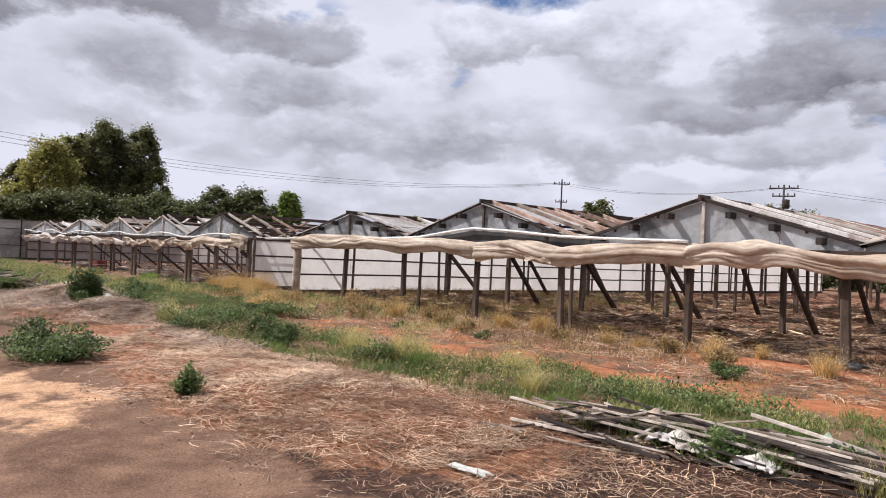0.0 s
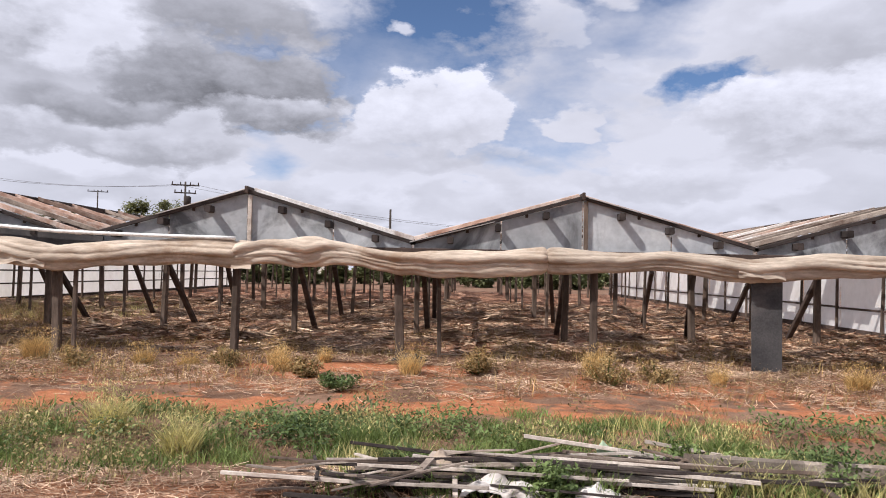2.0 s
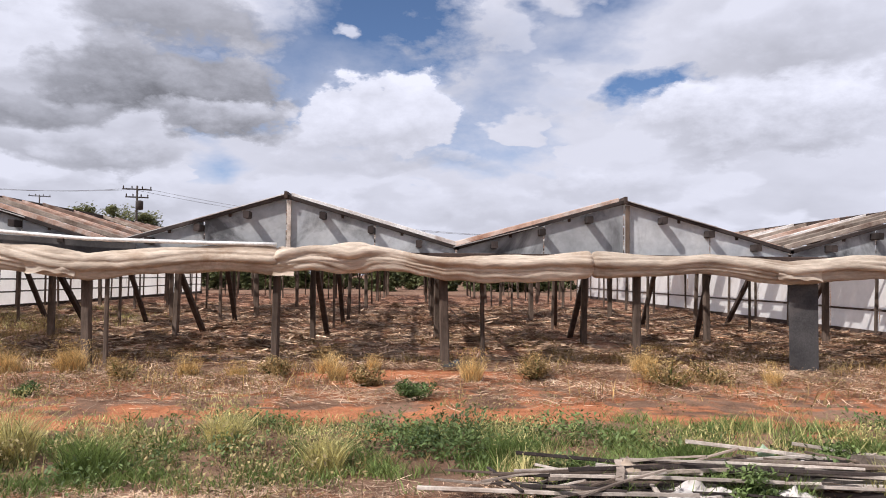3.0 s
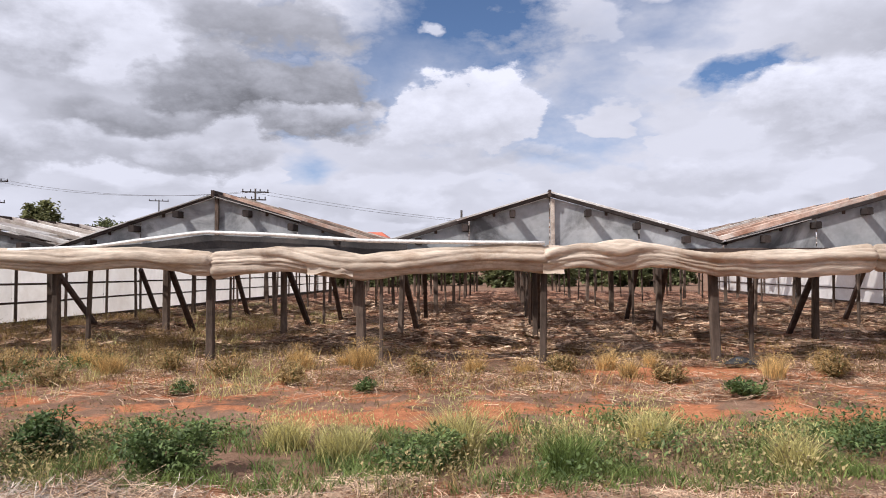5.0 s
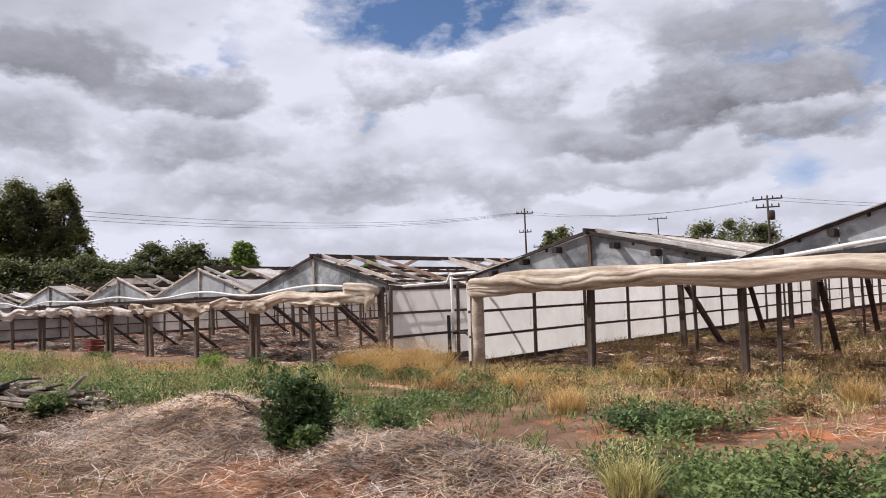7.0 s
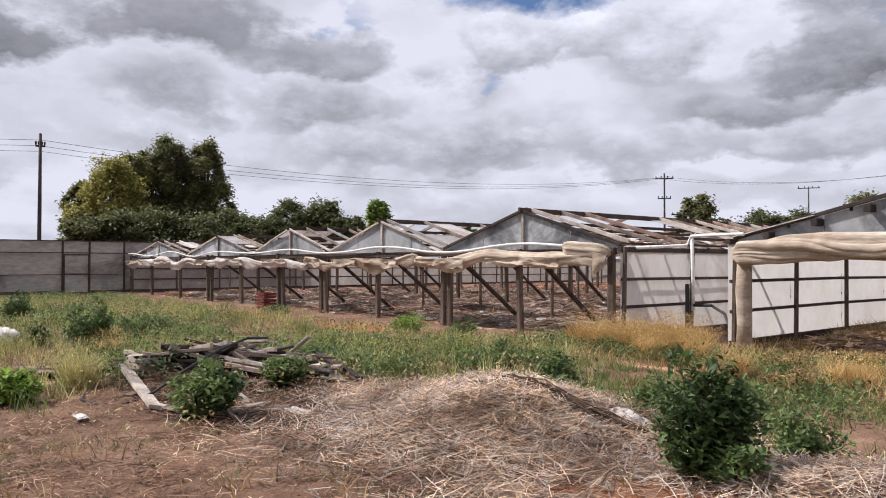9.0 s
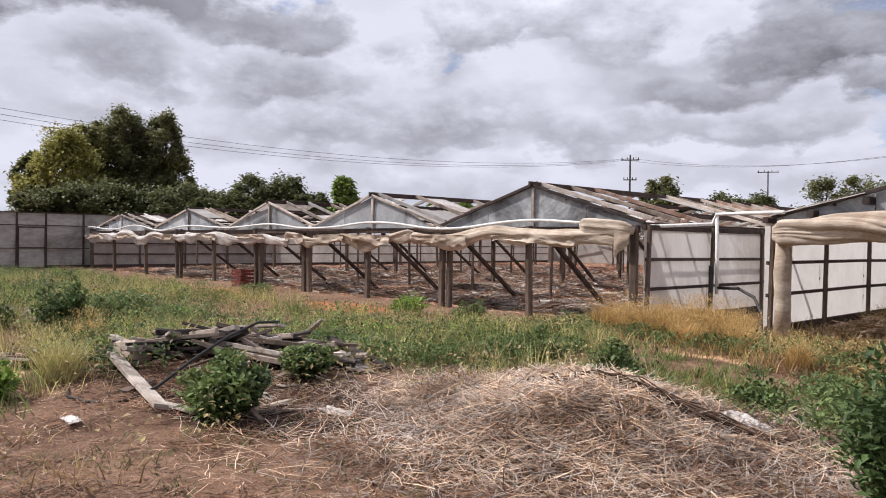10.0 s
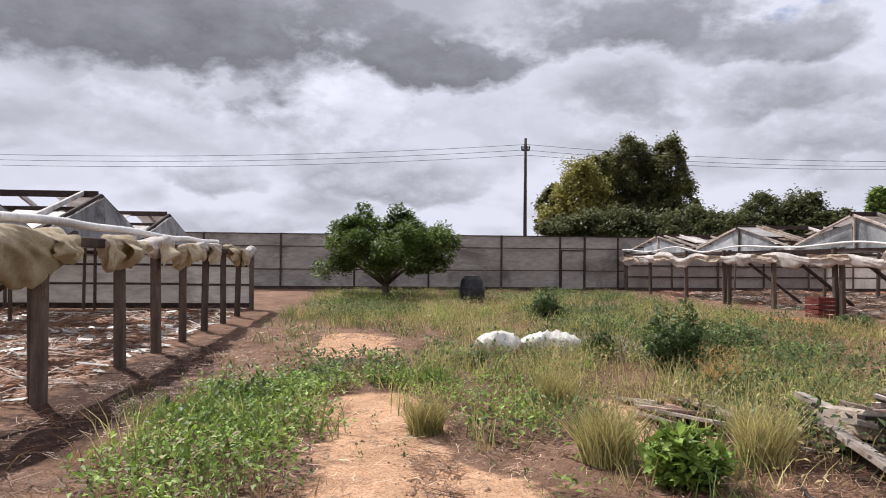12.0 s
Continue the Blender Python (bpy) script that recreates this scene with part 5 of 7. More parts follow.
litter(scatter(14000, -28, -12, -3, 6, lambda x, y: (1 - G(x, y)) * 0.45 * patch(x, y, 95, 0.9)), (0.04, 0.24), (0.003, 0.007), M_STRAW, "straw_litter", "scattered straw over lane soil", 0.15)
litter(scatter(60000, -1, 8.5, 1.6, 4.6, lambda x, y: (0.25 + 0.75 * patch(x, y, 141, 1.4)) * 0.7), (0.03, 0.16), (0.002, 0.006), M_LITTER, "stalk_litter", "fine brown stalks near the batten stack", 0.3)
litter(scatter(26000, -1, 8.5, 1.6, 4.6, lambda x, y: patch(x, y, 142, 1.6) * 0.6), (0.03, 0.16), (0.002, 0.006), M_STRAW, "straw_litter", "fine bleached straw near the batten stack", 0.3)
blades(scatter(450, -19.5, -9.5, 9.4, 11.9, lambda x, y: patch(x, y, 143, 0.8) * 0.9, 0, 12, 0.12), (0.10, 0.42), (0.004, 0.008), (0.25, 0.9), M_GOLD, "dry_grass", "golden dry grass by the glasshouse corner")
blades(scatter(1300, -19.5, -5, 8.2, 11.9, lambda x, y: patch(x, y, 144, 0.9) * 0.7, 0, 12, 0.12), (0.08, 0.36), (0.004, 0.008), (0.25, 0.9), M_OAT, "oat_grass", "pale green-yellow grass by the glasshouse corner")
litter(scatter(70000, -9, 2, 2.2, 4.9, lambda x, y: patch(x, y, 131, 1.0) * 0.8), (0.04, 0.17), (0.003, 0.007), M_STRAW, "straw_litter", "bleached straw on the near edge of the grass", 0.3)
litter(scatter(120000, -30, -11, -4.2, 5.5, lambda x, y: (0.2 + 0.8 * patch(x, y, 133, 1.2)) * (1 - 0.8 * zone("sand", x, y)) * 0.6), (0.03, 0.2), (0.003, 0.007), M_LITTER, "stalk_litter", "fine brown stalks over lane soil", 0.25)
litter(scatter(30000, -30, -11, -4.2, 5.5, lambda x, y: patch(x, y, 134, 1.6) * 0.6), (0.02, 0.12), (0.003, 0.006), M_STRAW, "straw_litter", "fine bleached straw over lane soil", 0.25)
dusty = scatter(1300, -9, 2.5, 4.2, 6.2, lambda x, y: patch(x, y, 201, 0.9) * (0.35 + 0.65 * band(x, -8.5, -1.2, 0.6)))
tops = np.repeat(dusty, 16, 0) + np.stack([rng.normal(0, 0.07, len(dusty) * 16), rng.normal(0, 0.07, len(dusty) * 16), rng.uniform(0.03, 0.30, len(dusty) * 16)], -1)
tagged(new("dusty_weeds", leaves(tops, (0.018, 0.045), M_SAGE, "dusty_weeds", 0.6)), "dusty grey-green seeding weeds along the grass", "weeds", kind="stuff")
blades(np.repeat(dusty, 3, 0) + np.stack([rng.normal(0, 0.05, len(dusty) * 3), rng.normal(0, 0.05, len(dusty) * 3), np.zeros(len(dusty) * 3)], -1), (0.14, 0.36), (0.002, 0.004), (0.1, 0.5), M_SAGE, "dusty_weeds", "thin dusty weed stems along the grass", category="weeds")
bunch = lambda x, y: np.clip(zone("litter", x, y) * 1.3, 0, 1) * R(x, y) * band(y, 8.2, 12.4, 0.15)
litter(scatter(5200, -12, 13, 8, 12.6, lambda x, y: bunch(x, y) * (0.15 + tuftiness(x, y, 203)) * 0.8, 0, 12, 0.13), (0.07, 0.30), (0.004, 0.009), M_STRAW, "straw_litter", "bunched bleached straw before a glasshouse", 0.25, lift=0.04)
litter(scatter(5200, -15, 13, 8, 12.6, lambda x, y: bunch(x, y) * (0.15 + tuftiness(x, y, 204)) * 0.8, 0, 12, 0.13), (0.07, 0.32), (0.004, 0.010), M_LITTER, "stalk_litter", "bunched brown stalks before a glasshouse", 0.3, lift=0.04)
weeds_front = scatter(1500, -13, 12, 7.4, 11.8, lambda x, y: patch(x, y, 205, 1.1) * 0.5)
tops = np.repeat(weeds_front, 22, 0) + np.stack([rng.normal(0, 0.09, len(weeds_front) * 22), rng.normal(0, 0.09, len(weeds_front) * 22), rng.uniform(0.01, 0.17, len(weeds_front) * 22)], -1)
tagged(new("dry_weeds", leaves(tops, (0.02, 0.055), M_SAGE, "dry_weeds", 0.5)), "small dusty weeds on straw-littered soil", "weeds", kind="stuff")
inside_rows = lambda x, y: zone("inside", x, y) * np.clip(0.25 + 3.0 * (fbm(x * 0.45, y * 2.0, 97, 3) - 0.48), 0, 1) * np.clip(1.25 - (y - 12) / 34, 0.1, 1)
litter(scatter(90000, -15.8, 13.4, 12, 40, inside_rows), (0.12, 0.6), (0.008, 0.02), M_LITTER, "stalk_litter", "brown crop stalks over a glasshouse floor", 0.2)
litter(scatter(60000, -15.8, 13.4, 12, 40, lambda x, y: inside_rows(x, y) * patch(x, y, 99, 1.5)), (0.1, 0.5), (0.015, 0.04), M_STRAW, "straw_litter", "pale straw over a glasshouse floor", 0.15)
litter(scatter(60000, -45, -18.3, 11.6, 40, inside_rows), (0.15, 0.7), (0.012, 0.03), M_LITTER, "stalk_litter", "dead crop stalks over a bare glasshouse floor", 0.3)
litter(scatter(18000, -45, -18.3, 11.6, 36, lambda x, y: inside_rows(x, y) * patch(x, y, 101)), (0.12, 0.5), (0.02, 0.06), M_PLASTIC, "plastic_scraps", "torn pale plastic scraps over a glasshouse floor", 0.2, "plastic")
litter(scatter(6500, -35, -12, -16, -4.5, lambda x, y: patch(x, y, 103, 1.1)), (0.08, 0.45), (0.03, 0.10), M_PLASTIC, "plastic_scraps", "torn pale plastic sheet strewn inside a glasshouse", 0.15, "plastic")
litter(scatter(16000, -35, -12, -16, -4.5, lambda x, y: 0 * x + 0.8), (0.15, 0.7), (0.01, 0.025), M_LITTER, "stalk_litter", "dead stalks inside a glasshouse", 0.2)

for x0, x1, y0, nn, straw in ((-15.6, 13.2, 12.6, 15000, M_STRAW), (-45, -18.5, 12.2, 11000, M_GREYSTRAW)):
    beds_at = lambda x, y: zone("inside", x, y) * np.clip(5 * (fbm(x * 1.3, y * 0.8, 61, 3) - 0.42), 0.04, 1) * np.clip(1.2 - (y - 12) / 26, 0.12, 1)
    litter(scatter(nn, x0, x1, y0, 34, beds_at, 0, 9, 0.14), (0.15, 0.6), (0.016, 0.045), straw, "straw_beds", "clumped pale crop straw on a glasshouse floor", 0.14, lift=0.03)
    litter(scatter(nn // 2, x0, x1, y0, 34, beds_at, 0, 9, 0.18), (0.15, 0.6), (0.012, 0.03), M_LITTER, "stalk_beds", "clumped dead crop stalks on a glasshouse floor", 0.25, lift=0.04)
    blades(scatter(nn // 10, x0, x1, y0, 30, beds_at, 0, 5, 0.12), (0.10, 0.26), (0.006, 0.012), (0.3, 1.2), M_DRYWEED, "dead_plants", "bent dead crop plants on a glasshouse floor", category="dead plants")


def clods(P, size, mat, name, label):
    """Small lumps of soil."""
    n = len(P)
    base_ = np.array([(1, 0, 0), (-1, 0, 0), (0, 1, 0), (0, -1, 0), (0, 0, 1), (0, 0, -0.6)], float)
    f = np.array([(0, 2, 4), (2, 1, 4), (1, 3, 4), (3, 0, 4), (2, 0, 5), (1, 2, 5), (3, 1, 5), (0, 3, 5)])
    r_ = rng.uniform(size[0], size[1], n)[:, None, None]
    V = P[:, None, :] + base_[None] * r_ * rng.uniform(0.55, 1.25, (n, 6, 1))
    T_ = (np.arange(n) * 6)[:, None, None] + f[None]
    return tagged(new(name, quick_mesh(name, V.reshape(-1, 3), T_.reshape(-1, 3), mat)), label, "soil", kind="stuff")


M_RUBBLE = surface("grey_rubble", (0.20, 0.17, 0.15), (0.44, 0.39, 0.35), 8, None, 0.95, None, 0, 0.5, 60, 0.5, world_space=True)
M_CLOD = surface("soil_clod", (0.11, 0.062, 0.043), (0.27, 0.165, 0.115), 8, None, 0.95, None, 0, 0.5, 60, 0.5, world_space=True)
clods(scatter(26000, -30, -11, -4.2, 6, lambda x, y: 0.5 * patch(x, y, 135, 1.3) + 0.06), (0.006, 0.03), M_CLOD, "soil_clods", "brown soil clods over the lane")
clods(scatter(22000, -11, 9, 1, 5, lambda x, y: 0.5 * patch(x, y, 136, 1.3) + 0.06), (0.005, 0.025), M_CLOD, "soil_clods", "brown soil clods by the batten stack")
blades(scatter(3000, -15.8, 12, 12.2, 17.5, lambda x, y: patch(x, y, 139, 0.8) * 0.8, 0, 10, 0.12), (0.08, 0.3), (0.004, 0.009), (0.3, 1.0), M_DRYWEED, "dry_weeds", "low dry weeds under a glasshouse front")
blades(scatter(1500, -15.8, -8, 12.2, 24, lambda x, y: patch(x, y, 137, 0.5) * 0.9, 0, 14, 0.14), (0.12, 0.45), (0.005, 0.01), (0.2, 0.8), M_DRYWEED, "dry_weeds", "rusty dry weeds inside a glasshouse")
blades(scatter(1100, -15.8, -7, 12.2, 30, lambda x, y: patch(x, y, 138, 0.5) * 0.9, 0, 14, 0.14), (0.12, 0.4), (0.005, 0.01), (0.2, 0.8), M_OAT, "oat_grass", "pale grass inside a glasshouse")

blades(scatter(700, 1.6, 6.6, 4.2, 5.2, lambda x, y: patch(x, y, 171, 1.5), 0, 14, 0.06), (0.08, 0.30), (0.004, 0.007), (0.2, 0.9), M_GRASS, "green_grass", "green grass growing through a batten stack")
blades(scatter(350, 1.6, 6.6, 4.2, 5.2, lambda x, y: patch(x, y, 172, 1.5), 0, 12, 0.06), (0.12, 0.34), (0.004, 0.006), (0.2, 0.8), M_OAT, "oat_grass", "pale grass growing through a batten stack")
litter(scatter(16000, -21, -8, -0.8, 3.4, lambda x, y: patch(x, y, 187, 2.0) * 0.7), (0.02, 0.15), (0.002, 0.005), M_STRAW, "straw_litter", "broken straw trodden into lane soil", 0.3)
litter(scatter(45000, -21, -8, -0.8, 3.4, lambda x, y: patch(x, y, 188, 1.6) * 0.7), (0.03, 0.22), (0.004, 0.010), M_LITTER, "stalk_litter", "brown stalk ends trodden into lane soil", 0.3)
blades(scatter(500, -20, -8, -0.6, 3.0, lambda x, y: patch(x, y, 189, 0.9) * 0.8, 0, 14, 0.07), (0.03, 0.14), (0.003, 0.006), (0.4, 1.2), M_WEED, "low_weeds", "small dull green weeds on trodden soil", category="weeds")
# low leafy weeds, scattered in uneven patches
W1 = scatter(5000, -43, -18, -2.8, 9.4, lambda x, y: G(x, y) * patch(x, y, 111, 0.6))
WL = scatter(2600, -43, -18, -2.8, 9.4, lambda x, y: G(x, y) * patch(x, y, 183, 0.8))
CL = np.repeat(WL, 22, 0) + np.stack([rng.normal(0, 0.09, len(WL) * 22), rng.normal(0, 0.09, len(WL) * 22), rng.uniform(0.04, 0.34, len(WL) * 22)], -1)
tagged(new("tall_weeds", leaves(CL, (0.03, 0.08), M_LIME, "tall_weeds")), "bright green leafy weeds across the lane", "weeds", kind="stuff")
blades(scatter(2600, -40, -14.5, 0.5, 9.4, lambda x, y: G(x, y) * patch(x, y, 185, 1.0), 0, 16, 0.09), (0.2, 0.6), (0.003, 0.007), (0.15, 0.6), M_OAT, "oat_grass", "tall pale oats standing in the lane")
C1 = np.repeat(W1, 26, 0) + np.stack([rng.normal(0, 0.11, len(W1) * 26), rng.normal(0, 0.11, len(W1) * 26), rng.uniform(0.02, 0.26, len(W1) * 26)], -1)
tagged(new("low_weeds", leaves(C1, (0.04, 0.10), M_WEED, "low_weeds")), "low leafy green weeds across the lane", "weeds", kind="stuff")
W2 = scatter(4600, -9.5, 12, 4.6, 7.6, lambda x, y: G(x, y) * patch(x, y, 113, 0.8) * 0.8)
C2 = np.repeat(W2, 26, 0) + np.stack([rng.normal(0, 0.09, len(W2) * 26), rng.normal(0, 0.09, len(W2) * 26), rng.uniform(0.02, 0.2, len(W2) * 26)], -1)
tagged(new("low_weeds", leaves(C2, (0.03, 0.07), M_WEED, "low_weeds")), "low leafy green weeds in a grass strip", "weeds", kind="stuff")
W4 = scatter(2600, -19.5, -8.5, 5.0, 11.4, lambda x, y: patch(x, y, 161, 0.7) * R(x, y) * (1 - np.clip(bell(x, y, -14.2, 4.2, 1.9, 1.6), 0, 1)))
C4 = np.repeat(W4, 24, 0) + np.stack([rng.normal(0, 0.10, len(W4) * 24), rng.normal(0, 0.10, len(W4) * 24), rng.uniform(0.02, 0.22, len(W4) * 24)], -1)
tagged(new("low_weeds", leaves(C4, (0.035, 0.085), M_WEED, "low_weeds")), "low leafy green weeds behind a straw heap", "weeds", kind="stuff")
clods(scatter(30000, -22, -6, 0.5, 4.5, lambda x, y: 0.5 * patch(x, y, 163, 2.2) + 0.05), (0.005, 0.022), M_CLOD, "soil_clods", "crumbled brown soil beside straw heaps")
clods(scatter(5000, -28.6, -24.4, 1.9, 3.8, lambda x, y: bell(x, y, -26.6, 2.9, 1.6, 0.7)), (0.02, 0.07), M_RUBBLE, "rubble_heap", "low heap of grey soil and rubble")
litter(scatter(16000, -15.8, 13.4, 12.3, 34, lambda x, y: inside_rows(x, y) * patch(x, y, 191, 2.2)), (0.1, 0.45), (0.03, 0.09), M_STRAW, "straw_litter", "pale dried leaves over a glasshouse floor", 0.25)
litter(scatter(16000, -45, -18.3, 11.6, 34, lambda x, y: inside_rows(x, y) * patch(x, y, 192, 2.0)), (0.1, 0.5), (0.03, 0.09), M_GREYSTRAW, "straw_litter", "pale dried leaves over a bare glasshouse floor", 0.25)
W3 = scatter(1300, -22.5, -17.2, -2.9, 0.6, lambda x, y: G(x, y) * 0.9)
C3 = np.repeat(W3, 30, 0) + np.stack([rng.normal(0, 0.1, len(W3) * 30), rng.normal(0, 0.1, len(W3) * 30), rng.uniform(0.02, 0.18, len(W3) * 30)], -1)
tagged(new("low_weeds", leaves(C3, (0.03, 0.08), M_LIME, "low_weeds")), "bright green mallow weeds beside a path", "weeds", kind="stuff")

W5 = scatter(3600, -44, -15, -2.6, 9.6, lambda x, y: (0.3 + 0.7 * G(x, y)) * patch(x, y, 221, 0.7) * (1 - zone("sand", x, y)))
C5 = np.repeat(W5, 22, 0) + np.stack([rng.normal(0, 0.13, len(W5) * 22), rng.normal(0, 0.13, len(W5) * 22), rng.uniform(0.02, 0.36, len(W5) * 22)], -1)
tagged(new("dusty_weeds", leaves(C5, (0.03, 0.075), M_SAGE, "dusty_weeds")), "dusty yellow-grey weeds across the lane", "weeds", kind="stuff")
W6 = scatter(1500, -44, -15, 2.0, 9.6, lambda x, y: G(x, y) * patch(x, y, 223, 0.6))
C6 = np.repeat(W6, 34, 0) + np.stack([rng.normal(0, 0.14, len(W6) * 34), rng.normal(0, 0.14, len(W6) * 34), rng.uniform(0.02, 0.40, len(W6) * 34)], -1)
tagged(new("tall_weeds", leaves(C6, (0.04, 0.09), M_DEEP, "tall_weeds")), "dark green leafy weeds across the lane", "weeds", kind="stuff")

sprigs = scatter(60, -20.4, -17.6, -1.6, 0.6, lambda x, y: 0 * x + 0.5)
CS = np.repeat(sprigs, 9, 0) + np.stack([rng.normal(0, 0.02, len(sprigs) * 9), rng.normal(0, 0.02, len(sprigs) * 9), rng.uniform(0.01, 0.12, len(sprigs) * 9)], -1)
tagged(new("weed_sprigs", leaves(CS, (0.02, 0.045), M_WEED, "weed_sprigs")), "tiny weed sprigs on bare sand", "weeds", kind="stuff")
B = "leafy green weed bush growing on the lane"
for x, y, w, h, mat, n, size in [
    (-11.6, 4.0, 0.95, 1.0, M_DEEP, 3600, (0.05, 0.10)), (-11.5, 5.15, 0.7, 0.5, M_WEED, 1200, (0.04, 0.08)),
    (-16.35, 2.35, 0.95, 0.62, M_WEED, 2600, (0.05, 0.11)), (-17.1, 3.7, 0.7, 0.42, M_WEED, 1500, (0.05, 0.1)),
    (-23.2, 3.0, 1.05, 1.05, M_DEEP, 2600, (0.06, 0.11)), (-31.9, 3.4, 1.2, 0.85, M_DEEP, 1800, (0.07, 0.13)),
    (-18.4, 1.0, 0.62, 0.5, M_LIME, 1500, (0.06, 0.13)), (-7.0, 4.75, 1.9, 0.62, M_WEED, 4200, (0.04, 0.08)),
    (-5.85, 5.35, 0.75, 0.62, M_WEED, 1700, (0.04, 0.08)), (-4.55, 4.85, 0.95, 0.6, M_WEED, 2400, (0.03, 0.07)),
    (-2.6, 5.3, 0.9, 0.4, M_WEED, 1600, (0.03, 0.07)), (-9.4, 7.3, 1.7, 0.36, M_WEED, 3000, (0.04, 0.08)),
    (-1.3, 1.95, 0.4, 0.36, M_WEED, 900, (0.03, 0.07)), (-4.3, 1.5, 1.5, 0.5, M_WEED, 3200, (0.04, 0.08)), (-5.4, 1.5, 1.0, 0.42, M_WEED, 1800, (0.04, 0.08)),
    (1.11, 8.8, 0.62, 0.32, M_WEED, 1100, (0.03, 0.07)), (-3.75, 8.8, 0.5, 0.22, M_WEED, 700, (0.03, 0.06)),
    (-6.2, 8.75, 0.5, 0.18, M_WEED, 600, (0.03, 0.06)), (-15.2, 6.5, 0.7, 0.5, M_WEED, 1500, (0.04, 0.09)),
    (-16.4, 6.8, 0.7, 0.55, M_WEED, 1500, (0.04, 0.09)), (-13.3, 5.9, 0.55, 0.45, M_WEED, 1100, (0.04, 0.08)),
    (3.3, 4.25, 0.5, 0.3, M_WEED, 800, (0.03, 0.06)), (4.4, 5.15, 0.5, 0.34, M_WEED, 800, (0.03, 0.06)), (5.4, 4.75, 0.6, 0.36, M_WEED, 900, (0.03, 0.06)), (2.3, 5.0, 0.5, 0.25, M_WEED, 700, (0.03, 0.06)), (6.6, 5.0, 0.6, 0.35, M_WEED, 900, (0.03, 0.06)), (-24.6, 2.45, 0.5, 0.6, M_WEED, 1000, (0.05, 0.09)), (-23.6, 1.2, 0.7, 0.3, M_WEED, 900, (0.04, 0.08)), (-23.9, 0.4, 0.6, 0.28, M_WEED, 700, (0.04, 0.08)), (-24.5, 4.4, 1.2, 0.7, M_WEED, 1800, (0.05, 0.1)),
    (-29.0, 9.6, 1.1, 0.4, M_WEED, 1400, (0.06, 0.11)), (-22.4, 9.6, 1.0, 0.5, M_LIME, 1300, (0.05, 0.1)), (-20.9, 9.9, 0.9, 0.45, M_WEED, 1200, (0.05, 0.1)),
]:
    bush("weed_bush", B if mat is not M_DEEP else "dark green rounded weed bush", x, y, w, h, mat, n, size, group="weed bushes")
for x, y, w, h in [(4.7, 9.9, 0.9, 0.5), (-6.0, 9.9, 0.9, 0.5), (-9.7, 10.2, 1.0, 0.6), (-12.0, 9.6, 0.8, 0.5), (-3.2, 10.4, 0.7, 0.45), (9.2, 10.2, 0.7, 0.4), (-14.0, 10.1, 0.8, 0.5), (-10.8, 10.9, 0.8, 0.6), (-7.2, 10.6, 0.9, 0.5), (-8.4, 9.3, 0.8, 0.4), (-1.0, 10.8, 0.7, 0.4), (0.4, 10.0, 0.6, 0.35), (2.9, 10.6, 0.8, 0.4), (5.6, 10.6, 0.9, 0.45), (-4.9, 9.5, 0.6, 0.35), (-13.2, 8.6, 0.8, 0.4)]:
    bush("dry_weed_bush", "rusty dried weed bush by a glasshouse front", x, y, w, h, M_DRYWEED, 1100, (0.03, 0.07), 8, group="dry weed bushes")
for k in range(16):
    x, y = rng.uniform(-17.9, -15.4), rng.uniform(10.0, 11.2)
    tuft("grass_tuft", "tuft of tall golden dry grass", float(x), float(y), float(rng.uniform(0.6, 0.95)), float(rng.uniform(0.42, 0.72)), M_GOLD, 900, "grass tufts")
for k in range(14):
    x, y = rng.uniform(-13.8, 9.0), rng.uniform(10.2, 11.8)
    tuft("grass_tuft", "tuft of tall golden dry grass", float(x), float(y), float(rng.uniform(0.3, 0.6)), float(rng.uniform(0.25, 0.5)), M_GOLD, 450, "grass tufts")
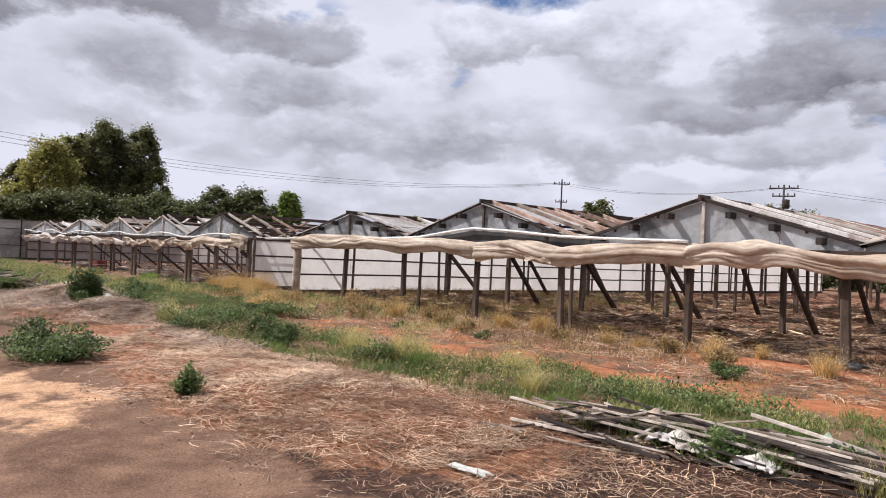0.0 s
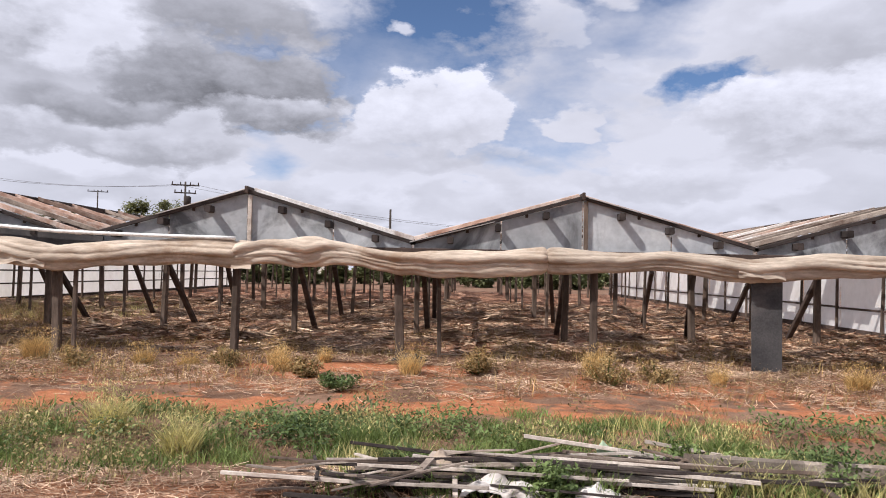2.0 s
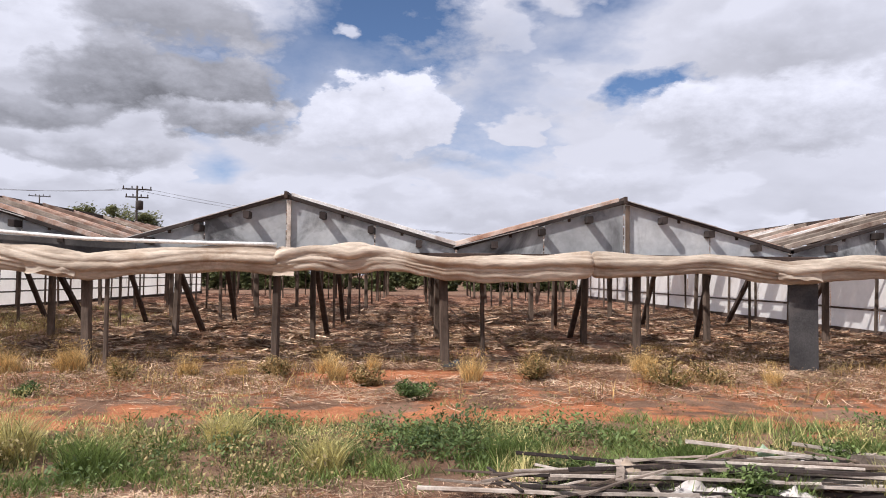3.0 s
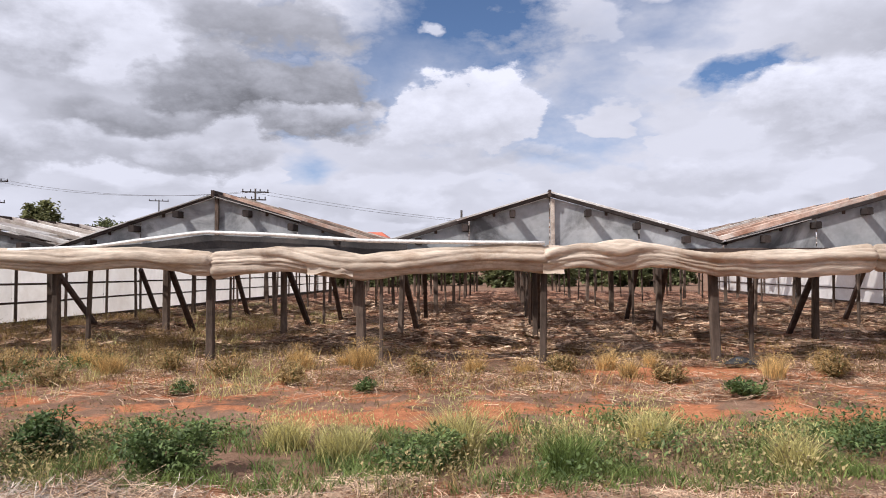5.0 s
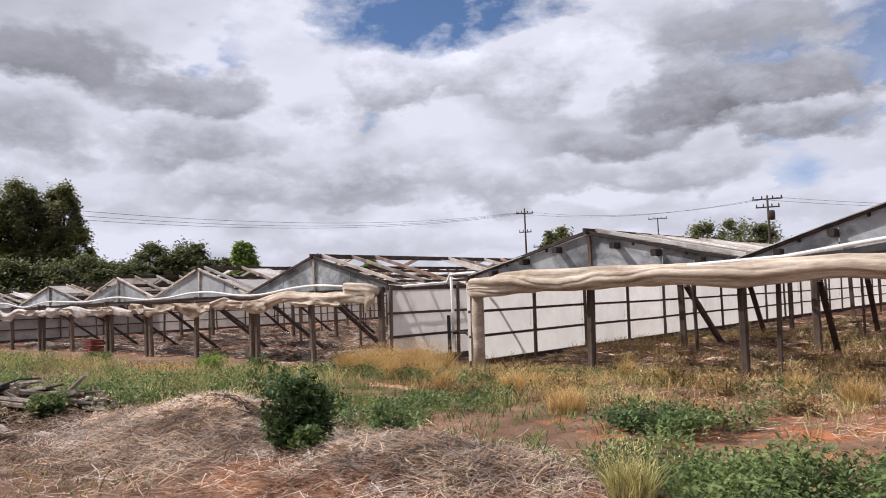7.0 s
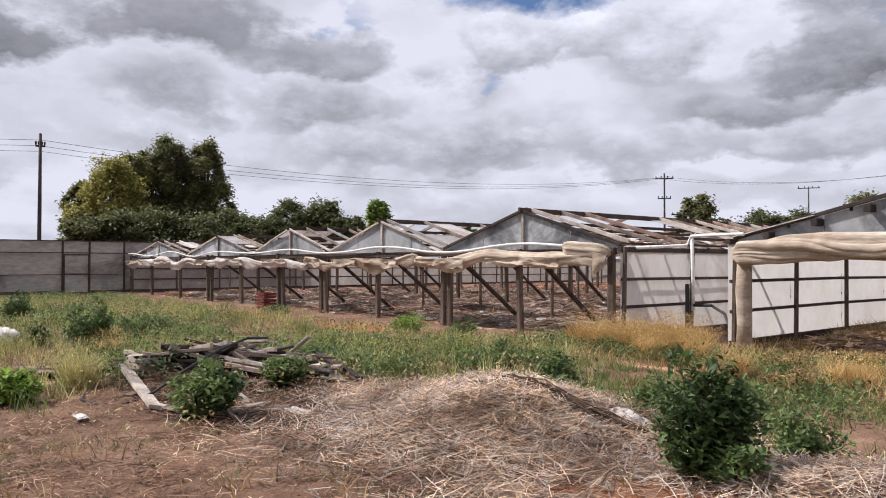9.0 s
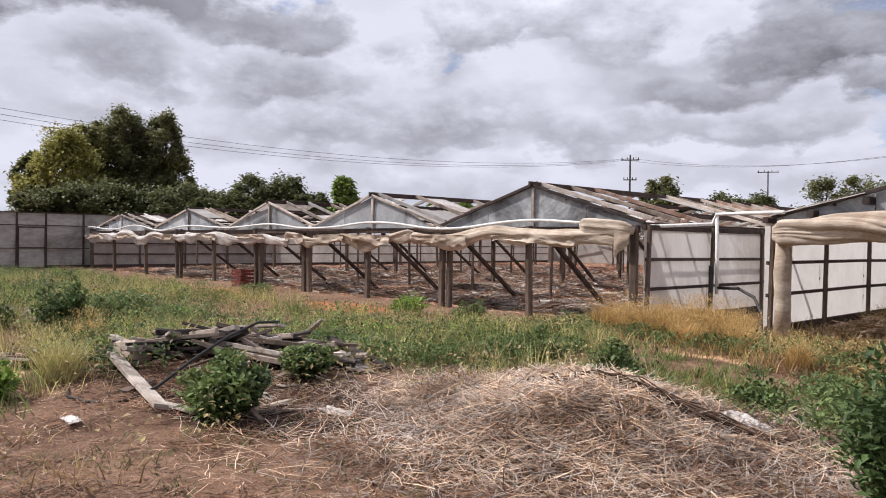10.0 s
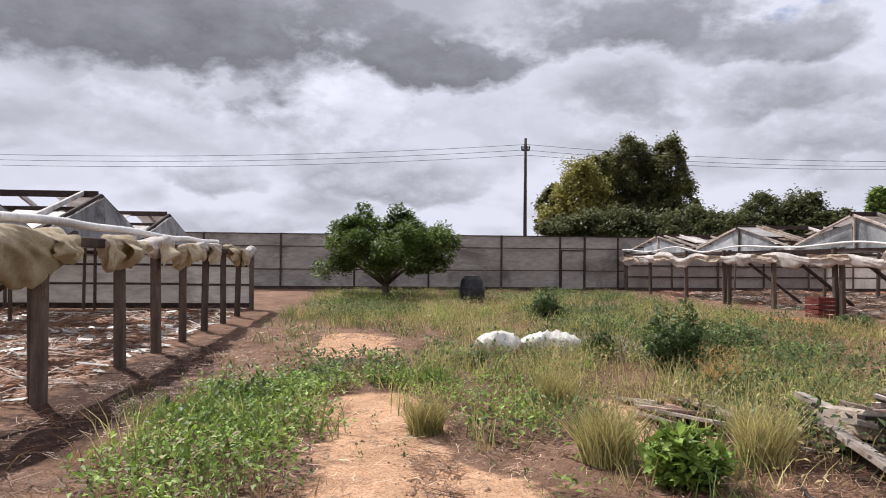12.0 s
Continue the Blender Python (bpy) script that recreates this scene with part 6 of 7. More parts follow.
for x, y, w, h, mat, n in [(-19.8, -0.6, 0.5, 0.42, M_OAT, 700), (-18.9, 0.65, 0.65, 0.6, M_OAT, 900), (-21.0, 0.8, 0.6, 0.5, M_OAT, 800), (-18.7, 1.75, 0.6, 0.62, M_OAT, 800), (-21.8, 3.0, 0.6, 0.5, M_GOLD, 700),
                           (-16.6, 10.2, 0.9, 0.62, M_GOLD, 1200), (-17.2, 10.5, 0.9, 0.66, M_GOLD, 1200), (-15.7, 10.4, 0.8, 0.55, M_GOLD, 1000), (-16.1, 9.7, 0.7, 0.5, M_GOLD, 900), (-17.8, 10.7, 0.6, 0.5, M_GOLD, 700),
                           (-12.9, 9.4, 0.8, 0.5, M_GOLD, 900), (-11.0, 8.0, 0.9, 0.5, M_GOLD, 900), (-14.3, 9.3, 0.6, 0.5, M_GOLD, 600), (-4.2, 11.0, 0.6, 0.5, M_GOLD, 700), (-2.4, 10.9, 0.5, 0.4, M_GOLD, 500), (8.2, 9.9, 0.5, 0.45, M_GOLD, 600), (6.4, 10.3, 0.4, 0.35, M_GOLD, 400),
                           (-2.3, 5.75, 0.7, 0.62, M_OAT, 800), (-0.6, 6.2, 0.6, 0.5, M_OAT, 700), (0.4, 5.4, 0.5, 0.45, M_OAT, 600), (-1.4, 5.2, 0.6, 0.5, M_GRASS, 700), (-8.3, 4.6, 0.6, 0.5, M_OAT, 600), (1.9, 5.5, 0.6, 0.4, M_GRASS, 700), (3.4, 5.5, 0.7, 0.34, M_GRASS, 800), (5.0, 5.7, 0.7, 0.34, M_GRASS, 800), (-3.3, 5.6, 0.8, 0.4, M_OAT, 900), (-3.9, 5.9, 0.7, 0.36, M_OAT, 800), (-7.9, 10.0, 0.7, 0.5, M_GOLD, 700), (-5.2, 10.9, 0.5, 0.45, M_GOLD, 500), (-8.9, 11.0, 0.6, 0.5, M_GOLD, 600)]:
    tuft("grass_tuft", "tuft of tall golden dry grass" if mat is M_GOLD else "tuft of tall pale seeding grass", x, y, w, h, mat, n, "grass tufts")


def limb_tree(t, height, spread, trunk_r, forks, seed, lean=0.0):
    """Trunk and limbs of a tree; returns the limb ends."""
    r = np.random.default_rng(seed)
    s = Shape()
    base = Vector((0, 0, -0.1))
    fork = Vector((lean * 0.3, 0, height * 0.24))
    s.tube([base, base.lerp(fork, 0.5) + Vector((0.03, 0.02, 0)), fork], [trunk_r * 1.25, trunk_r, trunk_r * 0.9], 10)
    ends = []
    for k in range(forks):
        a = 2 * math.pi * k / forks + r.uniform(-0.3, 0.3)
        e = Vector((math.cos(a) * spread * r.uniform(0.25, 0.42), math.sin(a) * spread * r.uniform(0.25, 0.42), height * r.uniform(0.5, 0.8)))
        mid = fork.lerp(e, 0.5) + Vector((0, 0, -0.05 * height * r.random()))
        s.tube([fork - Vector((0, 0, 0.05)), mid, e], [trunk_r * 0.6, trunk_r * 0.42, trunk_r * 0.2], 7)
        for j in range(3):
            b = a + r.uniform(-0.9, 0.9)
            e2 = e + Vector((math.cos(b) * spread * 0.14, math.sin(b) * spread * 0.14, height * r.uniform(0.0, 0.18)))
            s.tube([mid.lerp(e, 0.4 + 0.2 * j), e2], [trunk_r * 0.25, trunk_r * 0.07], 5)
            ends.append(e2)
        ends.append(e)
    part("trunk", s.mesh("trunk", M_BARK, True), t)
    return ends


# the orange tree by the fence
tree = thing("citrus_tree", "small round citrus tree with glossy dark leaves", "tree", (-40.0, -0.5, 0))
ends = limb_tree(tree, 2.6, 4.4, 0.15, 6, 5)
C = []
for e in ends:
    C.append(ball_points(220, np.array(e) + rng.normal(0, 0.2, 3), (0.5, 0.5, 0.42), 0.3))
for k in range(78):
    a = rng.uniform(0, 2 * math.pi)
    f = rng.uniform(-0.85, 1)
    rad = 2.0 * math.sqrt(max(1 - f * f * 0.9, 0.1)) * rng.uniform(0.6, 1.08)
    c = (math.cos(a) * rad, math.sin(a) * rad, 1.92 + f * 1.0 + 0.28 * math.sin(a * 3))
    C.append(ball_points(230, c, (0.36, 0.36, 0.34), 0.3))
part("crown", leaves(np.concatenate(C), (0.10, 0.19), M_CITRUS, "crown", 0.5, 0.1), tree)


def far_tree(name, label, yaw, dist, width, top, mat, seed, base=0.0, lumps=26, tall=False, leafs=5200, size=(0.5, 1.1), origin=(-9.6, -0.6)):
    """A distant tree at a bearing (degrees to the left of +y) from the lane."""
    a = radians(yaw)
    x, y = origin[0] - math.sin(a) * dist, origin[1] + math.cos(a) * dist
    w, h = width, top
    t = thing(name, label, "tree", (x, y, 0))
    r = np.random.default_rng(seed)
    s = Shape()
    s.tube([(0, 0, -0.3), (0.2, 0, h * 0.3), (0.4, 0.2, h * 0.62)], [w * 0.04, w * 0.03, w * 0.015], 8)
    C = []
    for k in range(lumps * 4):
        a2, q_ = r.uniform(0, 2 * math.pi), math.sqrt(r.random()) * 0.46
        f = r.uniform(0.02, 1) if not tall else r.uniform(0.18, 1)
        narrow = (1 - 0.75 * f ** 2.2)
        c = (math.cos(a2) * q_ * w * narrow, math.sin(a2) * q_ * w * narrow, base + (h - base) * (0.08 + 0.84 * f))
        rad = w * r.uniform(0.025, 0.085)
        m = leafs // lumps // 2
        plume = np.stack([r.normal(0, 0.62, m), r.normal(0, 0.62, m), r.normal(0, 0.62, m)], -1) * rad
        C.append(np.array(c) + plume * np.array([1, 1, 1.15 if tall else 0.85]))
        if k % 8 == 0:
            s.tube([(0.2, 0.1, h * 0.25), (c[0] * 0.6, c[1] * 0.6, c[2] * 0.75), c], [w * 0.016, w * 0.01, w * 0.004], 5)
    part("trunk", s.mesh("trunk", M_BARK), t)
    part("crown", leaves(np.concatenate(C), size, mat, "crown", 0.62, 0.0), t)
    return t


GUM = "tall grey-green gum tree beyond the fence"
far_tree("gum_tree", GUM, 68.2, 150, 13, 26.5, M_GUM, 1, 4, 30, True, 9000, (0.35, 0.75))
far_tree("gum_tree", GUM, 70.6, 152, 14, 27, M_GUM, 2, 3, 30, True, 9000, (0.35, 0.75))
far_tree("gum_tree", GUM, 73.2, 150, 14, 23, M_GUMMID, 3, 2, 32, False, 10000, (0.35, 0.75))
far_tree("gum_tree", "broad olive-leaved gum tree beyond the fence", 74.6, 140, 17, 20.5, M_GUMLIGHT, 4, 0, 34, False, 12000, (0.35, 0.75))
far_tree("gum_tree", "broad olive-leaved gum tree beyond the fence", 76.6, 145, 8, 17, M_GUM, 14, 0, 18, False, 4500, (0.4, 0.9))
far_tree("gum_tree", GUM, 69.5, 153, 13, 23.5, M_GUM, 5, 3, 30, False, 9000, (0.35, 0.75))
far_tree("gum_tree", GUM, 72.0, 154, 14, 25, M_GUM, 6, 3, 30, False, 9000, (0.35, 0.75))
far_tree("gum_tree", GUM, 67.2, 148, 9, 18, M_GUMMID, 7, 3, 24, False, 6000, (0.35, 0.75))
for k, (yaw, w, top, d) in enumerate([(71.5, 20, 9.5, 120), (66.5, 19, 10, 125), (64.6, 13, 9.4, 130), (62.3, 15, 12.6, 130), (59.6, 15, 12.8, 130), (57.2, 11, 10.4, 135), (74.5, 18, 9, 118), (69, 19, 8.6, 118), (60.8, 14, 10.5, 128), (58.2, 12, 9.4, 126), (65.6, 16, 8.2, 122), (63.4, 14, 8.8, 122), (76.3, 10, 8, 118)]):
    far_tree("hedge_tree", "dense dark green tree behind the glasshouses", yaw, d, w, top, M_HEDGE, 20 + k, 0, 20, False, 6000, (0.35, 0.75))
far_tree("poplar_tree", "light green young tree behind the glasshouses", 55.2, 100, 5.0, 10.2, M_POPLAR, 41, 1.5, 16, True, 3000, (0.5, 0.9))
far_tree("poplar_tree", "light green young tree far behind the rows", 48.3, 140, 5, 9.5, M_POPLAR, 42, 1, 12, False, 2200)
far_tree("poplar_tree", "light green young tree far behind the rows", 45.8, 140, 5, 9.7, M_POPLAR, 43, 1, 12, False, 2200)
far_tree("hedge_tree", "round dark tree far behind the rows", 31.2, 150, 15, 15.2, M_GUM, 44, 1, 18, False, 3600)
far_tree("hedge_tree", "dark cypress far behind the rows", 32.4, 160, 5, 12.5, M_HEDGE, 45, 0, 12, False, 2400)
for k, (yaw, w, top) in enumerate([(26.8, 16, 12.6), (24.6, 14, 12), (22.4, 16, 14.6), (20.2, 19, 15.4), (18.2, 15, 13.8)]):
    far_tree("hedge_tree", "round dark tree far behind the rows", yaw, 155, w, top, M_GUM if k > 1 else M_HEDGE, 50 + k, 0, 18, False, 3400, (0.35, 0.8), (-9.6, -0.6) if k < 2 else (-4, -0.6))
for k, (yaw, w, top) in enumerate([(2.6, 10, 9.4), (0.6, 11, 9.0), (-2.6, 8, 8.4)]):
    far_tree("hedge_tree", "round dark tree far behind the rows", yaw, 150, w, top, M_HEDGE, 60 + k, 0, 14, False, 2600, (0.35, 0.8), (2, -0.6))
r2 = np.random.default_rng(77)
for k in range(16):
    far_tree("orchard_tree", "low leafy tree behind the glasshouse row", -12 + k * 2.2, 70 + r2.uniform(0, 14), 4.5, r2.uniform(2.0, 2.9), M_HEDGE, 80 + k, 0, 10, False, 1500, (0.3, 0.6), (-1, 0))


# ---- power poles, wires, house ----
def power_pole(x, y, top, arms, label, transformer=False):
    t = thing("power_pole", label, "utility pole", (x, y, 0), "power poles")
    s = Shape().tube([(0, 0, -0.5), (0, 0, top * 0.5), (0, 0, top)], [0.2, 0.17, 0.13], 10)
    part("pole", s.mesh("pole", M_POLE, True), t)
    turn = math.atan2(y, x) + math.pi / 2
    c, s_ = math.cos(turn), math.sin(turn)
    for drop, half in arms:
        s = Shape().beam((-c * half, -s_ * half, top - drop), (c * half, s_ * half, top - drop), 0.16, 0.18)
        arm = part("cross_arm", s.mesh("cross_arm", M_POLE), t)
        for k in (-0.92, -0.35, 0.35, 0.92):
            s = Shape().tube([(c * half * k, s_ * half * k, top - drop + 0.05), (c * half * k, s_ * half * k, top - drop + 0.32), (c * half * k, s_ * half * k, top - drop + 0.45)], [0.06, 0.1, 0.05], 6)
            part("insulator", s.mesh("insulator", M_POLE), arm)
    if transformer:
        s = Shape().tube([(0.5, -0.4, top - 3.4), (0.5, -0.4, top - 3.3), (0.5, -0.4, top - 2.2), (0.5, -0.4, top - 2.1)], [0.35, 0.5, 0.5, 0.3], 12)
        part("transformer", s.mesh("transformer", M_POLE, True), t, "grey transformer drum")
    return t


PL = "dark timber power pole with cross arms"
power_pole(-82.3, 109.2, 17.0, [(0.9, 1.5), (4.3, 1.1)], PL)
power_pole(-85, 119, 11.0, [(0.5, 2.0)], PL)
power_pole(-83.5, 166.0, 18.6, [(0.3, 2.2)], PL)
power_pole(-38.2, 103.0, 13.6, [(0.5, 1.9), (1.6, 1.5)], "dark timber power pole with a transformer", True)
power_pole(-7.9, 95, 9.5, [], "plain dark timber pole far behind the rows")
power_pole(-87, 14.5, 13.8, [(1.2, 0.4)], "tall thin dark pole beyond the fence")
power_pole(39, 110, 8.0, [(0.4, 1.3)], PL)


def wire(a, b, sag):
    a, b = Vector(a), Vector(b)
    pts = [a.lerp(b, k / 24) - Vector((0, 0, sag * 4 * (k / 24) * (1 - k / 24))) for k in range(25)]
    s = Shape().tube(pts, 0.02, 5)
    return tagged(new("overhead_wire", s.mesh("overhead_wire", M_POLE)), "thin dark overhead power wire", "wire", "overhead wires")


for dz, dx in ((0, -1.3), (-0.15, 0), (0.1, 1.3)):
    wire((-87 + dx * 0.4, 14.5, 12.7 + dz * 4), (-82.3 + dx, 109.2, 16.3 + dz), 2.6)
    wire((-87 + dx * 0.4, 14.5, 12.7 + dz * 4), (-96 + dx * 0.4, -90, 14.0 + dz * 4), 2.2)
for dx in (-1.2, 1.2):
    wire((-82.3 + dx, 109.2, 16.2), (-38.2 + dx, 103, 13.2), 1.4)
    wire((-38.2 + dx, 103, 13.2), (39 + dx, 110, 7.8), 2.4)
house = thing("house", "distant cream house with a red tiled roof", "house", (-32.5, 150, 0))
s = Shape().slab([(-6, 0, 0), (6, 0, 0), (6, 0, 8.0), (-6, 0, 8.0)], 8, (0, 1, 0))
part("wall", s.mesh("wall", M_RENDER), house)
s = Shape().add([(-6.6, -0.6, 7.9), (6.6, -0.6, 7.9), (6.6, 8.6, 7.9), (-6.6, 8.6, 7.9), (-4, 4, 9.9), (4, 4, 9.9)], [(0, 1, 5, 4), (1, 2, 5), (2, 3, 4, 5), (3, 0, 4), (3, 2, 1, 0)])
part("roof", s.mesh("roof", M_TILE), house)


# ---- loose timber and rubbish ----
def board(name, label, a, b, w, h, mat, group, roll_=0.0, category="timber"):
    s = Shape()
    a, b = Vector(a), Vector(b)
    mid = a.lerp(b, 0.5) + Vector((jitter(0.02), jitter(0.02), jitter(0.015)))
    up = (math.sin(roll_), 0.2, math.cos(roll_))
    s.beam(a, mid, w, h, up)
    s.beam(mid - (b - a).normalized() * 0.01, b, w, h, up, 0.96)
    return tagged(new(name, s.mesh(name, mat)), label, category, group)


def gz(x, y):
    return float(ground_height(x, y))


# dark rope of dead vine on the straw heap
s = Shape()
for k in range(70):
    f0, f1 = sorted(rng.uniform(0, 1, 2))
    p = []
    for f in (f0, (f0 + f1) / 2, f1):
        x, y = -14.5 + 1.9 * f + rng.normal(0, 0.06), 4.35 + 0.55 * f + 0.12 * math.sin(f * 5) + rng.normal(0, 0.06)
        p.append((x, y, gz(x, y) + 0.05 + abs(rng.normal(0, 0.03))))
    s.tube(p, 0.006, 4)
tagged(new("dead_vine", s.mesh("dead_vine", surface("dark_dead_vine", (0.045, 0.028, 0.02), (0.12, 0.075, 0.05), 6, None, 0.95, None, 0, 0.3, 40, 0.4))), "dark tangled dead vine on a straw heap", "dead vine", kind="stuff")

# broken timber heap on the lane
for k in range(120):
    along, across = rng.uniform(-1.35, 1.35), rng.normal(0, 0.26)
    cx, cy = -18.35 + 0.77 * along - 0.64 * across, 3.45 + 0.64 * along + 0.77 * across
    L = float(rng.uniform(0.35, 1.6)) * (1 - 0.25 * abs(along))
    a = 0.70 + rng.normal(0, 0.38)
    pile = max(0.0, 1 - (across / 0.55) ** 2) * max(0.0, 1 - (along / 1.7) ** 2)
    z = gz(cx, cy) + 0.04 + 0.29 * pile * float(rng.uniform(0.25, 1.0))
    dz = jitter(0.09)
    mat = (M_PALEWOOD, M_DARKWOOD, M_POST, M_OLDWOOD, M_DARKWOOD, M_OLDWOOD, M_DARKWOOD, M_PALEWOOD)[k % 8]
    board("broken_board", "weathered broken board in a timber heap", (cx - math.cos(a) * L / 2, cy - math.sin(a) * L / 2, z - dz), (cx + math.cos(a) * L / 2, cy + math.sin(a) * L / 2, z + dz), float(rng.uniform(0.05, 0.17)), float(rng.uniform(0.025, 0.065)), mat, "boards of the timber heap", jitter(0.3))
board("broken_board", "long bleached board slipping off the timber heap", (-18.75, 2.3, gz(-18.75, 2.3) + 0.16), (-16.8, 2.05, gz(-16.8, 2.05) + 0.04), 0.14, 0.045, M_PALEWOOD, "boards of the timber heap", 0.25)
board("broken_board", "splintered end of a bleached board", (-16.95, 2.12, gz(-16.95, 2.12) + 0.03), (-16.45, 2.22, gz(-16.45, 2.22) + 0.03), 0.11, 0.03, M_PALEWOOD, "boards of the timber heap", 0.1)
board("broken_board", "wide pale plywood strip beside the timber heap", (-18.2, 4.75, gz(-18.2, 4.75) + 0.16), (-16.95, 4.3, gz(-16.95, 4.3) + 0.04), 0.34, 0.02, M_PALEWOOD, "boards of the timber heap", 0.1)
board("broken_board", "dark board lying across pale plywood", (-18.5, 4.95, gz(-18.5, 4.95) + 0.26), (-16.9, 4.65, gz(-16.9, 4.65) + 0.08), 0.10, 0.04, M_DARKWOOD, "boards of the timber heap")
board("broken_board", "board jutting out of the timber heap", (-19.3, 3.1, gz(-19.3, 3.1) + 0.22), (-18.2, 2.75, gz(-18.2, 2.75) + 0.30), 0.12, 0.05, M_WHITED, "boards of the timber heap", 0.3)
board("broken_board", "board jutting out of the timber heap", (-19.9, 3.6, gz(-19.9, 3.6) + 0.3), (-18.1, 4.0, gz(-18.1, 4.0) + 0.42), 0.13, 0.03, M_PALEWOOD, "boards of the timber heap", 0.1)
board("timber_block", "short thick grey timber block", (-19.15, 2.55, gz(-19.15, 2.55) + 0.13), (-18.7, 2.6, gz(-18.7, 2.6) + 0.13), 0.24, 0.22, M_OLDWOOD, "boards of the timber heap", 0.3)
board("broken_board", "board sticking up from the timber heap", (-19.0, 4.55, gz(-19.0, 4.55) + 0.1), (-18.55, 4.85, gz(-18.55, 4.85) + 0.5), 0.09, 0.03, M_PALEWOOD, "boards of the timber heap")
for k in range(9):
    cx, cy = -20.4 + rng.normal(0, 0.5), 1.75 + rng.normal(0, 0.25)
    a = rng.uniform(-0.4, 0.9)
    L = float(rng.uniform(0.4, 1.1))
    z = gz(cx, cy) + 0.03 + 0.025 * (k % 4)
    board("broken_board", "broken plank lying beside a smaller heap", (cx - math.cos(a) * L / 2, cy - math.sin(a) * L / 2, z), (cx + math.cos(a) * L / 2, cy + math.sin(a) * L / 2, z + 0.03), float(rng.uniform(0.08, 0.25)), 0.03, (M_OLDWOOD, M_RAFTER, M_PALEWOOD)[k % 3], "boards of a smaller heap")
line_thing("black_cable", "thick black cable curling out of the timber heap", [(-18.2, 4.0, 0.56), (-17.95, 3.6, 0.60), (-17.7, 3.1, 0.50), (-17.45, 2.6, 0.33), (-17.3, 2.2, 0.14), (-17.3, 1.9, 0.05), (-17.5, 1.66, 0.04), (-17.9, 1.6, 0.04), (-18.2, 1.7, 0.04)], 0.016, M_CABLE, "cable")

for k in range(26):
    cx, cy = -17.7 + rng.normal(0, 0.9), 3.0 + rng.normal(0, 0.6)
    L, a = float(rng.uniform(0.15, 0.6)), rng.uniform(0, math.pi)
    z = gz(cx, cy) + 0.025
    board("wood_scrap", "small scrap of broken wood near a timber heap", (cx - math.cos(a) * L / 2, cy - math.sin(a) * L / 2, z), (cx + math.cos(a) * L / 2, cy + math.sin(a) * L / 2, z + jitter(0.04) + 0.03), float(rng.uniform(0.03, 0.1)), 0.02, (M_OLDWOOD, M_PALEWOOD, M_POST)[k % 3], "wood scraps", category="wood scrap")

# long thin timbers laid along the grass strip
for k in range(84):
    cx = float(rng.uniform(2.0, 5.3))
    cy = 4.12 + (cx - 1.6) * 0.21 + rng.normal(0, 0.2)
    L = float(rng.uniform(0.6, 2.0))
    a = -0.06 + rng.normal(0, 0.14)
    z = gz(cx, cy) + 0.03 + 0.02 * (k % 8)
    board("batten", "bleached thin batten in a long stack", (cx - math.cos(a) * L / 2, cy - math.sin(a) * L / 2, z + jitter(0.02)), (cx + math.cos(a) * L / 2, cy + math.sin(a) * L / 2, z + jitter(0.02)), float(rng.uniform(0.02, 0.055)), float(rng.uniform(0.015, 0.03)), (M_PALEWOOD, M_DARKWOOD, M_OLDWOOD, M_PALEWOOD, M_DARKWOOD, M_POST)[k % 6], "battens of the long stack", jitter(0.3))
for k in range(60):
    cx = float(rng.uniform(1.5, 5.2))
    cy = 4.2 + (cx - 1.6) * 0.21 + rng.normal(0, 0.26)
    L, a = float(rng.uniform(0.15, 0.7)), rng.normal(0, 0.7)
    z = gz(cx, cy) + 0.02 + 0.02 * (k % 8)
    board("broken_batten", "short broken batten in a long stack", (cx - math.cos(a) * L / 2, cy - math.sin(a) * L / 2, z), (cx + math.cos(a) * L / 2, cy + math.sin(a) * L / 2, z + jitter(0.08) + 0.04), float(rng.uniform(0.015, 0.06)), 0.015, (M_OLDWOOD, M_POST, M_OLDWOOD, M_DARKWOOD, M_PALEWOOD)[k % 5], "broken battens of the stack")
board("timber_beam", "thick grey timber beam at the end of a stack", (4.35, 4.72, gz(4.35, 4.72) + 0.11), (6.0, 4.85, gz(6.0, 4.85) + 0.11), 0.18, 0.17, M_OLDWOOD, "battens of the long stack")
board("timber_beam", "thick grey timber beam at the end of a stack", (6.02, 4.98, gz(6.02, 4.98) + 0.13), (7.9, 5.3, gz(7.9, 5.3) + 0.1), 0.19, 0.18, M_OLDWOOD, "battens of the long stack")
board("batten", "long bleached batten leaning over the stack", (4.2, 5.4, gz(4.2, 5.4) + 0.2), (5.4, 5.0, gz(5.4, 5.0) + 0.08), 0.05, 0.03, M_PALEWOOD, "battens of the long stack")
board("batten", "long bleached batten leaning over the stack", (3.2, 5.05, gz(3.2, 5.05) + 0.26), (4.6, 4.86, gz(4.6, 4.86) + 0.12), 0.10, 0.03, M_PALEWOOD, "battens of the long stack")


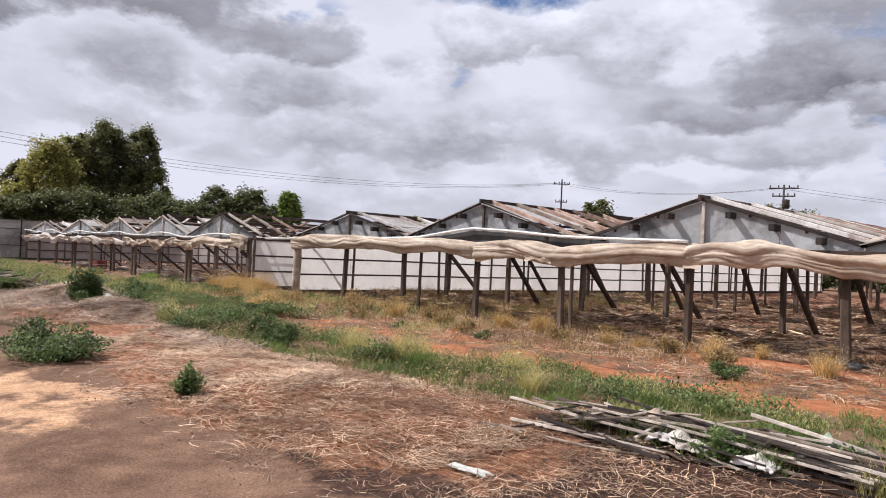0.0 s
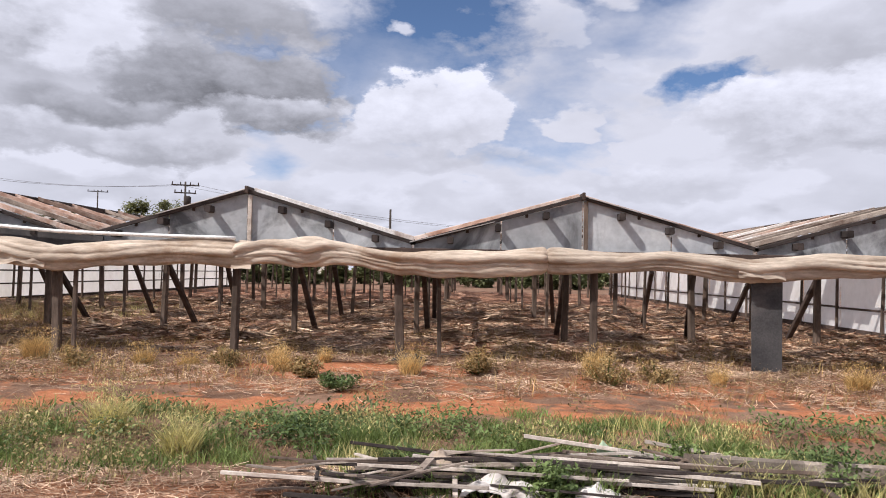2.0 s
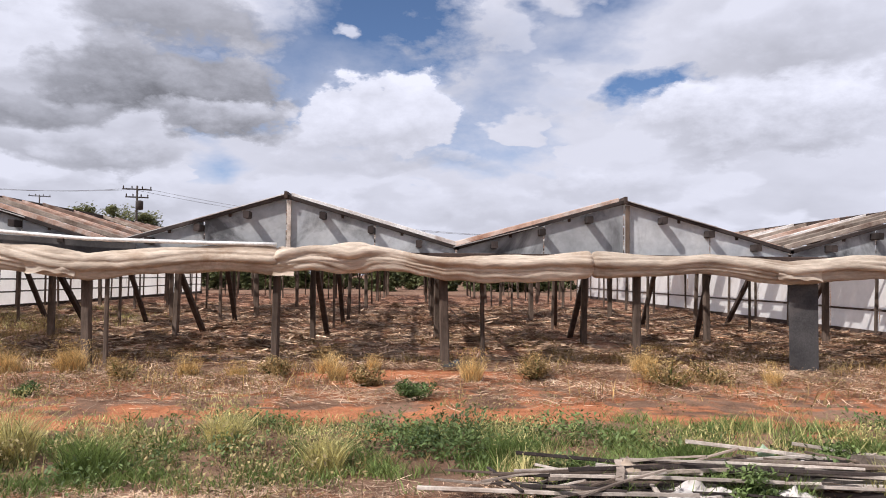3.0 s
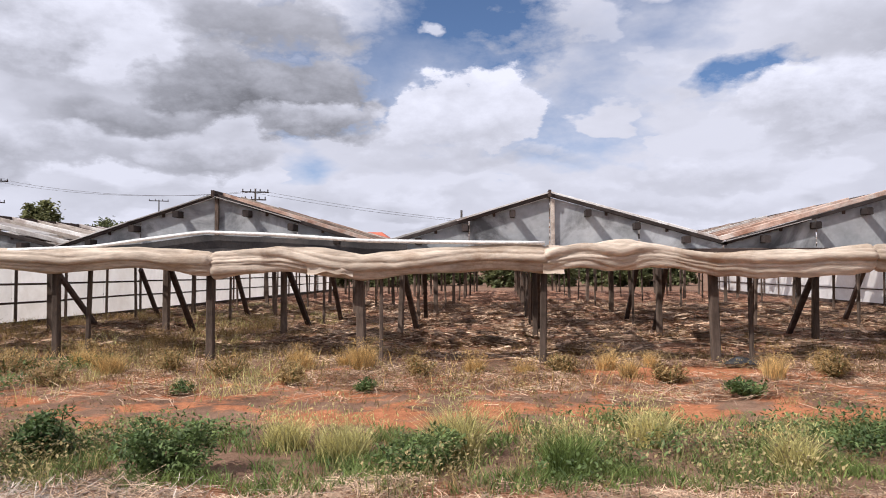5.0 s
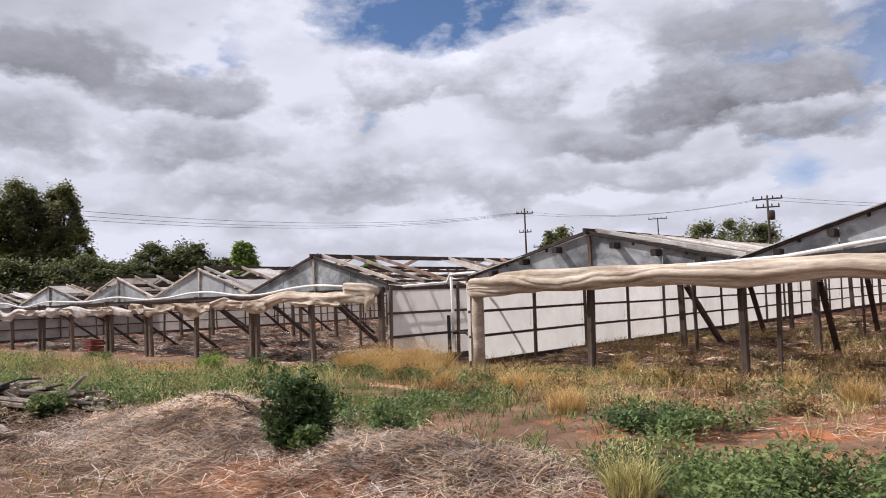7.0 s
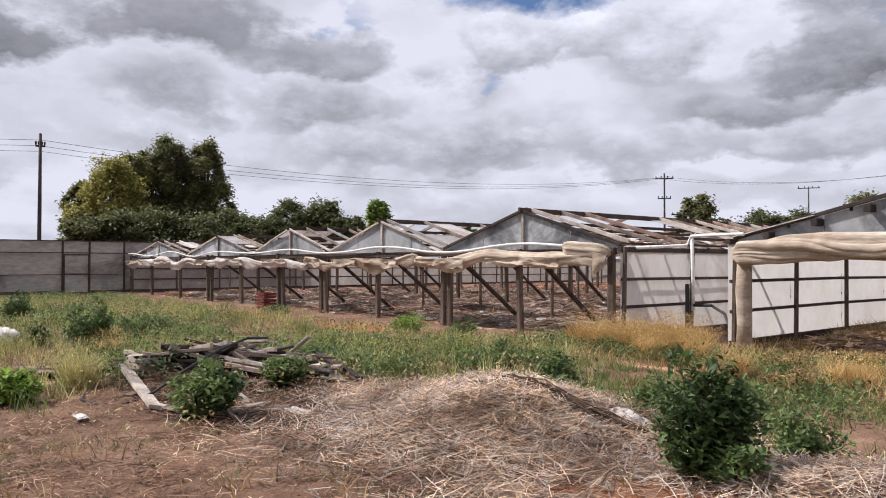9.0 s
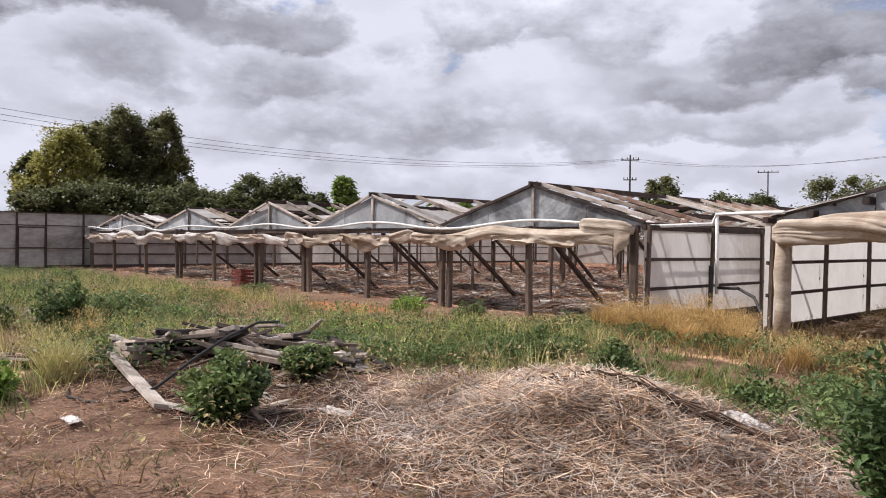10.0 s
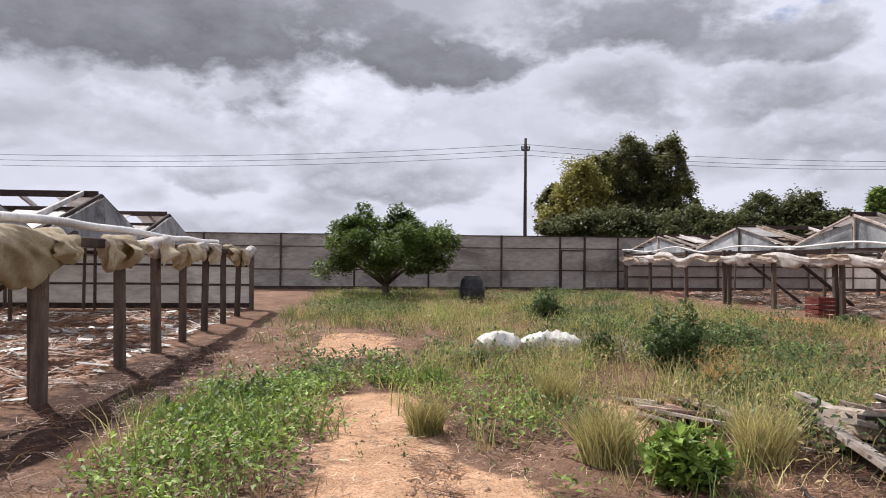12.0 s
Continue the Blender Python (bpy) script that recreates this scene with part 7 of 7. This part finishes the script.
def crumple(name, label, x, y, w, d, h, mat, seed, category="plastic"):
    """A crumpled piece of sheet lying over what is below it."""
    n = 22
    u = np.linspace(-0.5, 0.5, n)
    U, V = np.meshgrid(u, u)
    edge_ = np.clip(1.0 - 2 * np.maximum(np.abs(U), np.abs(V)) ** 2, 0, 1)
    X = x + U * w + (fbm(U * 5, V * 5, seed) - 0.5) * w * 0.3
    Y = y + V * d + (fbm(U * 5 + 9, V * 5, seed) - 0.5) * d * 0.4
    Z = ground_height(X, Y) + 0.02 + h * edge_ * (0.62 + 0.9 * np.abs(fbm(U * 3, V * 3, seed + 4, 3) - 0.5) * 2)
    ids = np.arange(n * n).reshape(n, n)
    q_ = np.stack([ids[:-1, :-1], ids[:-1, 1:], ids[1:, 1:], ids[1:, :-1]], -1).reshape(-1, 4)
    P = np.stack([X, Y, Z], -1).reshape(-1, 3)
    low = P - np.array([0, 0, 0.006])
    T = np.concatenate([q_[:, [0, 1, 2]], q_[:, [0, 2, 3]]])
    return tagged(new(name, quick_mesh(name, np.concatenate([P, low]), np.concatenate([T, T[:, ::-1] + n * n]), mat, True)), label, category)


crumple("plastic_sheet", "torn cream plastic crumpled over battens", 2.62, 4.5, 0.45, 0.3, 0.19, M_CLOTH, 3)
crumple("plastic_sheet", "torn cream plastic crumpled over battens", 2.98, 4.25, 0.5, 0.26, 0.13, M_RAG, 4)
crumple("plastic_sheet", "torn white plastic caught in the batten stack", 3.62, 4.2, 0.3, 0.18, 0.10, M_RAG, 5)
crumple("plastic_sheet", "torn white plastic caught in the batten stack", 3.85, 4.7, 0.5, 0.2, 0.14, M_RAG, 8)
crumple("plastic_bag", "torn black plastic bag at the foot of a post", 1.8, 11.35, 0.55, 0.3, 0.14, M_BARREL, 21)
s = Shape()
s.slab([(3.78, 4.95, 0.06), (4.08, 4.92, 0.07), (4.0, 4.98, 0.15), (3.9, 5.02, 0.19), (3.80, 5.06, 0.29), (3.75, 5.05, 0.22)], 0.008, (0, 1, 0.3))
tagged(new("plastic_sheet", s.mesh("plastic_sheet", M_GREENFILM)), "pale green film standing up from the battens", "plastic")
crumple("plastic_scrap", "pale scrap of plastic on the soil", -15.75, 3.15, 0.4, 0.14, 0.04, M_RAG, 12)
crumple("plastic_scrap", "pale scrap of plastic on the soil", -13.0, 5.0, 0.34, 0.2, 0.10, M_RAG, 14)
crumple("plastic_scrap", "pale scrap of plastic on the soil", -16.9, 1.35, 0.28, 0.1, 0.03, M_RAG, 15)
crumple("plastic_scrap", "pale scrap of plastic under the glasshouse", -21.9, 13.6, 0.5, 0.3, 0.1, M_PLASTIC, 16)
crumple("plastic_scrap", "pale scrap of plastic on the soil", 2.2, 2.6, 0.4, 0.12, 0.04, M_PLASTIC, 17)


def sack(x, y, L, r, turn, seed, label):
    t = thing("white_sack", label, "sack", (x, y, gz(x, y)), "sacks")
    t.rotation_euler = (0, 0, turn)
    n, sides = 26, 20
    u, th = np.linspace(0, 1, n), np.linspace(0, 2 * math.pi, sides, endpoint=False)
    U, T_ = np.meshgrid(u, th, indexing="ij")
    prof = np.clip(np.sin(np.pi * np.clip(U, 0.02, 0.98)) ** 0.35, 0.1, 1)
    rr = r * prof * (0.55 + 0.7 * fbm(U * 5, np.cos(T_) * 2.2 + np.sin(T_), seed) + 0.4 * np.abs(fbm(U * 9, np.cos(T_ + 4 * U) * 4, seed + 5) - 0.5) * 2)
    P = np.stack([(U - 0.5) * L, np.cos(T_) * rr * 1.25, r * 0.72 + np.sin(T_) * rr * 0.8], -1)
    ids = np.arange(n * sides).reshape(n, sides)
    nx = np.roll(ids, -1, 1)
    tri = np.concatenate([np.stack([ids[:-1], nx[1:], ids[1:]], -1).reshape(-1, 3), np.stack([ids[:-1], nx[:-1], nx[1:]], -1).reshape(-1, 3)])
    part("bag", quick_mesh("bag", P.reshape(-1, 3), tri, M_SACK, True), t)
    s = Shape().tube([(-L * 0.5, 0, r * 0.7), (-L * 0.55, 0, r * 0.72), (-L * 0.6, 0.02, r * 0.8)], [r * 0.22, r * 0.12, r * 0.25], 10)
    part("tied_neck", s.mesh("tied_neck", M_SACK, True), t)
    return t


sk = sack(-25.0, 1.75, 0.95, 0.25, 1.25, 3, "full white woven sack with a yellow print")
s = Shape().slab([(0.18, 0.25, 0.30), (0.34, 0.25, 0.30), (0.34, 0.31, 0.12), (0.18, 0.31, 0.12)], 0.012, (0, 1, 0.3))
part("print_patch", s.mesh("print_patch", M_YELLOW), sk, "yellow printed patch")
sack(-25.1, 0.95, 0.7, 0.24, 1.9, 6, "full white woven sack lying on the grass")

drum = thing("plastic_drum", "old black plastic drum standing in the grass", "drum", (-38.2, 2.35, 0))
s = Shape().tube([(0, 0, -0.02), (0, 0, 0.02), (0, 0, 0.2), (0, 0, 0.24), (0, 0, 0.5), (0, 0, 0.54), (0, 0, 0.8), (0, 0, 0.9)], [0.33, 0.38, 0.41, 0.43, 0.43, 0.41, 0.38, 0.3], 24)
part("body", s.mesh("body", M_BARREL, True), drum)
for z in (0.23, 0.53):
    s = Shape().tube([(0, 0, z - 0.025), (0, 0, z), (0, 0, z + 0.025)], [0.42, 0.45, 0.42], 24, False)
    part("rib", s.mesh("rib", M_BARREL, True), drum)
s = Shape().tube([(0, 0, 0.9), (0, 0, 0.94)], [0.28, 0.27], 24)
part("lid", s.mesh("lid", M_BARREL, True), drum)
bin_ = thing("red_crate", "dusty red plastic crate by a glasshouse post", "crate", (-32.3, 10.9, 0.02))
s = Shape()
for a, b in (((-0.3, -0.22), (0.3, -0.22)), ((-0.3, 0.22), (0.3, 0.22)), ((-0.3, -0.22), (-0.3, 0.22)), ((0.3, -0.22), (0.3, 0.22))):
    for z in (0.04, 0.16, 0.28, 0.4, 0.5):
        s.beam((*a, z), (*b, z), 0.03, 0.085)
part("side_slats", s.mesh("side_slats", M_BIN), bin_)
s = Shape().slab([(-0.3, -0.22, 0), (0.3, -0.22, 0), (0.3, 0.22, 0), (-0.3, 0.22, 0)], 0.03, (0, 0, 1))
part("bottom", s.mesh("bottom", M_BIN), bin_)
